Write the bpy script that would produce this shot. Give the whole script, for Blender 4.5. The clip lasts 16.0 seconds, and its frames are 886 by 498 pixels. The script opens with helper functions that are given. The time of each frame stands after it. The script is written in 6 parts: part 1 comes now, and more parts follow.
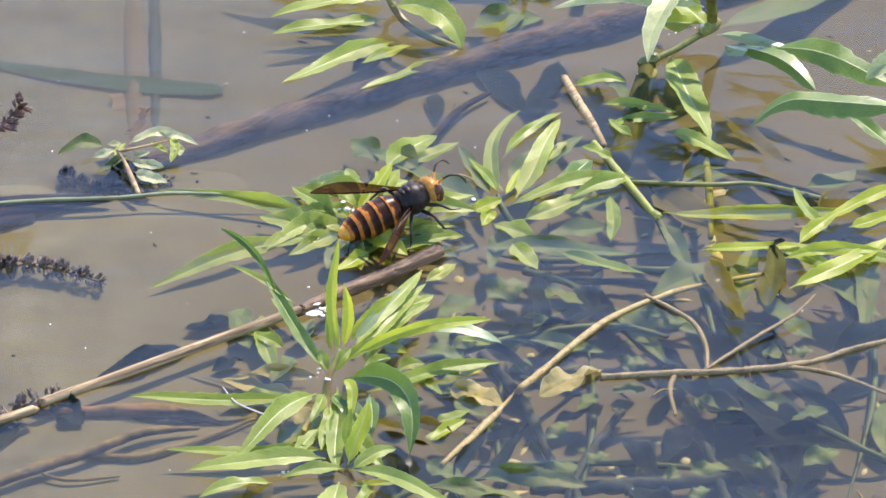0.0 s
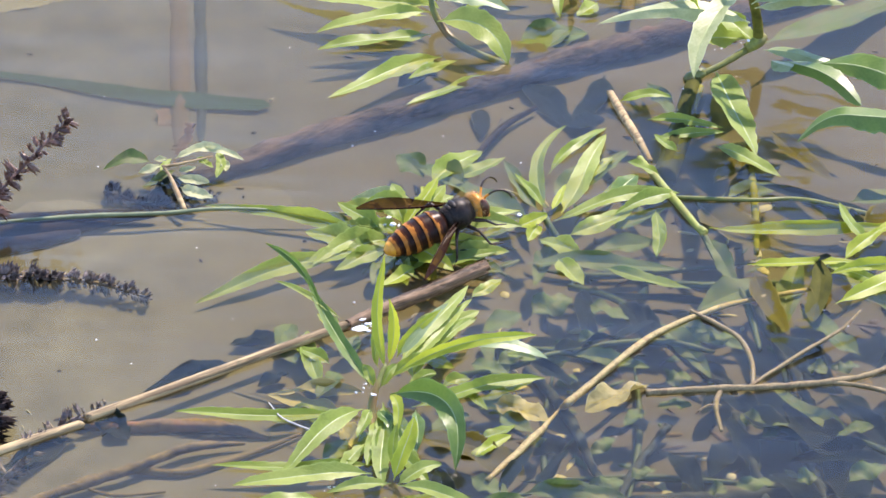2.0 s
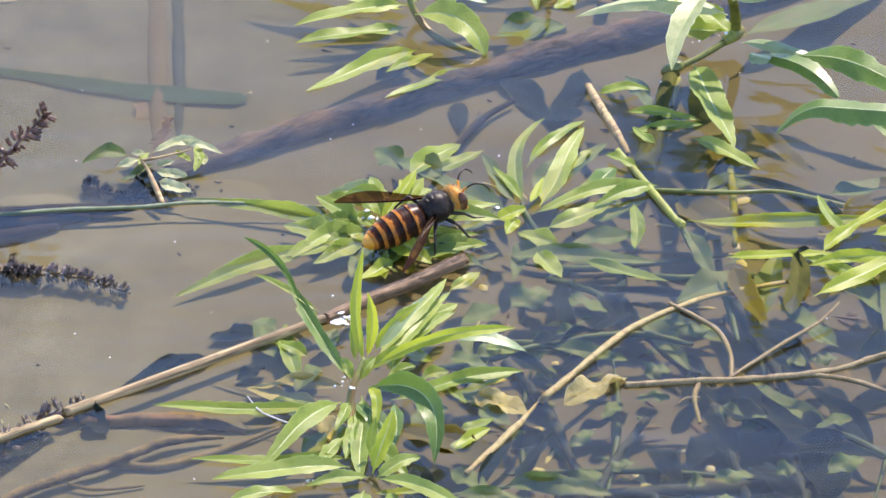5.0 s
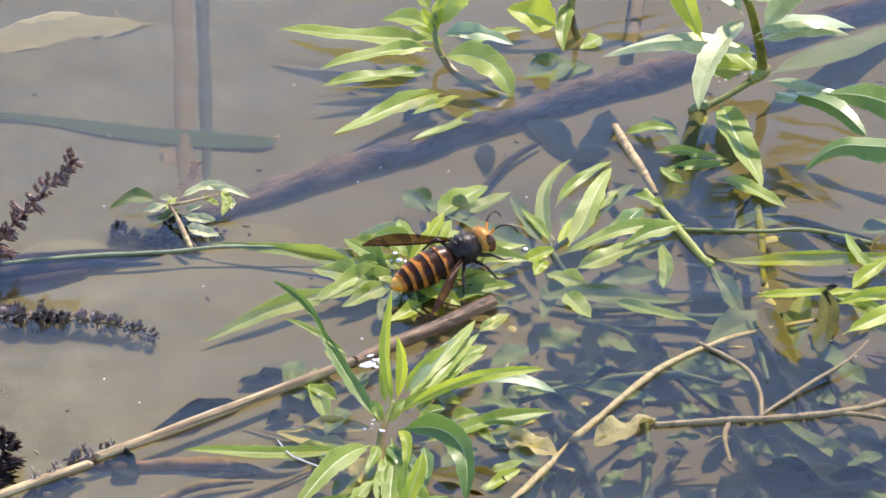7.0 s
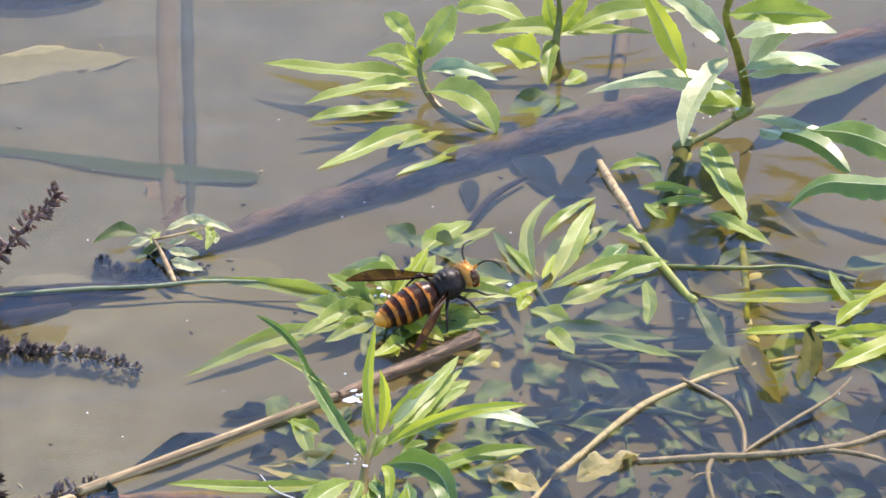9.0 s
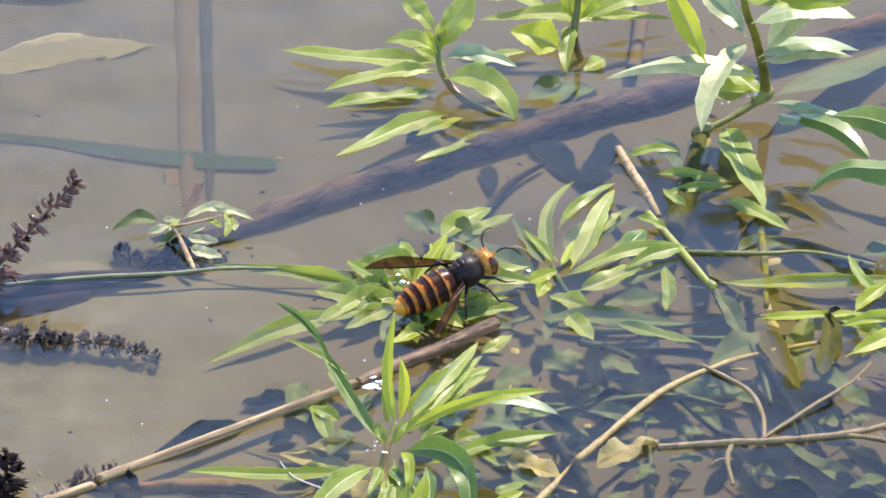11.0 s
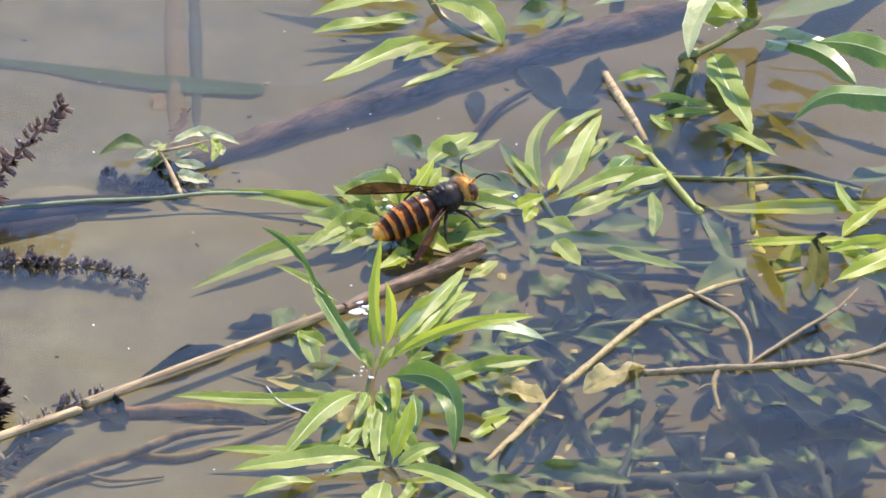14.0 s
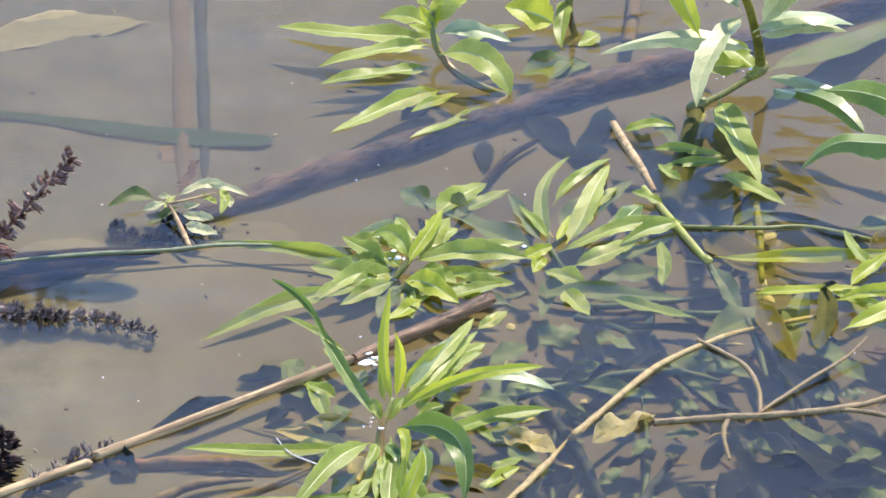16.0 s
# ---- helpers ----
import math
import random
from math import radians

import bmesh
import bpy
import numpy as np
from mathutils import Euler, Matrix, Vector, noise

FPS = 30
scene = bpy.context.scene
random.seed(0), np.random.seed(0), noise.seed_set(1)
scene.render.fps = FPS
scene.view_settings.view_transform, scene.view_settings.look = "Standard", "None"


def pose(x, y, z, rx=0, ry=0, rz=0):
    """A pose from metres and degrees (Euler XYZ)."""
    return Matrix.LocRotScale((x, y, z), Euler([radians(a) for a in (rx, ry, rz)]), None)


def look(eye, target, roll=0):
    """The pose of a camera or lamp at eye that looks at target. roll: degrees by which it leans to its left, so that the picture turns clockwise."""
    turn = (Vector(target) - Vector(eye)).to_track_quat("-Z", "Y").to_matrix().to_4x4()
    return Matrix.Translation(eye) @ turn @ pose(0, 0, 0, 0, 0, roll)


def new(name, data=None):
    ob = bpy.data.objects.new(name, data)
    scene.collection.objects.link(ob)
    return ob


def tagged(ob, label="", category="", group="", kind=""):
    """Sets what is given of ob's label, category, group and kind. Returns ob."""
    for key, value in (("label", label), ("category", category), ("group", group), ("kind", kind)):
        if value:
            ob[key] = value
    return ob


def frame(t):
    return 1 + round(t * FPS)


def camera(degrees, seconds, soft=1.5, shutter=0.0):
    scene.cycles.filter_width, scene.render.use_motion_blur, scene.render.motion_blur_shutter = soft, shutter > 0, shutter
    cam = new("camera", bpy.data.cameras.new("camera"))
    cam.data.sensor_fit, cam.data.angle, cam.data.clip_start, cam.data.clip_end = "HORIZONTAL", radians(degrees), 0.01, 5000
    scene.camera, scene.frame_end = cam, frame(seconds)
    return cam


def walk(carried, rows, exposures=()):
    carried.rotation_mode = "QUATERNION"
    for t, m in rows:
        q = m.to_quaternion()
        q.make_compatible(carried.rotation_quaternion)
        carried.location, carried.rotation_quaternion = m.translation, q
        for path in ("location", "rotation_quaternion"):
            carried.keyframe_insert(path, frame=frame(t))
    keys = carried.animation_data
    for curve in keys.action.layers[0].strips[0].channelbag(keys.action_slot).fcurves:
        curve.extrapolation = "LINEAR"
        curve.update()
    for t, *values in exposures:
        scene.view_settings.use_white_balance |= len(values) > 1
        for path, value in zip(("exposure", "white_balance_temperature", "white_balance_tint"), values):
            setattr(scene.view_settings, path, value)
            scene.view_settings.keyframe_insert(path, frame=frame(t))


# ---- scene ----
# A hornet on half-drowned waterside plants. All plan numbers below are in centimetres.
cam = camera(6.9, 16.0, soft=1.6, shutter=0.12)
STAND = look((0, -2.23, 1.339), (0, 0, 0))


def swing(yaw, pitch, roll):
    """The hand-held camera at its stand, turned by small angles in degrees."""
    return STAND @ pose(0, 0, 0, pitch, yaw, roll)


walk(cam, [
    (0, swing(0.008, -0.006, 0.26)),
    (0.3, swing(0.134, -0.000, 0.29)),
    (0.5, swing(0.284, 0.026, 0.36)),
    (0.8, swing(0.322, 0.075, 0.61)),
    (1, swing(0.301, 0.068, 0.36)),
    (1.3, swing(0.334, 0.117, 0.11)),
    (1.5, swing(0.354, 0.130, 0.24)),
    (1.8, swing(0.355, 0.118, 0.33)),
    (2, swing(0.365, 0.114, 0.27)),
    (2.3, swing(0.403, 0.113, 0.27)),
    (2.5, swing(0.396, 0.104, 0.45)),
    (2.8, swing(0.360, -0.167, 0.19)),
    (3, swing(0.354, -0.262, 0.22)),
    (3.3, swing(0.427, -0.051, -0.02)),
    (3.5, swing(0.436, 0.004, 0.06)),
    (3.7, swing(0.298, 0.018, 0.19)),
    (5.8, swing(0.139, 0.150, 0.04)),
    (6, swing(0.321, 0.328, -0.13)),
    (6.3, swing(0.401, 0.340, -0.40)),
    (6.5, swing(0.363, 0.350, -0.20)),
    (6.8, swing(0.428, 0.381, -0.16)),
    (7, swing(0.419, 0.384, -0.44)),
    (7.3, swing(0.322, 0.381, -0.08)),
    (7.5, swing(0.264, 0.325, -0.55)),
    (7.8, swing(0.211, 0.347, -0.23)),
    (8, swing(0.163, 0.399, -0.24)),
    (8.3, swing(0.151, 0.503, -0.32)),
    (8.5, swing(0.230, 0.590, -0.16)),
    (8.8, swing(0.302, 0.614, -0.33)),
    (9, swing(0.291, 0.661, -0.20)),
    (9.2, swing(0.356, 0.680, -0.32)),
    (11.3, swing(0.442, 0.547, -0.37)),
    (11.5, swing(0.448, 0.581, -0.36)),
    (11.8, swing(0.360, 0.470, -0.41)),
    (12, swing(0.292, 0.450, -0.37)),
    (12.3, swing(0.101, 0.335, -0.57)),
    (12.5, swing(0.048, 0.190, -0.48)),
    (12.8, swing(0.123, -0.028, -0.49)),
    (13, swing(0.147, -0.110, -0.51)),
    (13.3, swing(0.171, -0.203, -0.37)),
    (13.5, swing(0.302, -0.214, -0.33)),
    (13.8, swing(0.331, -0.097, -0.43)),
    (14, swing(0.338, -0.028, -0.27)),
    (14.3, swing(0.419, 0.019, -0.56)),
    (14.5, swing(0.516, 0.027, -0.53)),
    (14.8, swing(0.506, 0.121, -0.50)),
    (15, swing(0.493, 0.166, -0.30)),
    (15.3, swing(0.463, 0.277, -0.61)),
    (15.5, swing(0.457, 0.309, -0.36)),
    (15.8, swing(0.348, 0.321, -0.55)),
    (16, swing(0.408, 0.364, -0.59)),
], exposures=[(0, 1.20, 6330, 22), (16, 1.20, 6330, 22)])

# ---- light ----
SUN_UP, SUN_AZ = radians(54), radians(29)
world = bpy.data.worlds.new("sky")
scene.world = world
world.use_nodes = True
nt = world.node_tree
sky = nt.nodes.new("ShaderNodeTexSky")
sky.sky_type, sky.sun_disc = "NISHITA", False
sky.sun_elevation, sky.sun_rotation = SUN_UP, SUN_AZ
sky.air_density, sky.dust_density, sky.ozone_density = 1.0, 0.0, 3.5
nt.links.new(sky.outputs[0], nt.nodes["Background"].inputs[0])
nt.nodes["Background"].inputs[1].default_value = 0.15
sun = new("sun", bpy.data.lights.new("sun", "SUN"))
sun.data.energy, sun.data.angle, sun.data.color = 3.7, radians(0.8), (1.0, 0.89, 0.72)
sun_from = Vector((math.sin(SUN_AZ) * math.cos(SUN_UP), math.cos(SUN_AZ) * math.cos(SUN_UP), math.sin(SUN_UP)))
sun.matrix_world = look(sun_from * 5, (0, 0, 0))


# ---- materials ----
class Nodes:
    """A material with its node tree at hand."""

    def __init__(self, name):
        self.mat = bpy.data.materials.new(name)
        self.mat.use_nodes = True
        self.tree = self.mat.node_tree
        self.tree.nodes.clear()
        self.out = self.add("ShaderNodeOutputMaterial")

    def add(self, kind, **settings):
        node = self.tree.nodes.new(kind)
        for key, value in settings.items():
            if key in node.inputs:
                node.inputs[key].default_value = value
        return node

    def link(self, a, b):
        self.tree.links.new(a, b)

    def noise(self, scale, detail=4.0, rough=0.55, where=None, stretch=None, grain=0.0):
        node = self.add("ShaderNodeTexNoise", Scale=scale, Detail=detail, Roughness=rough)
        spot = where
        if spot is None:
            spot = self.add("ShaderNodeTexCoord").outputs["Object"]
        if grain:
            r = self.add("ShaderNodeVectorRotate", Angle=radians(-grain))
            r.rotation_type = "Z_AXIS"
            self.link(spot, r.inputs[0])
            spot = r.outputs[0]
        if stretch:
            m = self.add("ShaderNodeMapping")
            m.inputs["Scale"].default_value = stretch
            self.link(spot, m.inputs[0])
            spot = m.outputs[0]
        self.link(spot, node.inputs["Vector"])
        return node.outputs["Fac"]

    def ramp(self, fac, stops):
        node = self.add("ShaderNodeValToRGB")
        els = node.color_ramp.elements
        while len(els) < len(stops):
            els.new(0.5)
        for e, (at, c) in zip(els, stops):
            e.position, e.color = at, (*c, 1) if len(c) == 3 else c
        self.link(fac, node.inputs[0])
        return node.outputs[0]

    def mix(self, fac, a, b, blend="MIX"):
        node = self.add("ShaderNodeMix")
        node.data_type, node.blend_type = "RGBA", blend
        for sock, value in ((node.inputs[0], fac), (node.inputs[6], a), (node.inputs[7], b)):
            if isinstance(value, (int, float)):
                sock.default_value = value
            elif isinstance(value, tuple):
                sock.default_value = (*value, 1)
            else:
                self.link(value, sock)
        return node.outputs[2]

    def math(self, op, a, b=0.0):
        node = self.add("ShaderNodeMath")
        node.operation = op
        for sock, value in zip(node.inputs, (a, b)):
            if isinstance(value, (int, float)):
                sock.default_value = value
            else:
                self.link(value, sock)
        return node.outputs[0]

    def bump(self, height, strength, distance):
        node = self.add("ShaderNodeBump", Strength=strength, Distance=distance)
        self.link(height, node.inputs["Height"])
        return node.outputs[0]

    def from_weeds(self):
        """How far a spot lies outside the middle of the weed bed, in metres."""
        m = self.add("ShaderNodeMapping")
        m.inputs["Scale"].default_value = (1, 0.55, 0)
        m.inputs["Location"].default_value = (-0.11, 0.03, 0)
        self.link(self.add("ShaderNodeTexCoord").outputs["Object"], m.inputs[0])
        far = self.add("ShaderNodeVectorMath")
        far.operation = "LENGTH"
        self.link(m.outputs[0], far.inputs[0])
        return self.math("SUBTRACT", far.outputs["Value"], 0.16)

    def finish(self, shader):
        self.link(shader, self.out.inputs[0])
        return self.mat


def surface(name, dark, light, scale=400, rough=0.6, bump=0.4, depth=0.0004, stretch=None, spot=None, metal=0.0, spec=0.5, coat=0.0, grain=0.0, spread=0.16):
    """A rough natural surface: two scales of noise in colour, relief and gloss."""
    n = Nodes(name)
    fine = n.noise(scale, 6, 0.6, stretch=stretch, grain=grain)
    coarse = n.noise(scale * 0.17, 3, 0.5, stretch=stretch, grain=grain)
    both = n.math("ADD", n.math("MULTIPLY", fine, 0.6), n.math("MULTIPLY", coarse, 0.4))
    col = n.ramp(both, [(0.5 - spread, dark), (0.5 + spread, light)])
    if spot:
        col = n.mix(n.ramp(coarse, [(0.55, (0, 0, 0)), (0.65, (1, 1, 1))]), col, spot)
    hue = n.add("ShaderNodeObjectInfo").outputs["Random"]
    col = n.mix(n.math("MULTIPLY", hue, 0.25), col, light)
    b = n.add("ShaderNodeBsdfPrincipled", Roughness=rough, Metallic=metal)
    b.inputs["Specular IOR Level"].default_value = spec
    b.inputs["Coat Weight"].default_value = coat
    b.inputs["Coat Roughness"].default_value = 0.1
    n.link(col, b.inputs["Base Color"])
    n.link(n.bump(both, bump, depth), b.inputs["Normal"])
    return n.finish(b.outputs[0])


def leaf_stuff(name, deep, bright, spots, through_colour, rough=0.46, glow=0.4, blotch=0.62, veins=1.0, spec=0.5, mottle=0.0):
    """A living or faded leaf: veins, blotches, gloss, and light that shines through it."""
    n = Nodes(name)
    uv = n.add("ShaderNodeTexCoord")
    parts = n.add("ShaderNodeSeparateXYZ")
    n.link(uv.outputs["UV"], parts.inputs[0])
    across = n.math("ABSOLUTE", n.math("SUBTRACT", parts.outputs[0], 0.5))
    vein = n.math("SINE", n.math("SUBTRACT", n.math("MULTIPLY", parts.outputs[1], 95.0), n.math("MULTIPLY", across, 38.0)))
    vein = n.math("POWER", n.math("ADD", n.math("MULTIPLY", vein, 0.5), 0.5), 5.0)
    fine, coarse = n.noise(900, 5, 0.6), n.noise(130, 3, 0.5)
    col = n.ramp(n.math("ADD", n.math("MULTIPLY", fine, 0.4), n.math("MULTIPLY", coarse, 0.6)), [(0.33, deep), (0.68, bright)])
    if mottle:
        dust = n.ramp(n.noise(260, 6, 0.7), [(0.47, (0, 0, 0)), (0.56, (mottle,) * 3)])
        col = n.mix(dust, col, (0.13, 0.125, 0.07))
    hue = n.add("ShaderNodeObjectInfo").outputs["Random"]
    col = n.mix(n.math("MULTIPLY", hue, 0.5), col, n.mix(0.5, col, bright))
    col = n.mix(n.math("MULTIPLY", vein, 0.09 * veins), col, bright)
    speck = n.ramp(n.noise(330, 4, 0.7), [(blotch, (0, 0, 0)), (blotch + 0.06, (1, 1, 1))])
    col = n.mix(n.math("MULTIPLY", speck, 0.3), col, spots)
    scar = n.ramp(n.noise(210, 5, 0.75), [(0.70, (0, 0, 0)), (0.74, (0.8, 0.8, 0.8))])
    col = n.mix(scar, col, (0.16, 0.11, 0.04))
    if veins and not mottle:
        col = n.mix(n.ramp(across, [(0.44, (0, 0, 0)), (0.49, (0.6, 0.6, 0.6))]), col, tuple(min(c * 1.25 + 0.06, 0.8) for c in bright))
    tipness = n.math("ADD", parts.outputs[1], n.math("MULTIPLY", coarse, 0.16))
    col = n.mix(n.ramp(tipness, [(1.03, (0, 0, 0)), (1.08, (0.8, 0.8, 0.8))]), col, (0.12, 0.07, 0.03))
    relief = n.math("ADD", n.math("MULTIPLY", vein, -0.06 * veins), n.math("ADD", n.math("MULTIPLY", coarse, 0.45), n.math("MULTIPLY", fine, 0.22)))
    normal = n.bump(relief, 0.5, 0.0006)
    b = n.add("ShaderNodeBsdfPrincipled")
    b.inputs["Specular IOR Level"].default_value = spec
    n.link(col, b.inputs["Base Color"])
    n.link(n.ramp(coarse, [(0.3, (rough - 0.12,) * 3), (0.7, (rough + 0.15,) * 3)]), b.inputs["Roughness"])
    n.link(normal, b.inputs["Normal"])
    t = n.add("ShaderNodeBsdfTranslucent")
    n.link(n.mix(0.35, through_colour, col), t.inputs[0])
    n.link(normal, t.inputs["Normal"])
    m = n.add("ShaderNodeMixShader")
    m.inputs[0].default_value = glow
    n.link(b.outputs[0], m.inputs[1])
    n.link(t.outputs[0], m.inputs[2])
    return n.finish(m.outputs[0])


LEAF = leaf_stuff("fresh_leaf", (0.115, 0.18, 0.025), (0.29, 0.39, 0.065), (0.34, 0.36, 0.08), (0.56, 0.64, 0.06))
PALE = leaf_stuff("pale_leaf", (0.18, 0.245, 0.04), (0.38, 0.46, 0.11), (0.28, 0.32, 0.07), (0.56, 0.63, 0.08), rough=0.48, glow=0.38)
GREY = leaf_stuff("grey_green_leaf", (0.22, 0.27, 0.10), (0.52, 0.56, 0.30), (0.34, 0.40, 0.18), (0.46, 0.54, 0.12), rough=0.42, glow=0.25, spec=0.5)
DEEP = leaf_stuff("dark_green_leaf", (0.055, 0.115, 0.02), (0.15, 0.24, 0.05), (0.10, 0.15, 0.03), (0.22, 0.38, 0.04), rough=0.38, glow=0.25)
YOUNG = leaf_stuff("young_leaf", (0.26, 0.36, 0.03), (0.45, 0.52, 0.06), (0.22, 0.25, 0.03), (0.65, 0.68, 0.04), glow=0.5)
SUNK = leaf_stuff("sunken_leaf", (0.02, 0.05, 0.012), (0.15, 0.22, 0.05), (0.07, 0.07, 0.03), (0.14, 0.22, 0.04), rough=0.6, glow=0.25, blotch=0.56, mottle=0.6)
# Near black for rotting leaves, and for leaf shapes that paint shadow.
DARK = leaf_stuff("dark_leaf_and_shadow", (0.005, 0.009, 0.008), (0.016, 0.024, 0.016), (0.020, 0.018, 0.014), (0.012, 0.02, 0.01), rough=0.85, glow=0.15, blotch=0.6, veins=0.3, spec=0.1)
# Olive leaf shapes under the surface paint reflections of the plants above.
OCHRE = leaf_stuff("olive_reflection_leaf", (0.05, 0.042, 0.004), (0.145, 0.115, 0.010), (0.06, 0.045, 0.012), (0.13, 0.105, 0.008), rough=0.7, glow=0.25, blotch=0.6, spec=0.2)
BLADE = leaf_stuff("reed_blade", (0.018, 0.046, 0.011), (0.038, 0.080, 0.021), (0.03, 0.05, 0.016), (0.04, 0.08, 0.025), rough=0.7, glow=0.15, veins=0.0, spec=0.2)
WILTED = leaf_stuff("wilted_leaf", (0.30, 0.33, 0.13), (0.62, 0.64, 0.36), (0.26, 0.24, 0.12), (0.58, 0.56, 0.28), rough=0.5, glow=0.3)
YELLOW = leaf_stuff("yellowed_leaf", (0.24, 0.20, 0.07), (0.44, 0.38, 0.15), (0.18, 0.12, 0.05), (0.38, 0.30, 0.08), rough=0.6, glow=0.25, blotch=0.56)
BLEACHED = leaf_stuff("bleached_leaf", (0.25, 0.22, 0.13), (0.42, 0.38, 0.25), (0.20, 0.17, 0.10), (0.42, 0.37, 0.24), rough=0.7, glow=0.15, blotch=0.6, veins=0.3)
BROWN = leaf_stuff("dead_leaf", (0.10, 0.055, 0.035), (0.25, 0.14, 0.08), (0.06, 0.035, 0.03), (0.2, 0.10, 0.04), rough=0.7, glow=0.12, blotch=0.55)
WET = leaf_stuff("wet_leaf", (0.18, 0.25, 0.10), (0.34, 0.42, 0.20), (0.30, 0.36, 0.16), (0.42, 0.52, 0.10), rough=0.36, glow=0.15, spec=1.0)
RIB = surface("leaf_rib", (0.26, 0.33, 0.12), (0.42, 0.48, 0.22), 600, 0.5, 0.2)
STEM = surface("green_stem", (0.06, 0.075, 0.015), (0.22, 0.24, 0.05), 300, 0.35, 0.3, stretch=(1, 1, 0.3), spot=(0.20, 0.10, 0.04))
OLIVE = surface("drowned_green_stem", (0.05, 0.05, 0.007), (0.26, 0.25, 0.035), 300, 0.85, 0.4, stretch=(1, 0.4, 1), spec=0.2)
DEEP_OLIVE = surface("dark_olive_stem", (0.022, 0.024, 0.003), (0.085, 0.085, 0.010), 300, 0.8, 0.4, stretch=(1, 0.4, 1), spec=0.2)
DULL_GREEN = surface("grey_green_runner", (0.10, 0.13, 0.06), (0.22, 0.26, 0.13), 500, 0.5, 0.4)
RUNNER = surface("yellow_green_runner", (0.12, 0.14, 0.02), (0.33, 0.36, 0.06), 700, 0.45, 0.6, stretch=(1, 0.4, 1), spot=(0.20, 0.19, 0.05))
# Drowned stems, and tubes that paint shadow beside the reed and among weeds.
DROWNED = surface("dark_stem_and_shadow", (0.006, 0.009, 0.008), (0.032, 0.042, 0.028), 400, 0.8, 0.8, 0.0008)
SUNK_STEM = surface("sunken_stem", (0.015, 0.03, 0.012), (0.065, 0.10, 0.03), 400, 0.6, 0.4)
STRAW = surface("dry_stalk", (0.10, 0.06, 0.025), (0.52, 0.39, 0.19), 900, 0.65, 1.0, 0.0006, stretch=(0.05, 0.8, 1), spot=(0.26, 0.16, 0.075), grain=35.0, spread=0.07)
BARK = surface("wet_bark", (0.012, 0.007, 0.005), (0.25, 0.16, 0.09), 1300, 0.5, 1.0, 0.0008, stretch=(0.06, 0.7, 1), spec=0.25, grain=38.0, spread=0.09)
BLEACHED_ROOT = surface("white_root", (0.45, 0.44, 0.38), (0.70, 0.68, 0.60), 900, 0.5, 0.2)
TWIG = surface("bleached_twig", (0.08, 0.05, 0.014), (0.58, 0.46, 0.18), 1500, 0.6, 0.8, 0.0005, spot=(0.24, 0.15, 0.06))
LOG = surface("sunken_wood", (0.003, 0.002, 0.003), (0.125, 0.082, 0.066), 800, 0.8, 1.0, 0.0016, stretch=(0.35, 1, 1), spot=(0.12, 0.075, 0.06), grain=35.0, spread=0.11)
# Waterlogged wood, and the black stem that paints a shadow by the log.
BLACKWOOD = surface("black_wood_and_shadow", (0.003, 0.002, 0.002), (0.04, 0.026, 0.022), 420, 0.8, 1.0, 0.0012, stretch=(0.35, 1, 1), spec=0.2)
REED = surface("sunken_reed", (0.105, 0.074, 0.040), (0.165, 0.118, 0.066), 200, 0.8, 0.4, stretch=(1, 0.2, 1), spec=0.2)
RUSTY = surface("rotting_stem", (0.05, 0.028, 0.02), (0.26, 0.16, 0.095), 500, 0.8, 0.9, 0.0008, spot=(0.20, 0.09, 0.06))
SEED = surface("dry_seed_head", (0.04, 0.02, 0.015), (0.24, 0.135, 0.095), 700, 0.4, 0.8, 0.0005)
DULL_TWIG = surface("weathered_twig", (0.05, 0.033, 0.015), (0.38, 0.295, 0.14), 1500, 0.65, 0.9, 0.0006, spot=(0.14, 0.09, 0.05))
SILTY_TWIG = surface("silted_twig", (0.02, 0.014, 0.008), (0.26, 0.18, 0.09), 900, 0.8, 0.8, 0.0006)
SILTED = surface("silted_seed_head", (0.05, 0.04, 0.037), (0.28, 0.22, 0.19), 500, 0.6, 0.8, 0.0006)


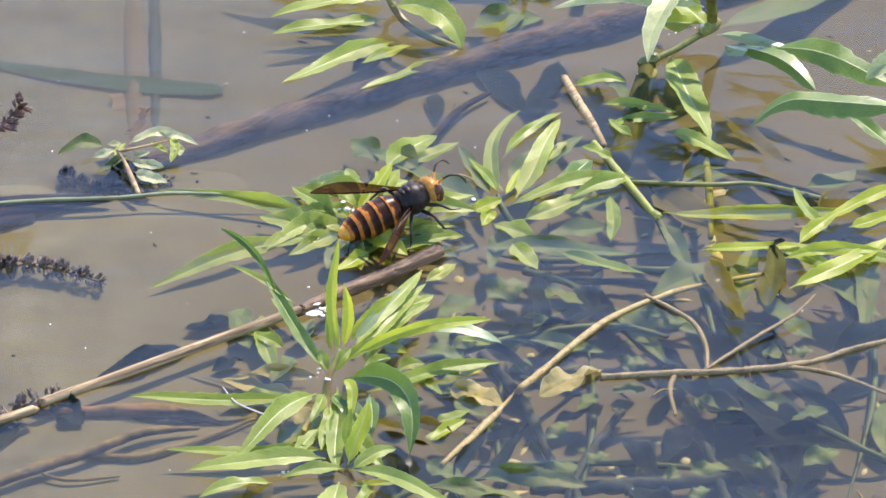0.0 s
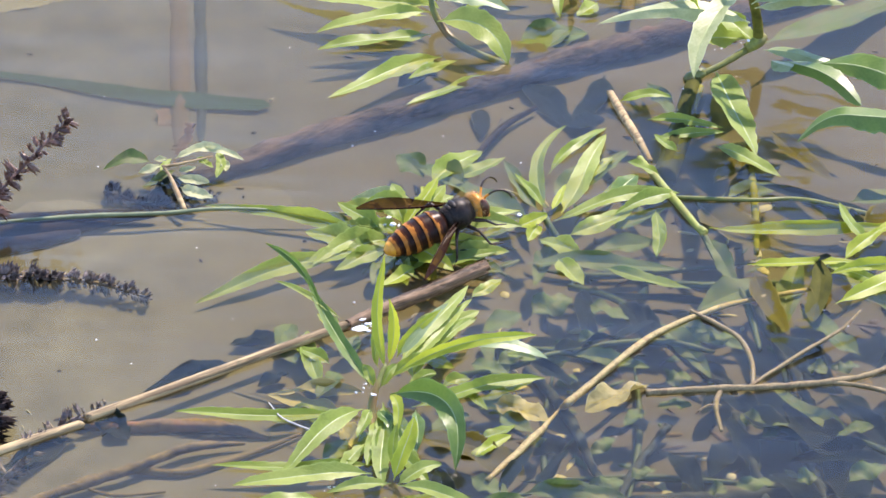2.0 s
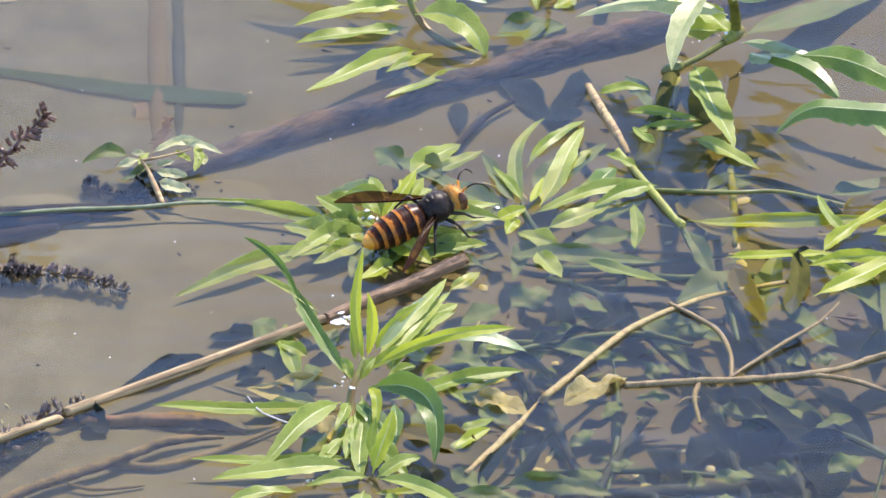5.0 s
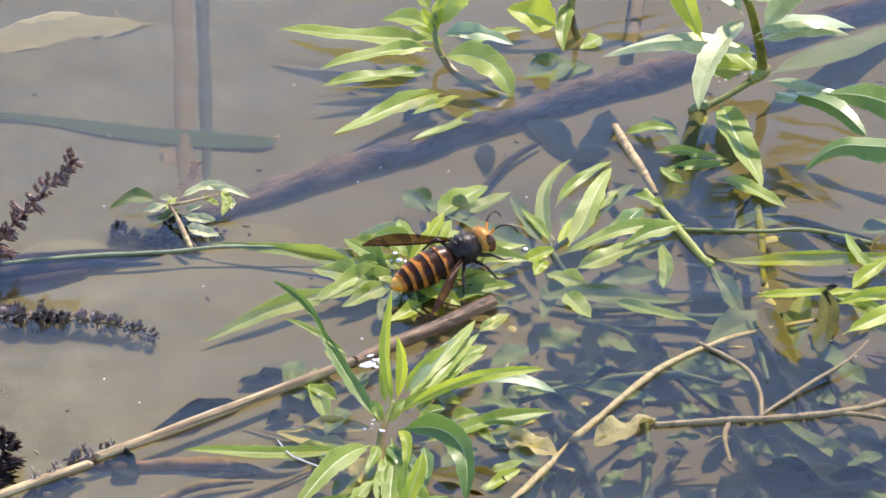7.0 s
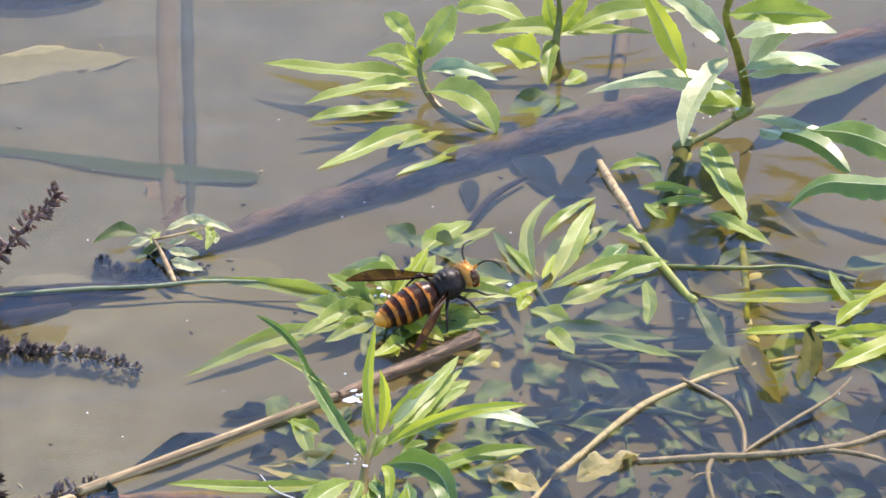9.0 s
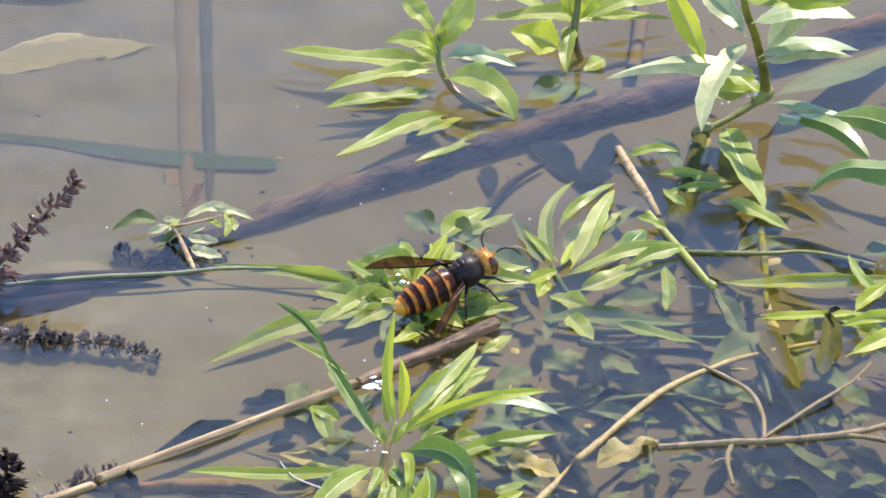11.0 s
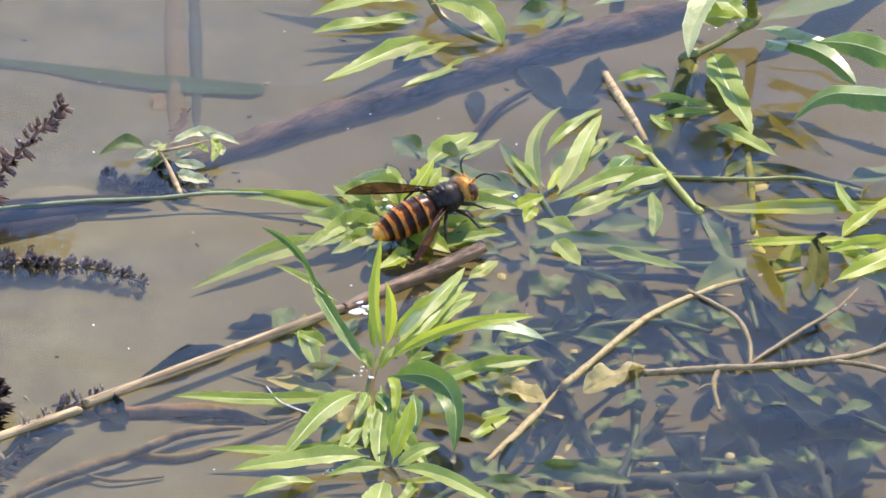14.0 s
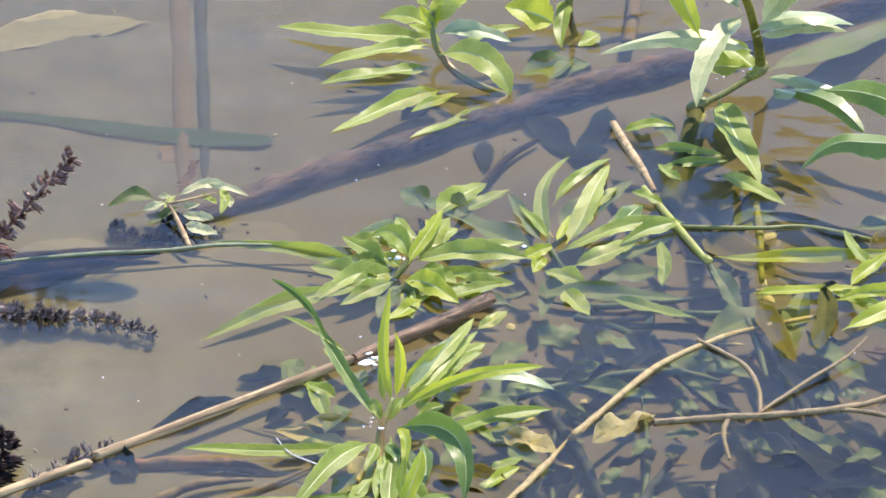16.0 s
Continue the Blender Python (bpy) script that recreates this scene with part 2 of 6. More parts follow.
def mud():
    n = Nodes("silt_bed")
    fine, mid, wide = n.noise(900, 6, 0.65), n.noise(90, 5, 0.6), n.noise(14, 4, 0.55)
    col = n.ramp(wide, [(0.32, (0.080, 0.064, 0.034)), (0.5, (0.115, 0.092, 0.05)), (0.68, (0.150, 0.120, 0.066))])
    col = n.mix(n.math("MULTIPLY", mid, 0.55), col, (0.085, 0.07, 0.034))
    away = n.from_weeds()
    # Darker mud around the weeds paints in the plants' shade and reflections.
    weed_shade = n.math("ADD", n.math("MULTIPLY", away, -4.0), n.noise(8, 3, 0.6))
    col = n.mix(n.ramp(weed_shade, [(0.45, (0, 0, 0)), (0.9, (0.6, 0.6, 0.6))]), col, (0.075, 0.062, 0.042))
    settled = n.math("MULTIPLY", away, 10.0)
    drift = n.ramp(n.math("ADD", n.math("MULTIPLY", n.noise(32, 5, 0.6), 0.7), n.math("MULTIPLY", mid, 0.3)), [(0.36, (0.088, 0.081, 0.061)), (0.5, (0.138, 0.125, 0.095)), (0.64, (0.186, 0.170, 0.134))])
    col = n.mix(n.ramp(settled, [(0.05, (0, 0, 0)), (0.95, (0.9, 0.9, 0.9))]), col, drift)
    col = n.mix(n.ramp(fine, [(0.60, (0, 0, 0)), (0.75, (0.5, 0.5, 0.5))]), col, (0.40, 0.33, 0.18))
    b = n.add("ShaderNodeBsdfPrincipled", Roughness=0.9)
    n.link(col, b.inputs["Base Color"])
    n.link(n.bump(n.math("ADD", n.math("MULTIPLY", fine, 0.3), mid), 0.5, 0.0005), b.inputs["Normal"])
    return n.finish(b.outputs[0])


def pond_water():
    """Clear, slightly silty water: see-through with a mirror gloss, over slow ripples."""
    n = Nodes("pond_water")
    slow = n.noise(13, 3, 0.5, stretch=(0.4, 1.7, 1))
    small = n.noise(60, 3, 0.55, stretch=(0.35, 1.5, 1))
    patch = n.ramp(n.noise(7, 2, 0.5), [(0.35, (0.1,) * 3), (0.68, (1,) * 3)])
    h = n.math("ADD", slow, n.math("MULTIPLY", n.math("MULTIPLY", small, patch), 0.35))
    normal = n.bump(h, 0.15, 0.010)
    clear = n.add("ShaderNodeBsdfTransparent")
    clear.inputs[0].default_value = (0.95, 0.92, 0.70, 1)
    silt = n.add("ShaderNodeBsdfDiffuse")
    silt.inputs[0].default_value = (0.33, 0.30, 0.27, 1)
    body = n.add("ShaderNodeMixShader")
    body.inputs[0].default_value = 0.012
    n.link(clear.outputs[0], body.inputs[1])
    n.link(silt.outputs[0], body.inputs[2])
    gloss = n.add("ShaderNodeBsdfGlossy", Roughness=0.03)
    n.link(normal, gloss.inputs["Normal"])
    facing = n.add("ShaderNodeLayerWeight", Blend=0.5)
    n.link(normal, facing.inputs["Normal"])
    mirror = n.math("ADD", n.math("MULTIPLY", n.math("POWER", facing.outputs["Facing"], 3.85), 0.97), 0.028)
    top = n.add("ShaderNodeMixShader")
    n.link(mirror, top.inputs[0])
    n.link(body.outputs[0], top.inputs[1])
    n.link(gloss.outputs[0], top.inputs[2])
    return n.finish(top.outputs[0])


def suspended_silt(shade, thick):
    """A thin cloud of silt in the water, thicker out in the open pond."""
    n = Nodes("suspended_silt")
    away = n.from_weeds()
    dense = n.math("ADD", n.math("MULTIPLY", away, 4.0), n.math("MULTIPLY", n.noise(14, 4, 0.55), 0.7))
    clear = n.add("ShaderNodeBsdfTransparent")
    cloud = n.add("ShaderNodeBsdfDiffuse")
    cloud.inputs[0].default_value = (0.160 * shade, 0.148 * shade, 0.111 * shade, 1)
    m = n.add("ShaderNodeMixShader")
    n.link(n.ramp(dense, [(0.2, (0.03,) * 3), (0.75, (0.235 * thick,) * 3)]), m.inputs[0])
    n.link(clear.outputs[0], m.inputs[1])
    n.link(cloud.outputs[0], m.inputs[2])
    return n.finish(m.outputs[0])


MUD, WATER = mud(), pond_water()


# ---- building helpers ----
def cm(p):
    return Vector(p) * 0.01


def thing(name, at, label, category, group="", kind=""):
    ob = new(name)
    ob.empty_display_size = 0.01
    ob.location = cm(at)
    return tagged(ob, label, category, group, kind)


def origin_of(ob):
    here = Vector((0, 0, 0))
    while ob:
        here += ob.location
        ob = ob.parent
    return here


def link_mesh(name, bm, mats, parent=None, label="", smooth=True, local=False):
    """Links a bmesh as one object; its points are in the world (or, if local, in the parent's space)."""
    if parent and not local:
        bmesh.ops.translate(bm, verts=bm.verts, vec=-origin_of(parent))
    me = bpy.data.meshes.new(name)
    for f in bm.faces:
        f.smooth = smooth
    bm.to_mesh(me)
    bm.free()
    for m in mats if isinstance(mats, (list, tuple)) else [mats]:
        me.materials.append(m)
    ob = new(name, me)
    if parent:
        ob.parent = parent
    return tagged(ob, label)


part = link_mesh


def curve_at(pts, t):
    """A smooth way through a few points."""
    n = len(pts) - 1
    i = min(int(t * n), n - 1)
    f = t * n - i
    p0, p1, p2, p3 = (pts[max(min(i + k, n), 0)] for k in (-1, 0, 1, 2))
    return 0.5 * ((2 * p1) + (p2 - p0) * f + (2 * p0 - 5 * p1 + 4 * p2 - p3) * f * f + (3 * p1 - p0 - 3 * p2 + p3) * f ** 3)


def tube(bm, pts, radii, sides=10, steps=16, rough=0.0, seed=0, jag=0.0, mat=0):
    """A round limb in centimetres along pts, with a radius for each point."""
    rnd = random.Random(seed)
    P = [Vector(p) for p in pts]
    R = [Vector((r, 0, 0)) for r in radii]
    rings, side = [], None
    for s in range(steps + 1):
        t = s / steps
        c, r = curve_at(P, t), max(curve_at(R, t).x, 0.005)
        d = (curve_at(P, min(t + 0.02, 1)) - curve_at(P, max(t - 0.02, 0))).normalized()
        if side is None:
            side = d.orthogonal().normalized()
        side = (side - d * side.dot(d)).normalized()
        up = d.cross(side)
        ring = []
        for k in range(sides):
            a = 2 * math.pi * k / sides
            w = r * (1 + rough * (noise.noise(Vector((math.cos(a) * 1.3, math.sin(a) * 1.3, t * steps * 0.45 + seed))) + rnd.uniform(-0.25, 0.25)))
            q = c + (side * math.cos(a) + up * math.sin(a)) * w
            if jag and s in (0, steps):
                q += d * rnd.uniform(-jag, jag)
            ring.append(bm.verts.new(cm(q)))
        rings.append(ring)
    for a, b in zip(rings, rings[1:]):
        for k in range(sides):
            bm.faces.new((a[k], a[(k + 1) % sides], b[(k + 1) % sides], b[k])).material_index = mat
    for ring, flip in ((rings[0], True), (rings[-1], False)):
        f = bm.faces.new(ring[::-1] if flip else ring)
        f.material_index = mat


def limb(name, parent, pts, radii, mat, label="", **kw):
    bm = bmesh.new()
    tube(bm, pts, radii, **kw)
    return part(name, bm, mat, parent, label)


LEAF_COUNT = [0]


def leaf_mesh(bm, base, tip, width, lean, bow, fold, wave, curl, seed, steps=30, blunt=0.0, stalk=0.06, crumple=0.0, only="", teeth=0.0, hook=0.0):
    uv = bm.loops.layers.uv.verify()
    rnd = random.Random(seed)
    b, t = Vector(base), Vector(tip)
    mid = (b + t) / 2 + 2 * Vector(bow)
    ln = radians(lean)
    n0 = Vector((0, -math.sin(ln), math.cos(ln)))
    ph = rnd.uniform(0, 6)
    rows = []
    span = (t - b).length
    across = (-1, -0.66, -0.33, -0.05, 0, 0.05, 0.33, 0.66, 1)
    for s in range(steps + 1):
        u = s / steps
        c = b * (1 - u) ** 2 + mid * 2 * u * (1 - u) + t * u * u
        d = ((mid - b) * (1 - u) + (t - mid) * u).normalized()
        side = d.cross(n0)
        side.normalize()
        up = side.cross(d)
        g = max(u - stalk, 0) / (1 - stalk)
        half = width / 2 * (2.5 * g ** 0.56 * (1 - g) ** (0.86 - 0.5 * blunt)) * (1 + 0.05 * math.sin(u * 21 + ph))
        half = max(half, 0.035 * min(width, 1) if u < 0.9 else 0.006)
        c = c + up * (curl * span * max(u - 0.6, 0) ** 2) + side * (0.02 * span * math.sin(u * 5 + ph))
        c.z -= hook * (max(u - 0.68, 0) / 0.32) ** 2
        twist = wave * 0.55 * math.sin(u * 4 + ph) + wave * 0.12 * math.sin(u * 11 + ph * 2)
        side, up = side * math.cos(twist) + up * math.sin(twist), up * math.cos(twist) - side * math.sin(twist)
        row = []
        for k in across:
            a = radians(fold) * (1 - 0.3 * u)
            uneven = 1 + 0.13 * math.sin(u * 6 + ph * (1 if k > 0 else 2.3)) + rnd.uniform(-0.06, 0.06)
            if teeth and abs(k) > 0.9:
                uneven *= 1.06 - teeth * ((s + (k > 0)) % 3) / 2
            off = half * k * uneven
            q = c + side * (off * math.cos(a)) + up * (abs(off) * math.sin(a))
            q += up * (rnd.uniform(-0.02, 0.02) * half) + up * (wave * 0.3 * half * k * k * math.sin(u * 13 + ph + (2 if k > 0 else 0)))
            if k == 0:
                q += up * 0.004
            if crumple:
                q += Vector((rnd.uniform(-1, 1), rnd.uniform(-1, 1), rnd.uniform(-1, 1))) * crumple * half
            row.append((bm.verts.new(cm(q)), (0.5 + k / 2, u)))
        rows.append(row)
    for a, c in zip(rows, rows[1:]):
        for k in range(len(across) - 1):
            if only and (k in (3, 4)) != (only == "midrib"):
                continue
            quad = (a[k], a[k + 1], c[k + 1], c[k])
            f = bm.faces.new([v for v, _ in quad])
            f.material_index = 1 if k in (3, 4) else 0
            for loop, (_, w) in zip(f.loops, quad):
                loop[uv].uv = w


def leaf(plant, base, tip, width, lean=0, bow=(0, 0, 0), mat=None, fold=22, wave=0.5, curl=0.0, name="leaf", label="", blunt=0.0, stalk=0.06, crumple=0.0, hook=0.0):
    LEAF_COUNT[0] += 1
    mat = mat or LEAF
    living = mat in (LEAF, PALE, GREY, YOUNG, WET, DEEP)
    width *= 0.9 if living else 1.0
    made = None
    for only in ("blade", "midrib") if living else ("",):
        bm = bmesh.new()
        leaf_mesh(bm, base, tip, width, lean, bow, fold, wave, curl, LEAF_COUNT[0], blunt=blunt, stalk=stalk, crumple=crumple, only=only, teeth=0.075 if living else 0.0, hook=hook)
        bmesh.ops.delete(bm, geom=[v for v in bm.verts if not v.link_faces], context="VERTS")
        if only == "midrib":
            for f in bm.faces:
                f.material_index = 0
            part("midrib", bm, RIB, made)
        else:
            made = part(name, bm, [mat, mat], plant, label)
    return made


# ---- the pond ----
def sheet(name, mat, height, cells, label, category):
    """One sheet that is fine near the middle and reaches the horizon."""
    bm = bmesh.new()
    ax = []
    for i in range(-cells, cells + 1):
        f = i / cells
        ax.append(0.34 * f + 1500 * f ** 9)
    grid = [[bm.verts.new((x, y, height(x, y))) for x in ax] for y in ax]
    for r, q in zip(grid, grid[1:]):
        for i in range(len(ax) - 1):
            bm.faces.new((r[i], r[i + 1], q[i + 1], q[i]))
    return tagged(link_mesh(name, bm, mat), label, category, kind="structure")


def bed_height(x, y):
    p = Vector((x, y, 0))
    shelf = min(max((0.035 - x) / 0.09, (y - 0.064 - 0.71 * x) / 0.03, 0), 1)
    depth = -0.0185 + 0.0087 * shelf * shelf * (3 - 2 * shelf)
    bank = min(max((1.25 - math.hypot((x + 0.11) / 0.13, (y + 0.10) / 0.17)) / 0.5, 0), 1)
    depth += 0.0036 * bank * bank * (3 - 2 * bank)
    return depth + 0.0012 * noise.noise(p * 11) + 0.001 * noise.noise(p * 40 + Vector((5, 0, 0))) if abs(x) < 2 and abs(y) < 2 else depth


sheet("ground", MUD, bed_height, 90, "pale brown silty pond bed under shallow water", "ground")
for depth, shade, thick in ((0.0030, 1.0, 0.55), (0.0072, 1.0, 0.9)):
    sheet("silt_cloud", suspended_silt(shade, thick), lambda x, y: -depth + (0.0010 * noise.noise(Vector((x, y, depth * 90)) * 30) if abs(x) + abs(y) < 3 else 0), 70, "thin cloud of brown silt hanging in the water", "water")
water = sheet("water", WATER, lambda x, y: 0.0, 8, "still, faintly rippled, slightly murky pond water reflecting the sky", "water")


# ---- sunken and floating wood ----
def wood(name, pts, radii, mat, label, category, rough=0.25, sides=16, steps=40, seed=1, jag=0.1, twigs=()):
    t = thing(name, pts[0], label, category)
    limb("trunk", t, pts, radii, mat, sides=sides, steps=steps, rough=rough, seed=seed, jag=jag)
    for k, (tp, tr) in enumerate(twigs):
        limb("side_twig", t, tp, tr, mat, sides=8, steps=12, rough=0.2, seed=seed + k + 1, jag=0.03)
    return t


wood("sunken_log", [(-10.88, 6.63, -0.56), (-7.97, 8.71, -0.56), (-3.88, 11.34, -0.56), (0.26, 13.86, -0.56), (4.06, 16.25, -0.56), (6.85, 17.72, -0.56), (13.14, 21.56, -0.56), (20.31, 26.19, -0.56)], [0.34, 0.46, 0.50, 0.50, 0.52, 0.54, 0.54, 0.54], LOG,
     "long dark waterlogged branch lying on the pond bed", "log", rough=0.3, sides=22, steps=90, seed=3)
# Two parallel tubes are added to widen the branch's dark band.
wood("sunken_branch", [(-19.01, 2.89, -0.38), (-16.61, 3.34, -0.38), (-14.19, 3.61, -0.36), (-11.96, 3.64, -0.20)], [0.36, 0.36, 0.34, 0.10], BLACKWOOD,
     "dark waterlogged branch with added parallel tubes, tapering under the surface", "branch", seed=9, steps=40, rough=0.12,
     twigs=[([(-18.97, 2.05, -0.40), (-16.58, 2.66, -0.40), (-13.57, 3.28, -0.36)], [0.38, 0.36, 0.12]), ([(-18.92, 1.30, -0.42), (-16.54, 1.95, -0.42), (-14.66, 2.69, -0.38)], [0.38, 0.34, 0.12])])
wood("sunken_branch", [(-20.57, 26.72, -0.65), (-17.06, 26.30, -0.60), (-14.69, 26.94, -0.60)], [0.5, 0.55, 0.4], LOG,
     "dark waterlogged branch beside pale debris", "branch", seed=12)
wood("surface_runner", [(-17.64, 2.77, -0.05), (-14.63, 3.16, 0.00), (-11.81, 3.35, 0.03), (-9.80, 3.69, 0.02), (-7.37, 3.74, -0.06), (-4.94, 3.74, -0.20)], [0.07, 0.085, 0.075, 0.07, 0.06, 0.05], DULL_GREEN,
     "thin grey-green plant runner lying at the water surface", "plant stem", seed=21, sides=8)
wood("sunken_reed_or_shadow", [(-12.20, 30.2, -1.31), (-12.03, 24.7, -1.31), (-11.75, 19.0, -1.32), (-11.50, 13.5, -1.33), (-11.30, 9.1, -1.42)], [0.50, 0.52, 0.50, 0.50, 0.46], REED,
     "broad pale brown sunken reed stem on the pond bed", "reed stem", rough=0.08, seed=23)
# Dark tube added as the shadow strip on the pale reed's right side.
wood("sunken_reed_or_shadow", [(-11.40, 30.2, -1.10), (-11.22, 24.7, -1.10), (-10.95, 19.0, -1.11), (-10.72, 13.5, -1.12), (-10.60, 9.6, -1.20)], [0.26, 0.28, 0.27, 0.26, 0.22], DROWNED,
     "shadow strip along the pale reed stem, built as a dark tube", "reed stem", rough=0.15, seed=24)
wood("sunken_reed_or_shadow", [(5.8, 27.71, -0.55), (5.49, 23.15, -0.55), (5.1, 19.16, -0.55)], [0.28, 0.28, 0.26], REED,
     "pale brown sunken reed stem leaning on a log", "reed stem", rough=0.08, seed=25)

stalk = thing("floating_stalk", (-9.43, -7.72, 0.10), "dry tan plant stalk floating, its bark end broken", "stalk")
limb("stalk_shaft", stalk, [(-18.03, -13.59, 0.02), (-16.51, -12.50, 0.03), (-13.93, -10.82, 0.04)], [0.16, 0.165, 0.16], STRAW, sides=14, steps=30, rough=0.08, seed=5, jag=0.12)
limb("stalk_shaft", stalk, [(-13.73, -10.44, 0.05), (-11.34, -8.83, 0.06), (-7.53, -6.16, 0.10), (-4.71, -4.28, 0.17)], [0.165, 0.18, 0.175, 0.17], STRAW, sides=14, steps=50, rough=0.08, seed=15, jag=0.12)
limb("bark_sleeve", stalk, [(-5.00, -4.53, 0.16), (-3.63, -3.42, 0.20), (-1.86, -2.10, 0.26), (-0.32, -0.86, 0.32)], [0.2, 0.24, 0.26, 0.25], BARK, "dark wet peeling bark", sides=22, steps=44, rough=0.16, seed=6, jag=0.25)
limb("broken_end", stalk, [(-1.86, -2.14, 0.28), (-0.32, -0.89, 0.34), (-0.12, -0.71, 0.35)], [0.2, 0.21, 0.2], BARK, "splintered dark wood core", sides=14, steps=8, rough=0.5, seed=8, jag=0.25)


def twig(pts, radii, label, twigs=(), mat=None, seed=0, rough=0.42):
    t = thing("dead_twig", pts[0], label, "twig", "dead twigs over the sunken weeds")
    limb("main_stem", t, pts, radii, mat or TWIG, sides=9, steps=60, rough=rough, seed=seed, jag=0.05)
    for k, (tp, tr) in enumerate(twigs):
        limb("side_twig", t, tp, tr, mat or TWIG, sides=7, steps=24, rough=0.35, seed=seed + k + 1, jag=0.03)


twig([(-0.06, -14.07, -0.10), (1.05, -12.40, 0.04), (1.90, -10.75, 0.00), (2.46, -8.39, -0.75), (2.65, -9.21, -0.10), (3.83, -7.60, 0.05), (5.63, -4.98, 0.05), (7.84, -2.95, -0.08), (9.46, -1.83, -0.28), (11.28, -1.01, -0.40)], [0.1, 0.12, 0.10, 0.04, 0.13, 0.12, 0.11, 0.1, 0.09, 0.07], "straw-coloured bare twig afloat over sunken leaves", seed=33)
twig([(5.40, -8.62, 0.02), (7.70, -8.37, 0.05), (10.04, -8.19, 0.05), (12.60, -7.60, 0.03), (14.40, -6.57, 0.03), (16.81, -5.51, 0.00)], [0.12, 0.11, 0.12, 0.10, 0.10, 0.09], "brown forked twig afloat over sunken leaves", mat=DULL_TWIG, seed=37,
     twigs=[([(8.97, -8.19, 0.05), (10.69, -6.31, 0.15), (12.21, -4.87, 0.30), (12.94, -3.88, 0.50)], [0.07, 0.07, 0.06, 0.03]),
            ([(9.08, -8.00, 0.00), (9.09, -6.28, -0.10), (8.68, -4.95, 0.00), (7.91, -4.08, 0.05), (7.04, -3.29, 0.10)], [0.07, 0.09, 0.09, 0.08, 0.06]),
            ([(8.00, -8.29, 0.00), (7.78, -9.23, -0.10), (7.93, -10.86, -0.10)], [0.09, 0.1, 0.06]),
            ([(7.97, -9.23, -0.10), (7.48, -9.39, 0.00), (7.18, -9.75, 0.00)], [0.05, 0.04, 0.03]),
            ([(11.81, -7.85, 0.00), (12.97, -8.11, 0.00), (14.11, -8.65, -0.05), (15.24, -9.41, -0.10)], [0.08, 0.09, 0.08, 0.05])])
twig([(-17.43, -17.26, -0.30), (-15.27, -15.23, -0.28), (-13.62, -14.06, -0.28), (-11.94, -13.11, -0.24), (-10.25, -11.95, -0.20), (-8.35, -11.42, -0.35)], [0.16, 0.18, 0.2, 0.18, 0.17, 0.06], "brown sunken twig coated in silt", mat=SILTY_TWIG, seed=41,
     twigs=[([(-12.15, -12.82, -0.50), (-10.41, -13.05, -0.50), (-8.33, -12.05, -0.45), (-6.44, -10.68, -0.40)], [0.14, 0.16, 0.12, 0.05]), ([(-13.81, -14.05, -0.40), (-12.64, -14.56, -0.45), (-10.94, -14.23, -0.50)], [0.05, 0.07, 0.05])])
twig([(4.39, 12.03, 0.15), (4.82, 10.56, 0.08), (5.37, 8.87, 0.00), (5.80, 7.74, -0.30)], [0.13, 0.16, 0.16, 0.12], "short orange-tan broken stem sticking out of the water", mat=STRAW, seed=45, rough=0.12)

# ---- dead leaves, litter and leaf-shaped shadows ----


def lone_leaf(name, label, **kw):
    t = thing(name, kw["base"], label, "dead leaf", "sunken leaf litter")
    leaf(t, name="blade", **kw)


def litter(name, base, tip, width, lean, bow=(0, 0, 0), mat=None, label="", **kw):
    lone_leaf(name, label, base=base, tip=tip, width=width, lean=lean, bow=bow, mat=mat, **kw)


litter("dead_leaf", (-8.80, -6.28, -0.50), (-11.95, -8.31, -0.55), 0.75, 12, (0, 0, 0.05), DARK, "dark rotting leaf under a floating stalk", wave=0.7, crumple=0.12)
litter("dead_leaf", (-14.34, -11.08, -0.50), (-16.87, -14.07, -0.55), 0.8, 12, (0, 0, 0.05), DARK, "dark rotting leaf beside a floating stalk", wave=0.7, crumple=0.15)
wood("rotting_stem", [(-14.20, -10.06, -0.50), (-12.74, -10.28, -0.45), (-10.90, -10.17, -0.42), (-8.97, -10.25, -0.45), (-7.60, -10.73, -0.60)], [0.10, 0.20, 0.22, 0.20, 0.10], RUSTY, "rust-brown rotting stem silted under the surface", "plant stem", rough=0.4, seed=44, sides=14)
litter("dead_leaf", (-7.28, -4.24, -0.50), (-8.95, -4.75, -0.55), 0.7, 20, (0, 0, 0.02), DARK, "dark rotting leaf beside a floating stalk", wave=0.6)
litter("dead_leaf", (-7.47, -8.33, -0.25), (-4.36, -8.11, -0.30), 0.7, 20, (0, 0, 0.1), YELLOW, "brown-yellow dead leaf under green leaves", wave=1.2)
litter("dead_leaf", (5.48, -7.84, -0.12), (3.31, -9.60, -0.16), 1.05, 14, (0, 0, 0.12), YELLOW, "yellowed dead leaf floating beside a twig", wave=0.9, blunt=0.35, crumple=0.07)
litter("dead_leaf", (0.12, -8.99, -0.25), (2.11, -10.24, -0.20), 0.9, 20, (0, 0, 0.15), YELLOW, "yellow-brown dead leaf under the surface", wave=0.8, blunt=0.4, crumple=0.05)
litter("dead_leaf", (-11.56, 13.61, -1.08), (-11.91, 8.05, -1.10), 1.3, 0, (0, 0, 0), BROWN, "dark waterlogged leaf flat on the pond bed", wave=1.0, blunt=0.9, fold=3, crumple=0.15)
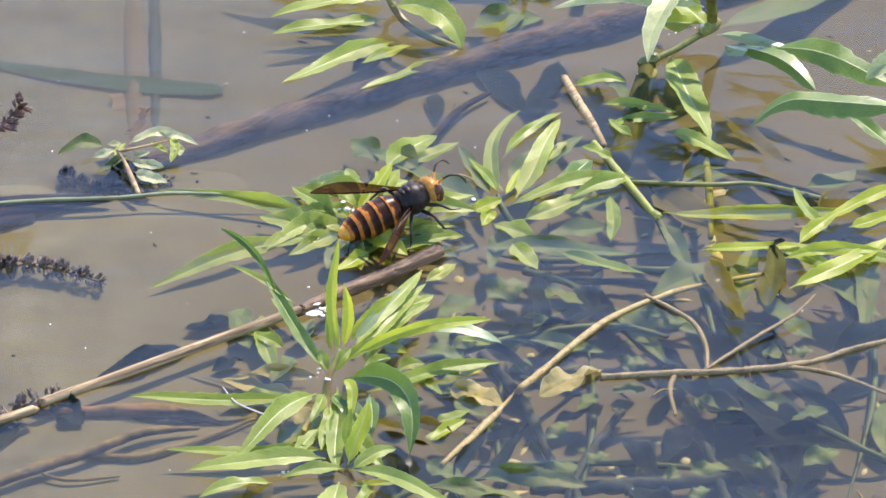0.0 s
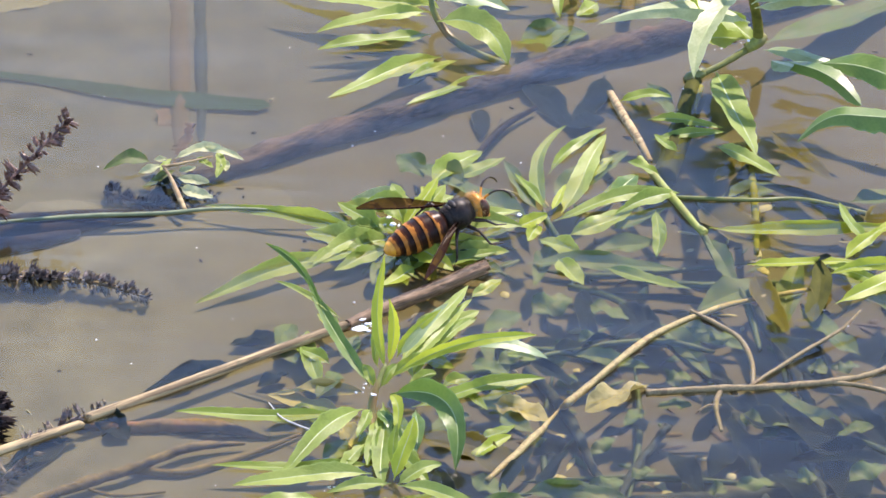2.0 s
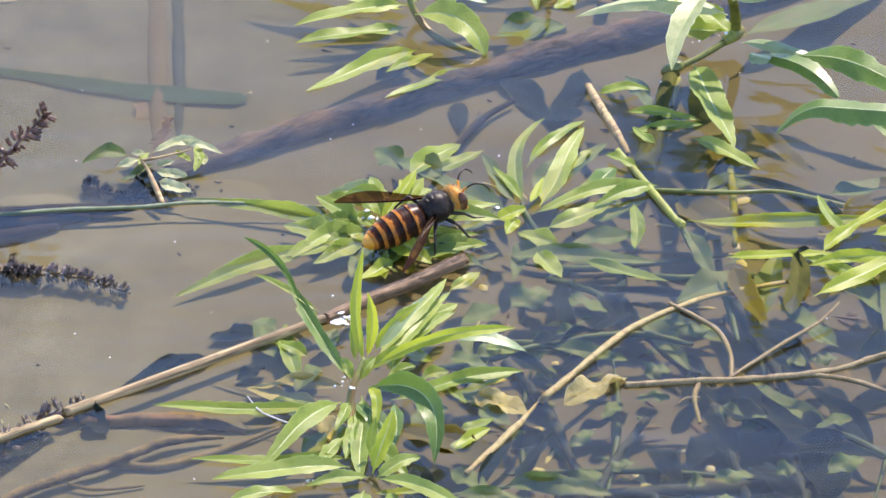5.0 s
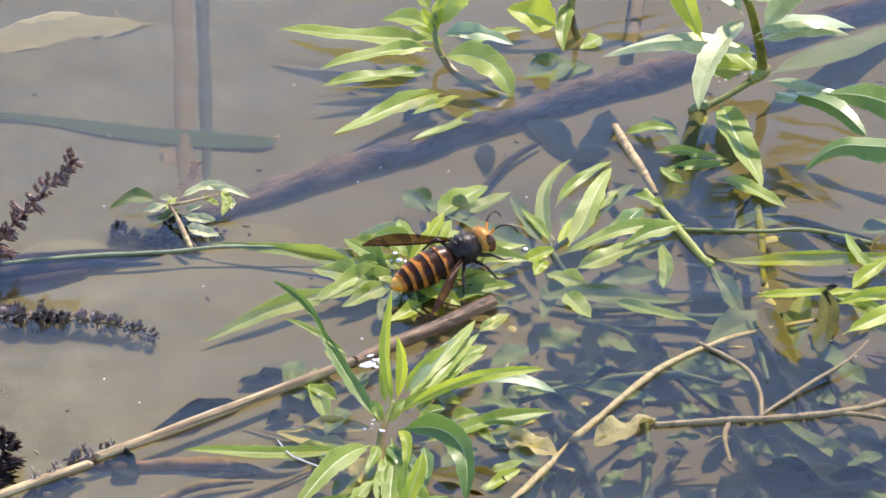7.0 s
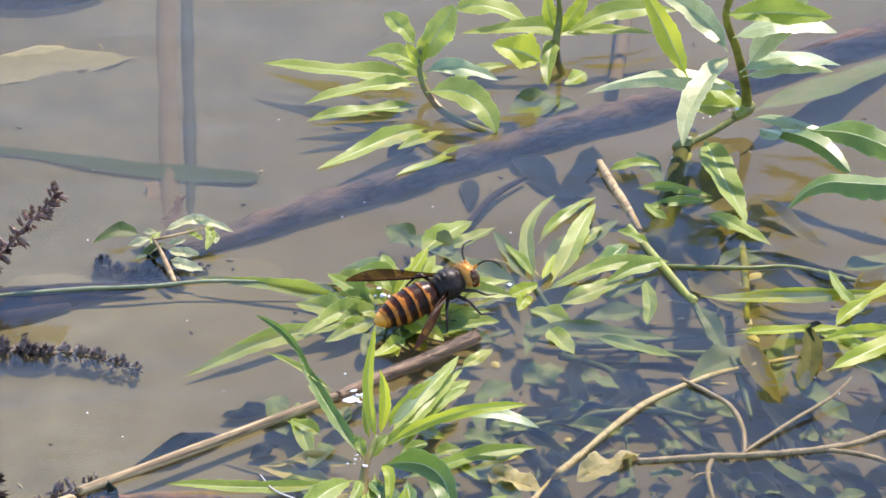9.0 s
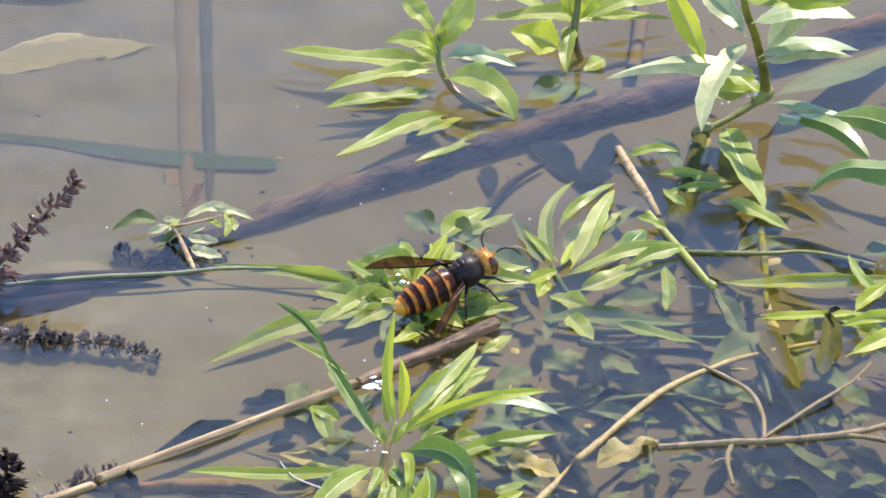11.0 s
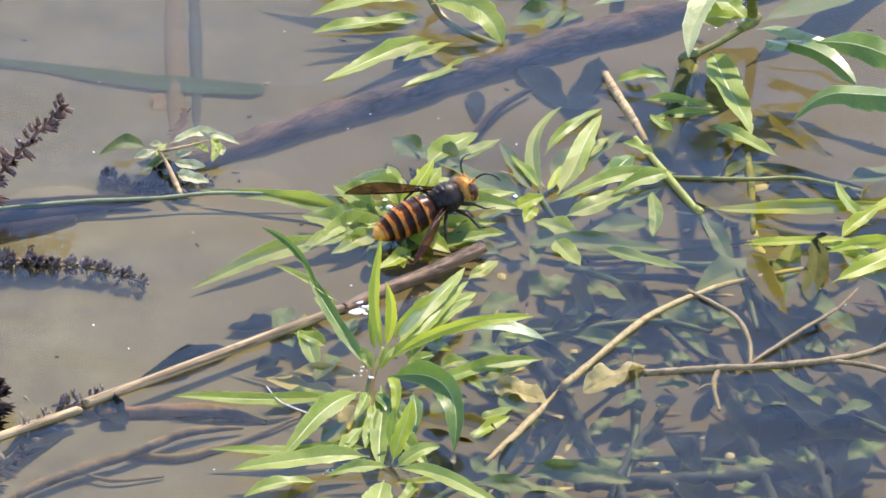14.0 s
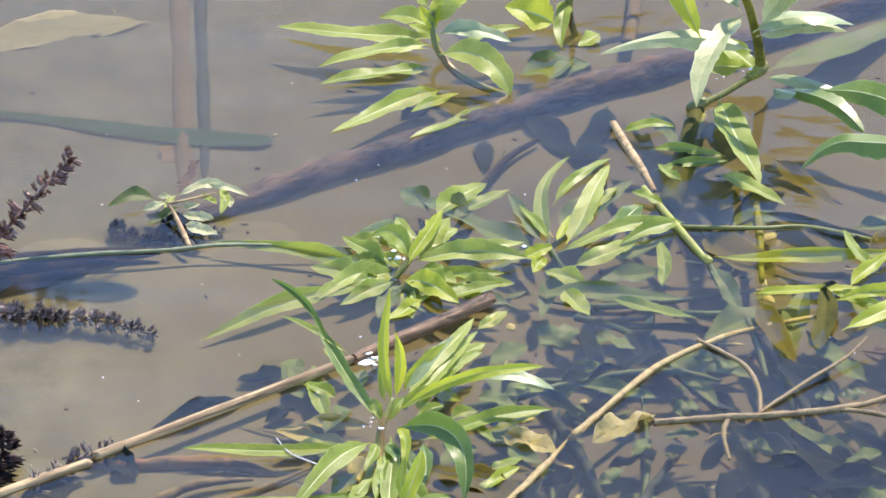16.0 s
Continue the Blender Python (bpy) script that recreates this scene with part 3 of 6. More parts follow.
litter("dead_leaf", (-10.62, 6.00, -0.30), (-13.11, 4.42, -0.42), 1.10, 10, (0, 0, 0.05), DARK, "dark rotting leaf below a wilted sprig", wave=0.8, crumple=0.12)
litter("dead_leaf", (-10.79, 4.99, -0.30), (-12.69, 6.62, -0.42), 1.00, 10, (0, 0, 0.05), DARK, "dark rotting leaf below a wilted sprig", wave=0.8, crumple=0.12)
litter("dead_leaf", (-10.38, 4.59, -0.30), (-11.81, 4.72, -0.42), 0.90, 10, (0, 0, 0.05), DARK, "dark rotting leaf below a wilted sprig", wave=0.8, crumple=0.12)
# Four dark leaf shapes paint the shadows that plants cast beside the log.
litter("dead_leaf", (1.17, 14.30, -0.70), (3.08, 11.00, -0.75), 1.25, 6, (0, 0, 0.03), DARK, "leaf-shaped plant shadow beside a sunken log, built as a dark leaf", wave=0.3, fold=6)
litter("dead_leaf", (4.26, 14.78, -0.70), (3.16, 10.84, -0.75), 1.10, 6, (0, 0, 0.03), DARK, "leaf-shaped plant shadow beside a sunken log, built as a dark leaf", wave=0.3, fold=6)
litter("dead_leaf", (2.92, 11.00, -0.70), (4.21, 11.66, -0.75), 1.00, 6, (0, 0, 0.03), DARK, "leaf-shaped plant shadow beside a sunken log, built as a dark leaf", wave=0.3, fold=6)
litter("dead_leaf", (-0.28, 12.46, -0.80), (-0.37, 10.30, -0.85), 0.75, 6, (0, 0, 0.03), DARK, "leaf-shaped plant shadow beside a sunken log, built as a dark leaf", wave=0.3, fold=6)
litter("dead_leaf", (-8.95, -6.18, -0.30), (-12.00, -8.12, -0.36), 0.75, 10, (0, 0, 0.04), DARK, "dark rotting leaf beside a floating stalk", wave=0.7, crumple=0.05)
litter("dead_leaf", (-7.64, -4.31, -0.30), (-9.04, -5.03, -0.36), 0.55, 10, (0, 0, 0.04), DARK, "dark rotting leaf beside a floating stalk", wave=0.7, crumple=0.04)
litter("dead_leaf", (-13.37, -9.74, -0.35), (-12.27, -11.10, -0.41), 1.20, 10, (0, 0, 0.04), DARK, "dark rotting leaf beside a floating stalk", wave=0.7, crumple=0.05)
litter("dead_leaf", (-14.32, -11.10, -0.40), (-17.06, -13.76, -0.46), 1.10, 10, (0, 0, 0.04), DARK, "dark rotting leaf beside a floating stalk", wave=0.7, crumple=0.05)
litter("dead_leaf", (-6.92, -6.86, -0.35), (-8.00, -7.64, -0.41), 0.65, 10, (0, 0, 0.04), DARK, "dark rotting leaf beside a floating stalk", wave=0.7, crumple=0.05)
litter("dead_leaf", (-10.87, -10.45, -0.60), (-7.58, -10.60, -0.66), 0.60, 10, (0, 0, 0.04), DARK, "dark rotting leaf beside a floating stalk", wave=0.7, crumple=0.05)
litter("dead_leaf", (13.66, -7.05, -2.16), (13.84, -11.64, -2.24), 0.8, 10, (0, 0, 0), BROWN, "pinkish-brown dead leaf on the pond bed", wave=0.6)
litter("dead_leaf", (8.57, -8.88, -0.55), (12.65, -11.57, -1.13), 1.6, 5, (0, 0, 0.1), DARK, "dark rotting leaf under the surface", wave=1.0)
litter("dead_leaf", (-13.01, 22.14, -0.90), (-20.30, 20.27, -0.91), 1.6, 2, (0, 0, 0), BLEACHED, "broad pale bleached leaf lying under the water", wave=0.35, blunt=0.7, fold=4, crumple=0.03)
litter("reed_blade", (-20.74, 15.08, -0.84), (-8.09, 12.68, -0.84), 0.52, 4, (0.3, 0, 0), BLADE, "long dark green reed blade under the water", wave=0.03, blunt=1.45, fold=2)


# ---- seed spikes ----
def capsule(bm, at, way, size, rnd):
    """A small toothed dry seed cup."""
    way = Vector(way).normalized()
    side = way.orthogonal().normalized()
    up = way.cross(side)
    rings = []
    for f, r in ((0, 0.25), (0.3, 0.75), (0.65, 1.0), (0.9, 0.85)):
        rings.append([bm.verts.new(cm(Vector(at) + way * size * 1.5 * f + (side * math.cos(a) + up * math.sin(a)) * size * 0.5 * r)) for a in [k * math.pi / 3 for k in range(6)]])
    for a, b in zip(rings, rings[1:]):
        for k in range(6):
            bm.faces.new((a[k], a[(k + 1) % 6], b[(k + 1) % 6], b[k]))
    bm.faces.new(rings[0][::-1])
    top = [v.co.copy() for v in rings[-1]]
    for k in range(6):
        out = (top[k] + top[(k + 1) % 6]) / 2
        tip = out + way * size * 0.008 + (out - (cm(at) + way * size * 0.0135)) * rnd.uniform(0.4, 0.9)
        bm.faces.new((rings[-1][k], rings[-1][(k + 1) % 6], bm.verts.new(tip)))


def seed_spike(pts, count, size, mat, label, seed):
    rnd = random.Random(seed)
    t = thing("seed_spike", pts[0], label, "seed head", "dry seed spikes")
    limb("axis", t, pts, [0.07] * (len(pts) - 1) + [0.04], mat, sides=7, steps=20, rough=0.2, seed=seed)
    P = [Vector(p) for p in pts]
    for k in range(count):
        f = ((k + 0.5) / count) ** 1.25
        c = curve_at(P, f)
        d = (P[-1] - P[0]).normalized()
        a = k * 2.4 + rnd.uniform(-0.9, 0.9)
        s, u = d.orthogonal().normalized(), d.cross(d.orthogonal().normalized())
        way = (s * math.cos(a) + u * math.sin(a)) + d * rnd.uniform(0.0, 0.8)
        bm = bmesh.new()
        capsule(bm, c + way * rnd.uniform(0.0, 0.12), way, size * (1.35 - 0.75 * f) * rnd.uniform(0.5, 1.5), rnd)
        part("seed_cup", bm, mat, t, smooth=False)


seed_spike([(-19.14, 0.35, 0.20), (-17.80, 2.01, 1.20), (-16.24, 3.63, 2.30), (-15.06, 5.00, 3.00)], 105, 0.235, SEED, "dry brown seed spike standing out of the water", 51)
seed_spike([(-18.49, -0.75, -0.14), (-16.08, -0.94, -0.12), (-13.87, -1.26, -0.12), (-12.01, -2.06, -0.24)], 230, 0.175, SILTED, "silted grey-brown seed spike lying in the water", 52)
seed_spike([(-17.04, -14.61, -0.55), (-14.75, -10.74, -0.25), (-13.08, -9.21, -0.25)], 60, 0.22, SILTED, "silted dark seed spike under a floating stalk", 53)
seed_spike([(-17.43, -11.70, -0.10), (-16.92, -11.05, 0.40), (-16.82, -10.35, 1.10)], 34, 0.26, BLACKWOOD, "short black seed spike standing in the water", 54)
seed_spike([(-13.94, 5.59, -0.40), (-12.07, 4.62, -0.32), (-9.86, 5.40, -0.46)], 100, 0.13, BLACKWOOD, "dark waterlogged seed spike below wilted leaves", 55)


# ---- living plants ----
def plant_at(at, label, category="plant"):
    return thing("waterside_plant", at, label, category, "half-drowned waterside plants")


def stem(plant, pts, radii, mat=None, **kw):
    limb("stem", plant, pts, radii, mat or STEM, sides=12, steps=24, rough=0.06, **kw)


# tall shoot in front of the floating stalk
plant = plant_at((-4.54, -12.23, -0.72), "green leafy shoot rising from the water beside a floating stalk")
stem(plant, [(-4.28, -13.14, -1.50), (-4.00, -11.85, -0.50), (-4.02, -10.43, 0.20), (-3.93, -9.85, 0.70), (-3.56, -8.91, 1.30)], [0.14, 0.15, 0.15, 0.13, 0.07])
leaf(plant, (-3.64, -8.70, 0.90), (-3.67, -7.10, 4.60), 0.50, 58, bow=(-0.12, 0, 0), mat=YOUNG, fold=34, wave=0.2)
leaf(plant, (-3.41, -8.26, 0.90), (-3.45, -7.67, 3.20), 0.50, 52, bow=(0.12, 0, 0), mat=YOUNG, fold=38, wave=0.2)
leaf(plant, (-3.80, -8.32, 0.80), (-3.88, -7.36, 2.40), 0.38, 52, bow=(-0.1, 0, 0), mat=LEAF, fold=30, wave=0.2)
leaf(plant, (-3.14, -7.86, 1.00), (-1.40, -6.51, 2.30), 0.50, 16, bow=(0, 0, 0.1), mat=WET, fold=6, wave=0.1)
leaf(plant, (-3.18, -7.81, 0.90), (-1.68, -6.65, 2.20), 0.43, 40, bow=(-0.12, 0, 0.1), mat=YOUNG, fold=20)
leaf(plant, (-3.09, -7.77, 0.60), (-0.83, -3.57, 1.30), 0.68, 30, bow=(0.1, 0, 0.1), mat=PALE, fold=24)
leaf(plant, (-3.07, -7.83, 0.50), (-0.55, -3.97, 0.90), 0.64, 26, bow=(0.1, 0, 0.15), mat=PALE, fold=24)
leaf(plant, (-3.09, -7.89, 0.40), (-0.51, -4.85, 0.70), 0.56, 26, bow=(0.1, 0, 0.1), mat=LEAF, fold=24)
leaf(plant, (-3.36, -9.07, 0.90), (1.63, -7.90, 2.00), 0.54, 46, bow=(0.3, 0, 0.5), mat=YOUNG, fold=26, wave=0.25)
leaf(plant, (-0.36, -7.77, 1.30), (2.03, -7.77, 0.90), 0.58, 18, bow=(0, 0, 0.3), mat=WET, fold=8, wave=0.2)
leaf(plant, (-3.37, -8.70, 0.60), (-1.63, -7.51, 0.90), 0.57, 38, bow=(0, 0, 0.25), mat=LEAF, fold=24)
leaf(plant, (-4.18, -9.26, 0.60), (-6.31, -5.93, 2.60), 0.62, 40, mat=DEEP, bow=(0.1, 0, 0.05), fold=36, wave=0.3, blunt=0.1)
leaf(plant, (-5.71, -6.89, 2.20), (-7.76, -4.74, 3.60), 0.32, 62, mat=DEEP, bow=(0.25, 0, 0.25), fold=48, wave=0.6, blunt=0.5)
leaf(plant, (-5.09, -7.01, 2.00), (-7.45, -5.58, 2.60), 0.28, 42, mat=PALE, bow=(0.1, 0, 0.1), fold=30, wave=0.3)
leaf(plant, (-2.68, -9.37, -0.05), (1.92, -7.81, 0.10), 0.72, 28, bow=(0, 0, 0.12), mat=LEAF, fold=24, wave=0.25)
leaf(plant, (-3.39, -9.92, 0.75), (-1.05, -13.60, -0.02), 1.15, 52, bow=(0.8, 0, 1), mat=DEEP, fold=34, wave=0.3)
leaf(plant, (-3.35, -9.92, 0.75), (-3.13, -12.03, 0.30), 0.47, 50, bow=(0.1, 0, 0.3), mat=YOUNG, fold=20)
leaf(plant, (-3.70, -9.87, 0.35), (-3.52, -14.72, 0.02), 0.84, 24, mat=LEAF, fold=24, wave=0.2)
leaf(plant, (-4.31, -10.47, 0.45), (-7.22, -14.38, 0.08), 0.88, 30, bow=(0, 0, 0.4), mat=LEAF, fold=20, wave=0.25)
leaf(plant, (-5.10, -9.96, -0.10), (-10.77, -10.28, 0.12), 0.64, 30, bow=(0, 0, 0.08), mat=LEAF, fold=24, wave=0.2)
leaf(plant, (-3.96, -14.14, 0.10), (-8.61, -14.84, 0.12), 0.92, 24, bow=(0, 0, 0.3), mat=PALE, fold=24, wave=0.2)
leaf(plant, (-3.29, -14.56, 0.10), (-5.47, -15.06, 0.05), 0.50, 24, bow=(0, 0, 0.1), mat=PALE, fold=24)
leaf(plant, (-3.88, -13.29, -0.08), (-9.38, -13.54, 0.05), 0.60, 26, bow=(0, 0, 0.1), mat=LEAF, fold=24)
leaf(plant, (-3.10, -14.81, 0.15), (0.86, -17.31, 0.05), 0.68, 24, bow=(0, 0, 0.3), mat=PALE, fold=24, wave=0.2)
leaf(plant, (-3.06, -14.78, 0.20), (-1.58, -14.04, 0.50), 0.68, 36, bow=(0, 0, 0.2), mat=PALE, fold=24)
leaf(plant, (-3.21, -14.54, 0.20), (-2.58, -12.88, 1.70), 0.72, 48, bow=(0.1, 0, 0.1), mat=YOUNG, fold=26)
leaf(plant, (-3.30, -13.81, 0.30), (-3.12, -12.87, 1.40), 0.47, 48, mat=LEAF, fold=26)
leaf(plant, (-3.51, -15.36, 0.05), (-3.75, -19.12, 0.02), 1.08, 18, mat=PALE, fold=24, wave=0.2)
leaf(plant, (-5.75, -15.22, -0.05), (-8.15, -16.43, 0.06), 0.60, 26, bow=(0, 0, 0.25), mat=PALE, fold=24)
leaf(plant, (-5.76, -15.10, -0.20), (-6.87, -16.53, -0.50), 0.80, 20, mat=OCHRE, fold=16)
leaf(plant, (-1.22, -11.38, -0.10), (1.19, -13.56, -0.25), 1.50, 12, mat=OCHRE, fold=12)
leaf(plant, (-0.25, -11.37, -0.10), (0.90, -10.83, 0.02), 0.57, 20, mat=LEAF, fold=24)
leaf(plant, (-0.63, -12.63, -0.10), (0.32, -11.89, 0.00), 0.56, 20, mat=LEAF, fold=24)
leaf(plant, (-1.42, -9.57, -0.10), (-2.02, -7.94, 0.02), 0.64, 20, mat=LEAF, fold=24)
leaf(plant, (-2.21, -8.11, -0.10), (-2.81, -6.65, 0.02), 0.56, 20, mat=PALE, fold=24)
leaf(plant, (-5.91, -8.06, -0.15), (-6.39, -4.42, -0.10), 0.80, 18, mat=LEAF, fold=24)
leaf(plant, (-6.73, -6.51, -0.20), (-7.17, -4.42, -0.10), 0.80, 18, mat=SUNK, fold=12)
leaf(plant, (-5.20, -4.60, -0.10), (-6.01, -3.36, -0.05), 0.56, 18, mat=PALE, fold=24)
leaf(plant, (-4.41, -4.57, -0.00), (-3.84, -2.94, 0.05), 0.56, 18, mat=LEAF, fold=24)
leaf(plant, (-5.11, -9.36, -0.25), (-7.66, -8.39, -0.30), 0.90, 14, mat=YELLOW, fold=12)
leaf(plant, (-5.29, -10.17, -0.20), (-4.29, -11.81, -0.30), 0.80, 14, mat=YELLOW, fold=12)
leaf(plant, (-3.09, -15.30, -0.10), (-1.19, -15.19, -0.05), 0.47, 20, mat=PALE, fold=24)
leaf(plant, (-0.24, -15.13, -0.20), (1.47, -15.79, -0.10), 0.70, 14, mat=SUNK, fold=10)
leaf(plant, (-0.63, -13.72, -0.20), (0.71, -14.85, -0.15), 0.80, 14, mat=SUNK, fold=10)
leaf(plant, (-5.70, -17.60, -0.20), (-4.18, -18.43, -0.10), 0.90, 14, mat=SUNK, fold=10)
leaf(plant, (-0.26, -9.17, -0.35), (0.71, -7.77, -0.30), 0.90, 14, mat=SUNK, fold=10)
leaf(plant, (-3.06, -17.66, -0.15), (-1.92, -18.76, -0.10), 0.64, 14, mat=LEAF, fold=24)
leaf(plant, (-2.03, -6.31, -0.30), (-1.26, -4.22, -0.20), 0.90, 14, mat=SUNK, fold=10)
leaf(plant, (-0.27, -3.88, -0.40), (1.11, -2.90, -0.30), 0.90, 14, mat=SUNK, fold=10)
leaf(plant, (-7.61, -10.03, -0.30), (-5.89, -9.29, -0.30), 0.70, 14, mat=SUNK, fold=10)
leaf(plant, (-3.14, -11.63, 0.05), (-3.50, -13.34, 0.00), 0.57, 30, mat=DEEP, fold=24)
leaf(plant, (-2.48, -9.90, 0.10), (-2.45, -12.62, 0.00), 0.56, 30, mat=DEEP, fold=24)
leaf(plant, (-4.87, -11.49, -0.05), (-5.61, -13.12, -0.15), 0.70, 20, mat=SUNK, fold=14)
leaf(plant, (-3.94, -9.41, 0.70), (-4.34, -8.75, 1.20), 0.43, 40, bow=(0, 0, 0.1), mat=LEAF, fold=24)
leaf(plant, (-3.71, -9.41, 0.70), (-3.17, -8.74, 1.20), 0.47, 40, bow=(0, 0, 0.1), mat=LEAF, fold=24)
leaf(plant, (-4.02, -10.39, 0.40), (-4.48, -11.88, 0.20), 0.52, 30, bow=(0, 0, 0.1), mat=LEAF, fold=24)
leaf(plant, (-3.88, -10.79, 0.20), (-4.07, -13.43, 0.05), 0.57, 24, bow=(0, 0, 0.1), mat=LEAF, fold=24)
leaf(plant, (-3.77, -10.39, 0.40), (-2.94, -12.07, 0.10), 0.57, 34, bow=(0, 0, 0.1), mat=DEEP, fold=24)
leaf(plant, (-3.13, -12.71, 0.05), (-1.96, -14.39, 0.00), 0.64, 24, bow=(0, 0, 0.1), mat=LEAF, fold=24)
leaf(plant, (-4.29, -11.92, 0.00), (-5.02, -14.06, 0.00), 0.56, 22, bow=(0, 0, 0.1), mat=PALE, fold=24)
leaf(plant, (-2.79, -8.60, 0.20), (-1.82, -7.83, 0.30), 0.57, 26, bow=(0, 0, 0.1), mat=LEAF, fold=24)
leaf(plant, (-2.60, -7.86, 0.20), (-2.04, -5.95, 0.40), 0.57, 26, bow=(0, 0, 0.1), mat=LEAF, fold=24)
leaf(plant, (-5.55, -6.66, -0.10), (-6.75, -5.63, -0.05), 0.64, 18, bow=(0, 0, 0.1), mat=LEAF, fold=24)
leaf(plant, (-5.15, -7.13, -0.15), (-5.90, -8.72, -0.20), 0.80, 14, bow=(0, 0, 0.1), mat=SUNK, fold=18)
leaf(plant, (-1.99, -10.87, -0.20), (-0.65, -9.77, -0.20), 0.80, 14, bow=(0, 0, 0.1), mat=SUNK, fold=18)
leaf(plant, (-1.58, -14.78, -0.20), (-0.43, -16.10, -0.25), 0.80, 14, bow=(0, 0, 0.1), mat=SUNK, fold=18)
leaf(plant, (-4.98, -16.21, -0.20), (-6.08, -17.87, -0.25), 0.80, 14, bow=(0, 0, 0.1), mat=SUNK, fold=18)
leaf(plant, (-2.32, -16.19, -0.20), (-1.18, -17.83, -0.25), 0.90, 14, bow=(0, 0, 0.1), mat=SUNK, fold=18)
leaf(plant, (-0.66, -6.38, -0.25), (0.71, -7.11, -0.25), 0.70, 14, bow=(0, 0, 0.1), mat=SUNK, fold=18)
leaf(plant, (-5.84, -11.54, -0.25), (-6.59, -12.26, -0.25), 0.60, 14, bow=(0, 0, 0.1), mat=SUNK, fold=18)
leaf(plant, (0.32, -6.37, -0.25), (1.30, -5.62, -0.25), 0.70, 14, bow=(0, 0, 0.1), mat=SUNK, fold=18)
leaf(plant, (-1.63, -8.03, -0.15), (-0.66, -7.55, -0.10), 0.57, 18, bow=(0, 0, 0.1), mat=LEAF, fold=24)
leaf(plant, (-4.59, -16.63, -0.15), (-3.82, -17.74, -0.10), 0.56, 18, bow=(0, 0, 0.1), mat=LEAF, fold=24)
leaf(plant, (-2.33, -15.30, -0.10), (-3.07, -17.04, -0.10), 0.57, 18, bow=(0, 0, 0.1), mat=LEAF, fold=24)

leaf(plant, (-1.70, -4.60, 0.05), (-0.38, -3.33, 0.10), 0.64, 24, mat=PALE)
leaf(plant, (-2.10, -5.23, 0.02), (-0.46, -3.86, 0.05), 0.64, 24, mat=LEAF)
leaf(plant, (-2.59, -4.47, 0.02), (-1.51, -3.25, 0.10), 0.57, 26, mat=PALE)
leaf(plant, (-6.38, -4.31, -0.22), (-6.05, -7.43, -0.30), 0.80, 14, mat=LEAF)
leaf(plant, (-6.95, -3.61, -0.30), (-7.26, -5.79, -0.35), 0.90, 14, mat=SUNK)
leaf(plant, (-1.01, -7.88, -0.05), (-0.08, -9.63, -0.10), 0.56, 18, mat=LEAF)
leaf(plant, (-1.30, -9.13, -0.02), (-0.08, -7.89, 0.00), 0.60, 20, mat=PALE)
leaf(plant, (0.12, -8.48, -0.02), (1.62, -7.68, 0.00), 0.57, 22, mat=LEAF)
leaf(plant, (-0.51, -12.64, -0.02), (0.76, -11.40, 0.05), 0.57, 22, mat=YOUNG)
leaf(plant, (-2.36, -11.20, -0.15), (0.34, -12.43, -0.25), 1.40, 12, mat=OCHRE, blunt=0.4)
leaf(plant, (-2.58, -6.19, -0.12), (-1.21, -6.75, -0.15), 0.64, 14, mat=LEAF)
leaf(plant, (-5.13, -6.13, -0.15), (-4.56, -4.71, -0.10), 0.80, 16, mat=SUNK)
leaf(plant, (-3.53, -9.90, -0.10), (-2.55, -11.27, -0.20), 0.72, 20, mat=DEEP)
leaf(plant, (-4.09, -10.98, -0.10), (-4.46, -12.69, -0.15), 0.72, 20, mat=DEEP)
leaf(plant, (-3.12, -11.79, -0.05), (-2.34, -13.22, -0.05), 0.64, 22, mat=LEAF)
leaf(plant, (-5.06, -10.89, -0.15), (-6.24, -9.72, -0.20), 0.80, 16, mat=SUNK)
leaf(plant, (-6.83, -9.35, -0.20), (-5.08, -9.70, -0.22), 0.56, 16, mat=LEAF)
leaf(plant, (0.35, -9.85, -0.15), (1.50, -10.86, -0.20), 0.80, 16, mat=SUNK)
leaf(plant, (0.55, -5.88, -0.10), (1.63, -6.18, -0.15), 0.57, 16, mat=LEAF)
limb("root_thread", plant, [(-7.56, -9.40, 0.05), (-7.15, -10.28, 0.05), (-6.60, -10.81, 0.06), (-5.52, -11.60, 0.10)], [0.02, 0.025, 0.03, 0.03], BLEACHED_ROOT, "thin white root", sides=6, steps=20)

# plant below the hornet
plant = plant_at((-3.70, 1.51, 0.00), "green leafy plant lying at the water surface")
stem(plant, [(-5.19, -0.61, -1.49), (-4.49, 0.41, -0.81), (-3.58, 1.68, -0.10), (-3.38, 1.74, 0.00)], [0.12, 0.13, 0.13, 0.1], mat=SUNK_STEM)
stem(plant, [(-3.58, 1.36, -0.10), (-3.38, 1.58, 0.10), (-3.10, 1.87, 0.30), (-2.86, 2.17, 0.45)], [0.10, 0.12, 0.11, 0.06], mat=STEM)
leaf(plant, (-2.66, 2.26, 0.30), (1.09, 3.30, 0.25), 0.64, 30, bow=(0.00, 0, 0.14), mat=PALE, fold=14)
leaf(plant, (-3.70, 1.75, -0.10), (-5.74, 3.03, -0.20), 1.09, 15, mat=LEAF)
leaf(plant, (-3.90, 1.78, 0.00), (-5.31, 1.75, -0.10), 0.95, 15, mat=PALE)
leaf(plant, (-2.49, 0.77, -0.10), (-0.48, 0.27, -0.15), 0.94, 15, mat=LEAF)
leaf(plant, (-3.29, 0.97, -0.10), (-2.87, -1.36, -0.10), 0.74, 15, mat=PALE)
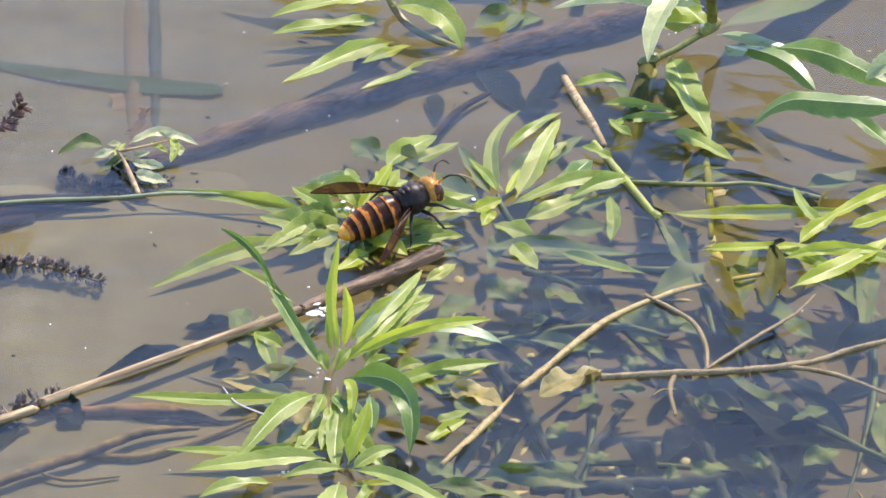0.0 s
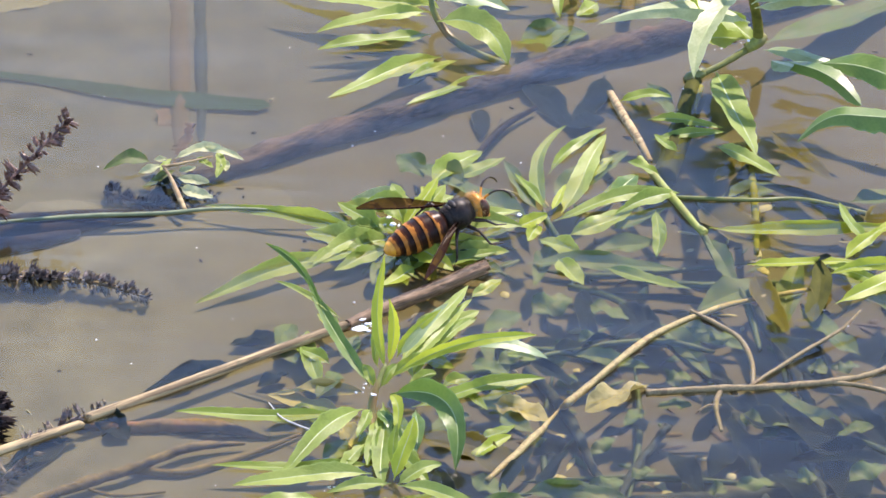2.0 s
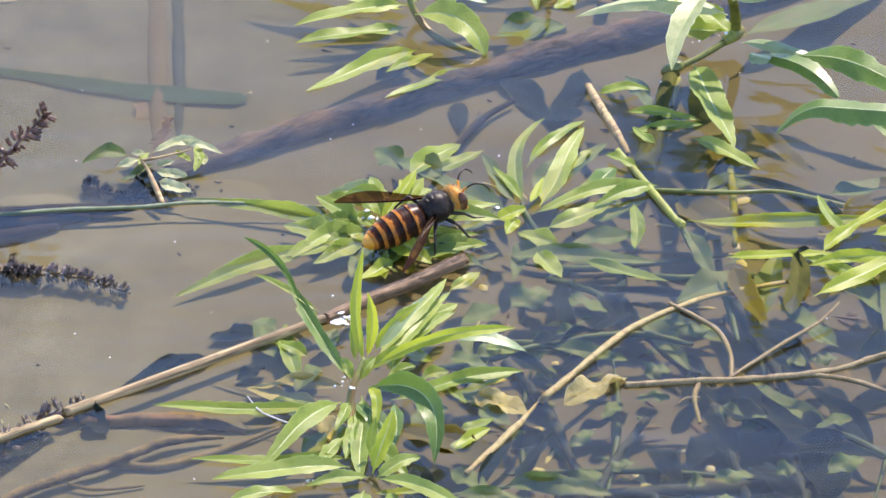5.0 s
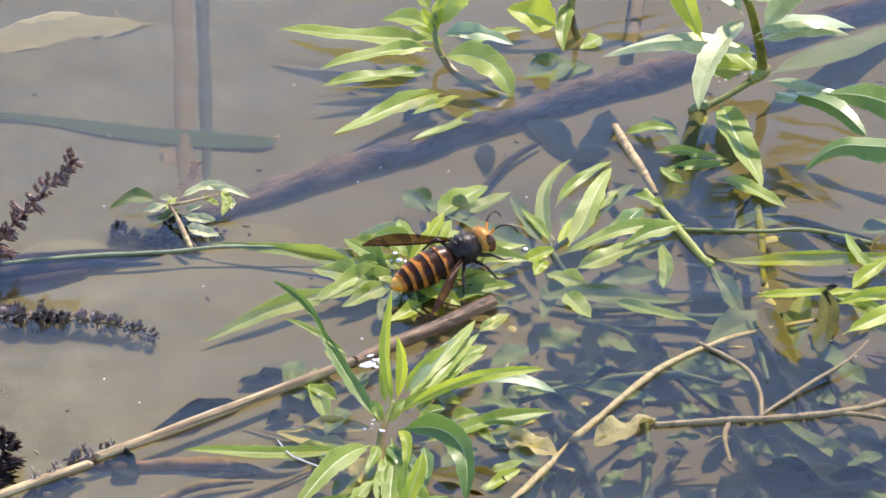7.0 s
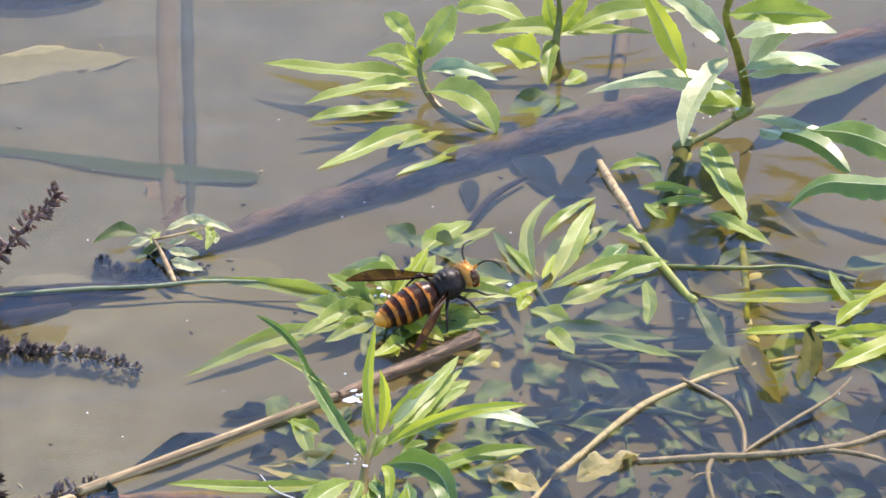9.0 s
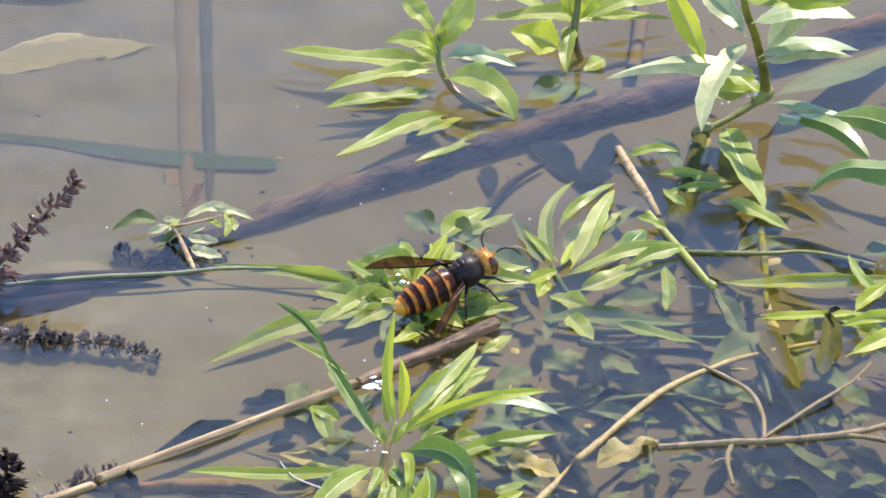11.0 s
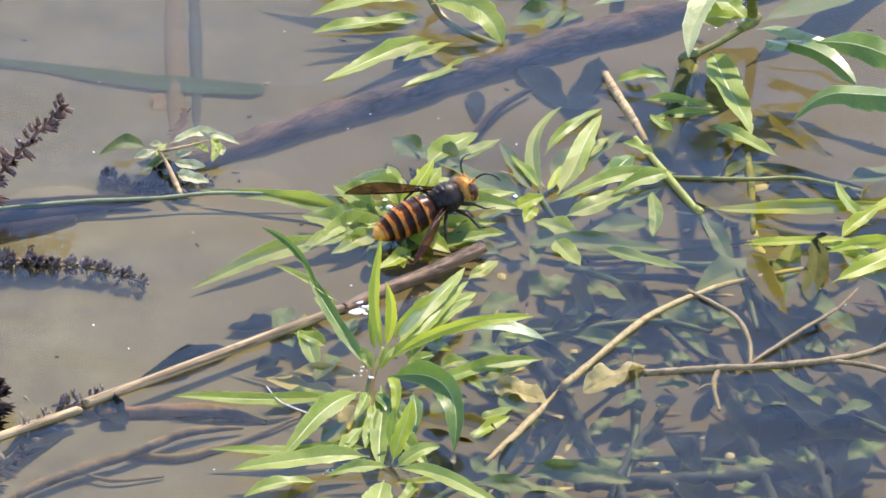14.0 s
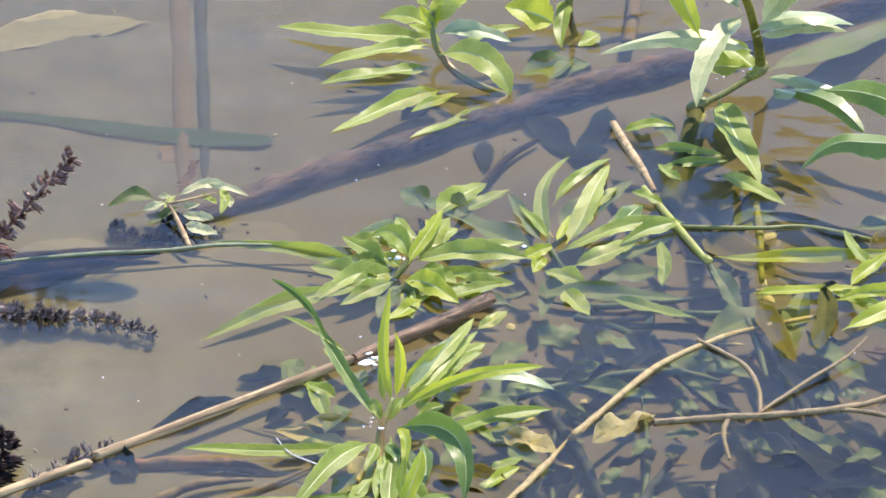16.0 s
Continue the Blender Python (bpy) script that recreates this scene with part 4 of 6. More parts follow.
leaf(plant, (-4.45, 2.08, -0.30), (-10.26, 4.24, -0.05), 0.72, 30, mat=LEAF, bow=(0.2, 0.25, 0.1), fold=30)
leaf(plant, (-4.60, 1.40, -0.05), (-6.57, 2.38, -0.10), 1.09, 15, mat=PALE)
leaf(plant, (-4.94, 0.93, -0.15), (-10.40, -2.14, -0.32), 0.80, 24, mat=LEAF, bow=(0.3, 0.35, 0.05), fold=26, wave=0.4, blunt=0.2)
leaf(plant, (-4.20, 1.28, -0.05), (-6.45, 0.15, -0.10), 0.97, 15, mat=PALE)
leaf(plant, (-3.91, 2.20, 0.10), (-5.43, 3.94, 0.20), 0.82, 25, mat=LEAF)
leaf(plant, (-3.06, 2.02, 0.35), (-4.53, 3.51, 0.50), 0.75, 30, bow=(0.20, 0, 0.51), mat=LEAF, curl=-0.3)
leaf(plant, (-3.05, 1.63, 0.35), (-1.90, 4.25, 1.10), 0.70, 30, mat=YOUNG, fold=35)
leaf(plant, (-2.70, 2.27, 0.20), (-1.64, 4.03, 0.90), 0.83, 30, mat=PALE)
leaf(plant, (-2.90, 2.19, 0.25), (1.17, 2.35, 0.20), 0.96, 30, bow=(0.00, 0, 0.19), mat=PALE, fold=24)
leaf(plant, (-2.69, 1.18, 0.08), (0.36, 1.53, 0.08), 0.58, 25, mat=LEAF)
leaf(plant, (-3.25, 0.86, 0.15), (-1.24, -0.69, 0.15), 1.04, 25, bow=(0.00, 0, 0.23), mat=YOUNG)
leaf(plant, (-2.89, 1.03, 0.05), (-1.87, -1.13, -0.10), 1.01, 20, mat=OCHRE)
leaf(plant, (-3.69, 0.58, -0.10), (-1.88, -0.81, -0.20), 1.38, 10, mat=SUNK)
leaf(plant, (-4.51, 1.75, -0.10), (-6.16, 3.90, -0.20), 0.79, 10, mat=SUNK)
leaf(plant, (-1.88, 0.02, 0.00), (0.32, 0.77, 0.02), 0.77, 20, mat=LEAF)
leaf(plant, (-3.35, 2.08, -0.05), (-4.57, 3.19, 0.00), 0.80, 20, bow=(0, 0, 0.1), mat=LEAF, fold=18)
leaf(plant, (-3.55, 1.77, -0.10), (-5.15, 0.91, -0.05), 0.90, 18, bow=(0, 0, 0.1), mat=LEAF, fold=18)
leaf(plant, (-2.64, 1.99, 0.00), (-1.33, 0.77, 0.02), 0.80, 20, bow=(0, 0, 0.1), mat=LEAF, fold=18)
leaf(plant, (-2.55, 3.01, 0.10), (-1.34, 4.42, 0.20), 0.70, 24, bow=(0, 0, 0.1), mat=PALE, fold=18)
leaf(plant, (-2.95, 2.84, 0.20), (-3.57, 4.73, 0.50), 0.60, 30, bow=(0, 0, 0.1), mat=PALE, fold=18)
leaf(plant, (-3.05, 2.61, 0.10), (-4.18, 4.44, 0.20), 0.70, 24, bow=(0, 0, 0.1), mat=LEAF, fold=18)
leaf(plant, (-2.16, 5.83, -0.15), (-0.32, 8.08, -0.05), 1.00, 16, bow=(0, 0, 0.1), mat=LEAF, fold=18)
leaf(plant, (-2.37, 6.40, -0.25), (-3.41, 7.95, -0.20), 1.00, 14, bow=(0, 0, 0.1), mat=SUNK, fold=18)
leaf(plant, (-0.94, 5.99, -0.25), (-2.58, 7.13, -0.20), 1.20, 14, bow=(0, 0, 0.1), mat=SUNK, fold=18)
leaf(plant, (-3.34, 1.15, -0.20), (-4.12, -1.17, -0.20), 0.80, 14, bow=(0, 0, 0.1), mat=SUNK, fold=18)
leaf(plant, (-2.14, 0.98, -0.10), (-2.93, -0.57, -0.10), 0.90, 16, bow=(0, 0, 0.1), mat=LEAF, fold=18)
leaf(plant, (-1.54, 1.67, -0.05), (-0.33, 0.88, -0.05), 0.80, 16, bow=(0, 0, 0.1), mat=LEAF, fold=18)
leaf(plant, (-2.65, 3.93, 0.10), (-4.98, 4.43, 0.05), 0.85, 26, mat=GREY, bow=(0, 0, 0.1))
leaf(plant, (-3.66, 3.66, -0.02), (-5.38, 4.04, -0.05), 0.80, 22, mat=PALE)
leaf(plant, (-3.64, 1.73, -0.05), (-6.32, -0.00, -0.05), 0.85, 24, mat=PALE, bow=(0, 0.5, 0.1), fold=24)
leaf(plant, (-3.63, 1.23, -0.10), (-5.52, -0.31, -0.10), 0.80, 20, mat=LEAF)
leaf(plant, (-2.62, -0.39, 0.05), (-3.76, -1.57, 0.02), 0.75, 24, mat=YOUNG)
leaf(plant, (-2.98, 0.62, 0.10), (-1.90, 1.08, 0.10), 0.50, 30, mat=YOUNG)
leaf(plant, (-1.32, 0.89, 0.02), (0.70, 0.91, 0.00), 0.70, 24, mat=PALE)
leaf(plant, (-1.52, 0.79, -0.20), (0.48, -0.11, -0.25), 0.90, 14, mat=SUNK)
leaf(plant, (-0.62, -2.25, -0.05), (0.42, -0.95, -0.05), 0.60, 20, mat=PALE)
leaf(plant, (-2.43, 1.87, 0.10), (-1.72, 0.38, 0.05), 0.70, 26, mat=LEAF)
leaf(plant, (-2.03, 3.50, 0.30), (-2.44, 4.39, 0.60), 0.50, 34, mat=YOUNG)

# rosette in mid-water
plant = plant_at((1.94, 3.09, 0.00), "rosette of narrow green leaves spread at the water surface")
stem(plant, [(4.06, 1.47, -2.75), (3.15, 1.77, -1.28), (2.14, 2.74, -0.10), (1.90, 3.34, 0.25)], [0.13, 0.14, 0.13, 0.06], mat=SUNK_STEM)
leaf(plant, (1.70, 3.76, 0.00), (0.41, 7.47, -0.12), 0.66, 10, mat=SUNK)
leaf(plant, (1.99, 4.39, -0.30), (2.85, 9.79, -0.01), 0.63, 10, bow=(-0.76, 0, -0.00), mat=LEAF)
leaf(plant, (2.13, 6.63, -0.20), (4.21, 9.75, -0.01), 0.49, 15, bow=(0.00, 0, 0.28), mat=LEAF)
leaf(plant, (2.51, 3.90, -0.20), (4.28, 8.86, 0.17), 1.04, 15, mat=PALE, fold=18)
leaf(plant, (2.20, 3.42, 0.20), (2.74, 4.97, 0.35), 0.36, 30, mat=YOUNG)
leaf(plant, (3.82, 4.79, -0.30), (5.35, 6.36, -0.04), 0.67, 15, mat=LEAF)
leaf(plant, (2.25, 3.34, -0.15), (6.71, 5.05, 0.02), 0.70, 25, bow=(0.00, 0, 0.28), mat=PALE)
leaf(plant, (2.84, 2.24, -0.20), (5.19, 3.84, 0.00), 0.89, 20, mat=PALE)
leaf(plant, (1.77, 1.91, -0.10), (3.23, 0.89, -0.10), 0.96, 15, mat=PALE)
leaf(plant, (2.38, 0.42, -0.05), (3.31, -1.20, -0.15), 0.94, 10, mat=PALE)
leaf(plant, (-1.31, 6.23, -0.20), (0.57, 7.54, -0.02), 0.63, 20, mat=LEAF)
leaf(plant, (1.38, 3.42, -0.20), (-2.65, 7.62, -0.35), 1.30, 5, mat=SUNK)
leaf(plant, (6.00, 4.01, -0.15), (5.96, 0.91, -0.25), 0.62, 5, mat=LEAF)
leaf(plant, (4.03, 0.21, -0.30), (7.10, -1.18, -0.30), 0.66, 15, mat=LEAF)
leaf(plant, (1.32, 0.52, -0.25), (6.73, 0.29, -0.30), 0.84, 10, mat=SUNK)
leaf(plant, (0.97, 2.36, 0.15), (2.06, 2.90, 0.30), 0.62, 40, mat=YOUNG, fold=24, blunt=0.3)
leaf(plant, (1.73, 2.52, 0.10), (1.33, 1.55, 0.02), 0.62, 25, mat=YOUNG)
leaf(plant, (1.94, 3.79, 0.10), (0.94, 6.18, 0.11), 0.39, 15, mat=LEAF)
leaf(plant, (2.34, 2.09, -0.30), (1.52, -0.62, -0.55), 0.74, 5, mat=SUNK)
leaf(plant, (3.18, 5.50, -0.20), (5.06, 8.34, -0.20), 0.69, 10, mat=SUNK)
leaf(plant, (4.43, 7.76, -0.10), (3.59, 6.14, -0.10), 0.61, 10, mat=PALE)
leaf(plant, (2.36, 4.87, -0.30), (3.62, 8.11, -0.30), 0.77, 10, mat=SUNK)
leaf(plant, (1.13, 3.33, -0.10), (-0.48, 1.75, -0.10), 0.75, 15, mat=SUNK)
leaf(plant, (3.54, 1.47, -0.40), (5.97, 2.26, -0.40), 0.93, 10, mat=SUNK)
leaf(plant, (4.36, 2.88, -0.30), (6.41, 4.30, -0.20), 0.72, 10, mat=SUNK)

# plant leaning over the log
plant = plant_at((-1.93, 17.53, 0.00), "pale green leafy shoot leaning out of the water over a log")
stem(plant, [(0.62, 16.08, -1.00), (-1.06, 16.22, -0.30), (-1.87, 16.98, 0.20), (-2.22, 17.46, 0.90), (-2.20, 18.09, 2.00)], [0.14, 0.14, 0.14, 0.11, 0.06])
leaf(plant, (-2.23, 18.10, 0.30), (-8.14, 19.46, 0.15), 1.05, 22, bow=(0, 0, 0.15), mat=PALE, fold=20)
leaf(plant, (-2.30, 17.76, 0.25), (-6.48, 16.45, 0.10), 0.85, 24, bow=(0, 0, 0.35), mat=PALE, fold=24)
leaf(plant, (-2.45, 17.85, 0.15), (-5.34, 17.57, 0.05), 0.50, 20, bow=(0, 0, 0.1), mat=YOUNG, fold=20)
leaf(plant, (-2.23, 16.83, -0.15), (-6.40, 15.20, 0.05), 0.85, 20, bow=(0, 0, 0.2), mat=LEAF, fold=16)
leaf(plant, (-1.80, 15.37, -0.30), (-6.04, 11.80, 0.05), 0.85, 24, bow=(0, 0, 0.15), mat=LEAF, fold=16)
leaf(plant, (-1.23, 15.10, -0.20), (-3.06, 13.21, 0.03), 0.50, 22, mat=LEAF, fold=18)
leaf(plant, (-0.18, 13.99, -0.25), (-3.04, 11.19, 0.03), 0.55, 22, bow=(0, 0, 0.08), mat=LEAF, fold=14)
leaf(plant, (-2.01, 16.48, 0.60), (0.70, 14.54, -0.08), 1.35, 28, bow=(0.45, 0, 0.6), mat=PALE, fold=18, wave=0.3)
leaf(plant, (-2.17, 18.53, 0.60), (-4.27, 19.87, 0.35), 0.85, 20, bow=(0, 0, 0.25), mat=PALE, fold=26)
leaf(plant, (-2.22, 17.70, 1.20), (-0.99, 18.61, 3.20), 1.35, 44, bow=(0.1, 0, 0.1), mat=PALE, fold=22)
leaf(plant, (-2.37, 18.38, 1.60), (-3.60, 19.22, 2.40), 0.90, 42, bow=(0, 0, 0.2), mat=PALE, fold=18)
leaf(plant, (-2.01, 17.36, 1.00), (0.73, 16.92, 0.90), 0.85, 22, bow=(0, 0, 0.3), mat=WET, fold=24)
leaf(plant, (-2.29, 17.62, 1.10), (-1.94, 18.20, 2.30), 0.60, 48, mat=YOUNG, fold=30)
leaf(plant, (-2.12, 17.53, 1.10), (-2.75, 17.92, 1.90), 0.60, 40, mat=YOUNG, fold=30)
leaf(plant, (2.32, 18.22, 0.90), (0.47, 18.55, 1.50), 1.6, 30, bow=(0, 0, 0.1), mat=YOUNG, fold=30)
leaf(plant, (4.17, 20.97, 0.50), (-0.69, 21.17, 0.60), 0.85, 22, bow=(0, 0, 0.3), mat=PALE, fold=20)
leaf(plant, (-1.07, 22.23, 0.90), (2.03, 21.60, 0.60), 1.10, 20, bow=(0, 0, 0.55), mat=PALE, fold=16)
leaf(plant, (-1.28, 17.84, 0.20), (1.06, 18.69, 0.50), 0.60, 18, bow=(0, 0, 0.2), mat=LEAF, fold=16)
leaf(plant, (-3.20, 19.70, 0.20), (-1.91, 18.28, 0.20), 0.50, 18, mat=LEAF, fold=16)
leaf(plant, (0.97, 16.51, -0.30), (3.62, 17.38, -0.30), 1.38, 10, mat=SUNK)
leaf(plant, (2.02, 15.90, -0.20), (3.09, 17.63, -0.20), 0.75, 10, mat=SUNK)
leaf(plant, (-1.97, 14.76, -0.52), (-3.43, 13.63, -0.60), 1.11, 10, mat=DARK)

plant = plant_at((2.86, 20.78, 0.00), "small leafy shoot standing in the water")
stem(plant, [(3.35, 21.07, -1.87), (2.90, 20.60, 0.10), (3.03, 20.89, 1.40), (2.98, 20.83, 2.40)], [0.14, 0.15, 0.13, 0.06])
leaf(plant, (2.88, 20.79, 0.70), (2.52, 21.62, 2.00), 0.75, 48, mat=YOUNG, fold=28)
leaf(plant, (3.09, 20.79, 0.70), (4.06, 21.52, 2.00), 0.85, 46, mat=YOUNG, fold=26)
leaf(plant, (3.31, 20.97, 0.70), (7.51, 22.37, 0.90), 0.95, 26, bow=(0, 0, 0.35), mat=PALE, fold=18)
leaf(plant, (3.42, 21.15, 0.50), (6.64, 21.68, 0.30), 0.50, 22, bow=(0, 0, 0.15), mat=PALE, fold=16)
leaf(plant, (2.88, 20.80, 0.50), (2.64, 18.14, -0.10), 0.75, 24, bow=(-0.2, 0, 0.2), mat=LEAF, fold=18)
leaf(plant, (4.03, 19.05, 0.00), (3.22, 18.09, 0.00), 0.80, 18, mat=LEAF, fold=10)

# tall plant with grey-green leaves
plant = plant_at((7.37, 13.33, 0.00), "tall leafy plant with grey-green leaves rising from the water")
# The wide dark tube covers the sunken stem together with its painted shadow.
limb("sunken_stem", plant, [(6.30, 6.78, -0.44), (6.67, 8.60, -0.40), (7.09, 10.82, -0.32), (7.52, 13.33, -0.12)], [0.44, 0.46, 0.42, 0.3], DEEP_OLIVE, sides=12, steps=16, rough=0.12)
limb("sunken_stem", plant, [(6.79, 8.70, -0.30), (7.20, 10.47, -0.25), (7.77, 12.93, -0.10)], [0.12, 0.15, 0.12], OLIVE, sides=10, steps=12, rough=0.12)
stem(plant, [(7.37, 13.33, 0.00), (8.49, 13.99, 0.20), (9.89, 14.98, 0.60)], [0.13, 0.12, 0.15], mat=STEM)
stem(plant, [(9.94, 14.91, 0.60), (9.83, 14.90, 1.80), (9.51, 14.96, 3.20), (9.08, 14.75, 4.90), (9.75, 15.15, 6.30), (10.30, 15.35, 7.50)], [0.21, 0.19, 0.16, 0.14, 0.11, 0.06], mat=OLIVE)
limb("stem_node", plant, [(9.47, 14.65, 0.55), (9.91, 14.85, 0.75), (10.14, 15.06, 0.90)], [0.2, 0.25, 0.16], RUNNER, sides=12, steps=8)
limb("stem_node", plant, [(7.22, 13.16, 0.00), (7.43, 13.33, 0.05), (7.86, 13.66, 0.10)], [0.18, 0.26, 0.18], STEM, sides=12, steps=8)
leaf(plant, (9.23, 14.49, 3.20), (7.50, 10.03, 1.90), 1.22, 4, mat=GREY, bow=(-0.35, 0, 0.45), fold=30, wave=0.15)
leaf(plant, (9.57, 14.16, 1.90), (3.94, 14.64, 1.90), 0.98, 22, mat=GREY, bow=(0, 0, 0.45), fold=-30, wave=0.6, hook=0.25)
leaf(plant, (7.75, 14.35, 2.40), (6.02, 16.32, 5.20), 0.95, 52, bow=(-0.1, 0, 0.1), mat=YOUNG, fold=24)
leaf(plant, (9.19, 14.15, 3.60), (6.61, 17.37, 4.40), 1.05, 40, bow=(0, 0, 0.3), mat=GREY, fold=28)
leaf(plant, (9.32, 14.54, 4.00), (13.20, 14.87, 4.00), 1.25, 14, bow=(0, 0, 0.42), mat=WET, fold=-4, wave=0.15)
leaf(plant, (9.92, 14.48, 2.70), (12.13, 15.98, 5.60), 1.35, 34, bow=(0.15, 0, 0.1), mat=GREY, fold=26, wave=0.2)
leaf(plant, (9.62, 14.23, 2.60), (13.38, 15.18, 2.40), 1.0, 14, bow=(0, 0, 0.6), mat=WET, fold=-14, wave=0.3)
leaf(plant, (9.70, 14.15, 2.60), (13.09, 15.11, 2.20), 0.80, 20, bow=(0, 0, 0.25), mat=GREY, fold=-24, wave=0.3)
leaf(plant, (10.28, 15.84, 0.00), (16.57, 22.14, -0.80), 1.15, 12, mat=SUNK, fold=10, wave=0.25)
leaf(plant, (10.40, 13.39, 0.80), (13.62, 10.78, 0.40), 0.85, 46, mat=DEEP, bow=(0.1, 0, 0.35), fold=-46, wave=0.2, blunt=0.5)
leaf(plant, (10.34, 13.04, 0.95), (11.07, 12.52, 0.95), 0.55, 20, mat=WET, fold=-30, wave=0.1, blunt=0.9, stalk=0.0)
leaf(plant, (10.05, 14.17, 0.70), (13.19, 13.22, 0.50), 0.62, 30, mat=WET, bow=(0, 0, 0.2), fold=-20, wave=0.3)
leaf(plant, (12.01, 13.48, 0.60), (16.35, 10.91, 0.60), 1.20, 28, mat=DEEP, bow=(0, 0, 0.35), fold=-14, wave=0.3, blunt=0.4)
leaf(plant, (16.69, 6.57, 1.90), (11.09, 7.01, 2.00), 1.15, 38, mat=DEEP, bow=(0, 0, 0.35), fold=-34, hook=1.15, wave=0.12, blunt=0.2)
leaf(plant, (8.22, 13.22, 0.35), (9.56, 7.71, -0.02), 1.36, 10, bow=(0.12, 0, 0.19), mat=LEAF, fold=16)
leaf(plant, (17.06, 6.20, 0.10), (14.44, 9.02, 0.50), 0.78, 25, mat=DEEP)
leaf(plant, (9.80, 14.81, 0.80), (8.32, 16.05, 1.40), 0.96, 16, mat=LEAF)
leaf(plant, (9.67, 15.16, 0.70), (7.48, 15.51, 0.50), 1.14, 14, mat=LEAF)
leaf(plant, (10.25, 15.30, 7.30), (10.96, 9.21, 8.60), 1.35, 30, mat=LEAF)
leaf(plant, (10.25, 15.35, 7.40), (12.10, 11.49, 8.40), 1.30, 30, mat=YOUNG)
leaf(plant, (10.28, 15.38, 7.45), (11.60, 17.20, 9.20), 1.20, 40, mat=YOUNG)
leaf(plant, (9.05, 14.70, 4.90), (12.98, 13.87, 5.20), 1.25, 34, mat=LEAF)
leaf(plant, (9.60, 15.05, 6.00), (12.25, 13.34, 6.80), 1.20, 34, mat=YOUNG)
leaf(plant, (18.05, 10.30, 2.00), (15.34, 9.51, 1.50), 1.05, 40, bow=(-0.20, 0, 0.37), mat=GREY, fold=30)
# Olive leaves below the surface paint this plant's reflection.
leaf(plant, (10.19, 9.87, -0.25), (12.52, 6.66, -0.55), 0.90, 10, mat=OCHRE)
leaf(plant, (7.84, 12.92, -0.20), (6.95, 9.97, -0.55), 0.84, 10, mat=OCHRE)
leaf(plant, (8.10, 6.50, -0.55), (9.93, 9.55, -0.30), 0.80, 10, mat=OCHRE)
leaf(plant, (6.76, 11.00, -0.30), (5.77, 13.70, -0.40), 0.78, 10, mat=SUNK)

# thick green runner with long leaves
plant = plant_at((7.68, 2.45, 0.05), "thick yellow-green runner with long leaves at the surface")
stem(plant, [(5.41, 7.50, 0.00), (6.34, 5.12, 0.06), (7.02, 3.40, 0.08), (7.64, 2.11, -0.05)], [0.11, 0.14, 0.14, 0.11], mat=RUNNER)
stem(plant, [(7.60, 2.36, -0.10), (8.05, 1.05, -0.40), (8.75, 0.02, -1.00)], [0.13, 0.12, 0.06], mat=SUNK_STEM)
for spot, size in (((6.45, 4.84, 0.06), 0.17), ((7.58, 2.35, 0.00), 0.15)):
    limb("stem_node", plant, [(spot[0] - 0.1, spot[1] + 0.16, spot[2]), spot, (spot[0] + 0.1, spot[1] - 0.16, spot[2])], [size * 0.85, size, size * 0.85], RUNNER, sides=12, steps=6)
# Upright olive tube paints the reflection of the tall plant's stem.
limb("side_stem", plant, [(9.41, 8.11, -0.30), (9.52, 4.87, -0.30), (9.49, 1.47, -0.40)], [0.13, 0.15, 0.1], OLIVE)
limb("side_stem", plant, [(6.62, 4.59, 0.05), (9.46, 4.49, 0.02), (11.29, 4.64, -0.05), (13.69, 3.65, -0.10)], [0.09, 0.08, 0.09, 0.1], STEM)
leaf(plant, (7.83, 2.60, 0.10), (14.69, 2.80, 0.12), 0.68, 25, bow=(0.00, 0, -0.37), mat=YOUNG)
leaf(plant, (9.12, -0.10, 0.03), (13.22, -0.04, 0.04), 0.53, 25, bow=(0.00, 0, 0.19), mat=YOUNG)
# These two olive leaves carry on the painted reflection.
leaf(plant, (7.51, 4.64, -0.30), (9.84, 1.71, -0.45), 1.70, 8, mat=OCHRE, wave=0.3, blunt=0.5)
leaf(plant, (8.06, 6.25, -0.30), (9.24, 7.95, -0.35), 0.80, 8, mat=OCHRE)
leaf(plant, (6.80, 4.86, 0.12), (4.44, 3.48, 0.05), 0.70, 24, mat=LEAF, bow=(0, 0, 0.12))
leaf(plant, (6.11, 6.10, 0.10), (4.95, 7.01, 0.10), 0.50, 24, mat=LEAF, bow=(0, 0, 0.1))
leaf(plant, (5.20, 6.25, 0.02), (4.08, 4.13, -0.05), 0.75, 18, mat=DEEP, bow=(0.2, 0.2, 0.05))
leaf(plant, (6.77, 7.89, 0.05), (5.97, 9.08, 0.08), 0.45, 26, mat=LEAF)
leaf(plant, (6.04, 2.84, -0.10), (5.96, 0.84, -0.15), 0.62, 16, mat=LEAF)
leaf(plant, (7.70, 2.12, -0.10), (8.80, -0.89, -0.45), 0.75, 10, mat=SUNK)
leaf(plant, (12.20, -2.83, 0.05), (16.04, 0.61, 0.30), 0.79, 25, mat=YOUNG, fold=18)
leaf(plant, (11.82, -0.06, 0.05), (14.35, -1.53, 0.05), 0.58, 25, mat=LEAF)
leaf(plant, (11.74, 0.17, 0.25), (11.35, -3.67, -0.12), 0.72, 34, mat=DEEP_OLIVE, fold=24, wave=0.3, blunt=0.7)
leaf(plant, (11.51, 0.26, 0.10), (12.02, -0.67, 0.75), 0.40, 40, mat=DARK, fold=20)
leaf(plant, (5.75, 10.31, 0.00), (8.50, 9.67, 0.08), 0.48, 25, bow=(0.00, 0, 0.09), mat=LEAF)
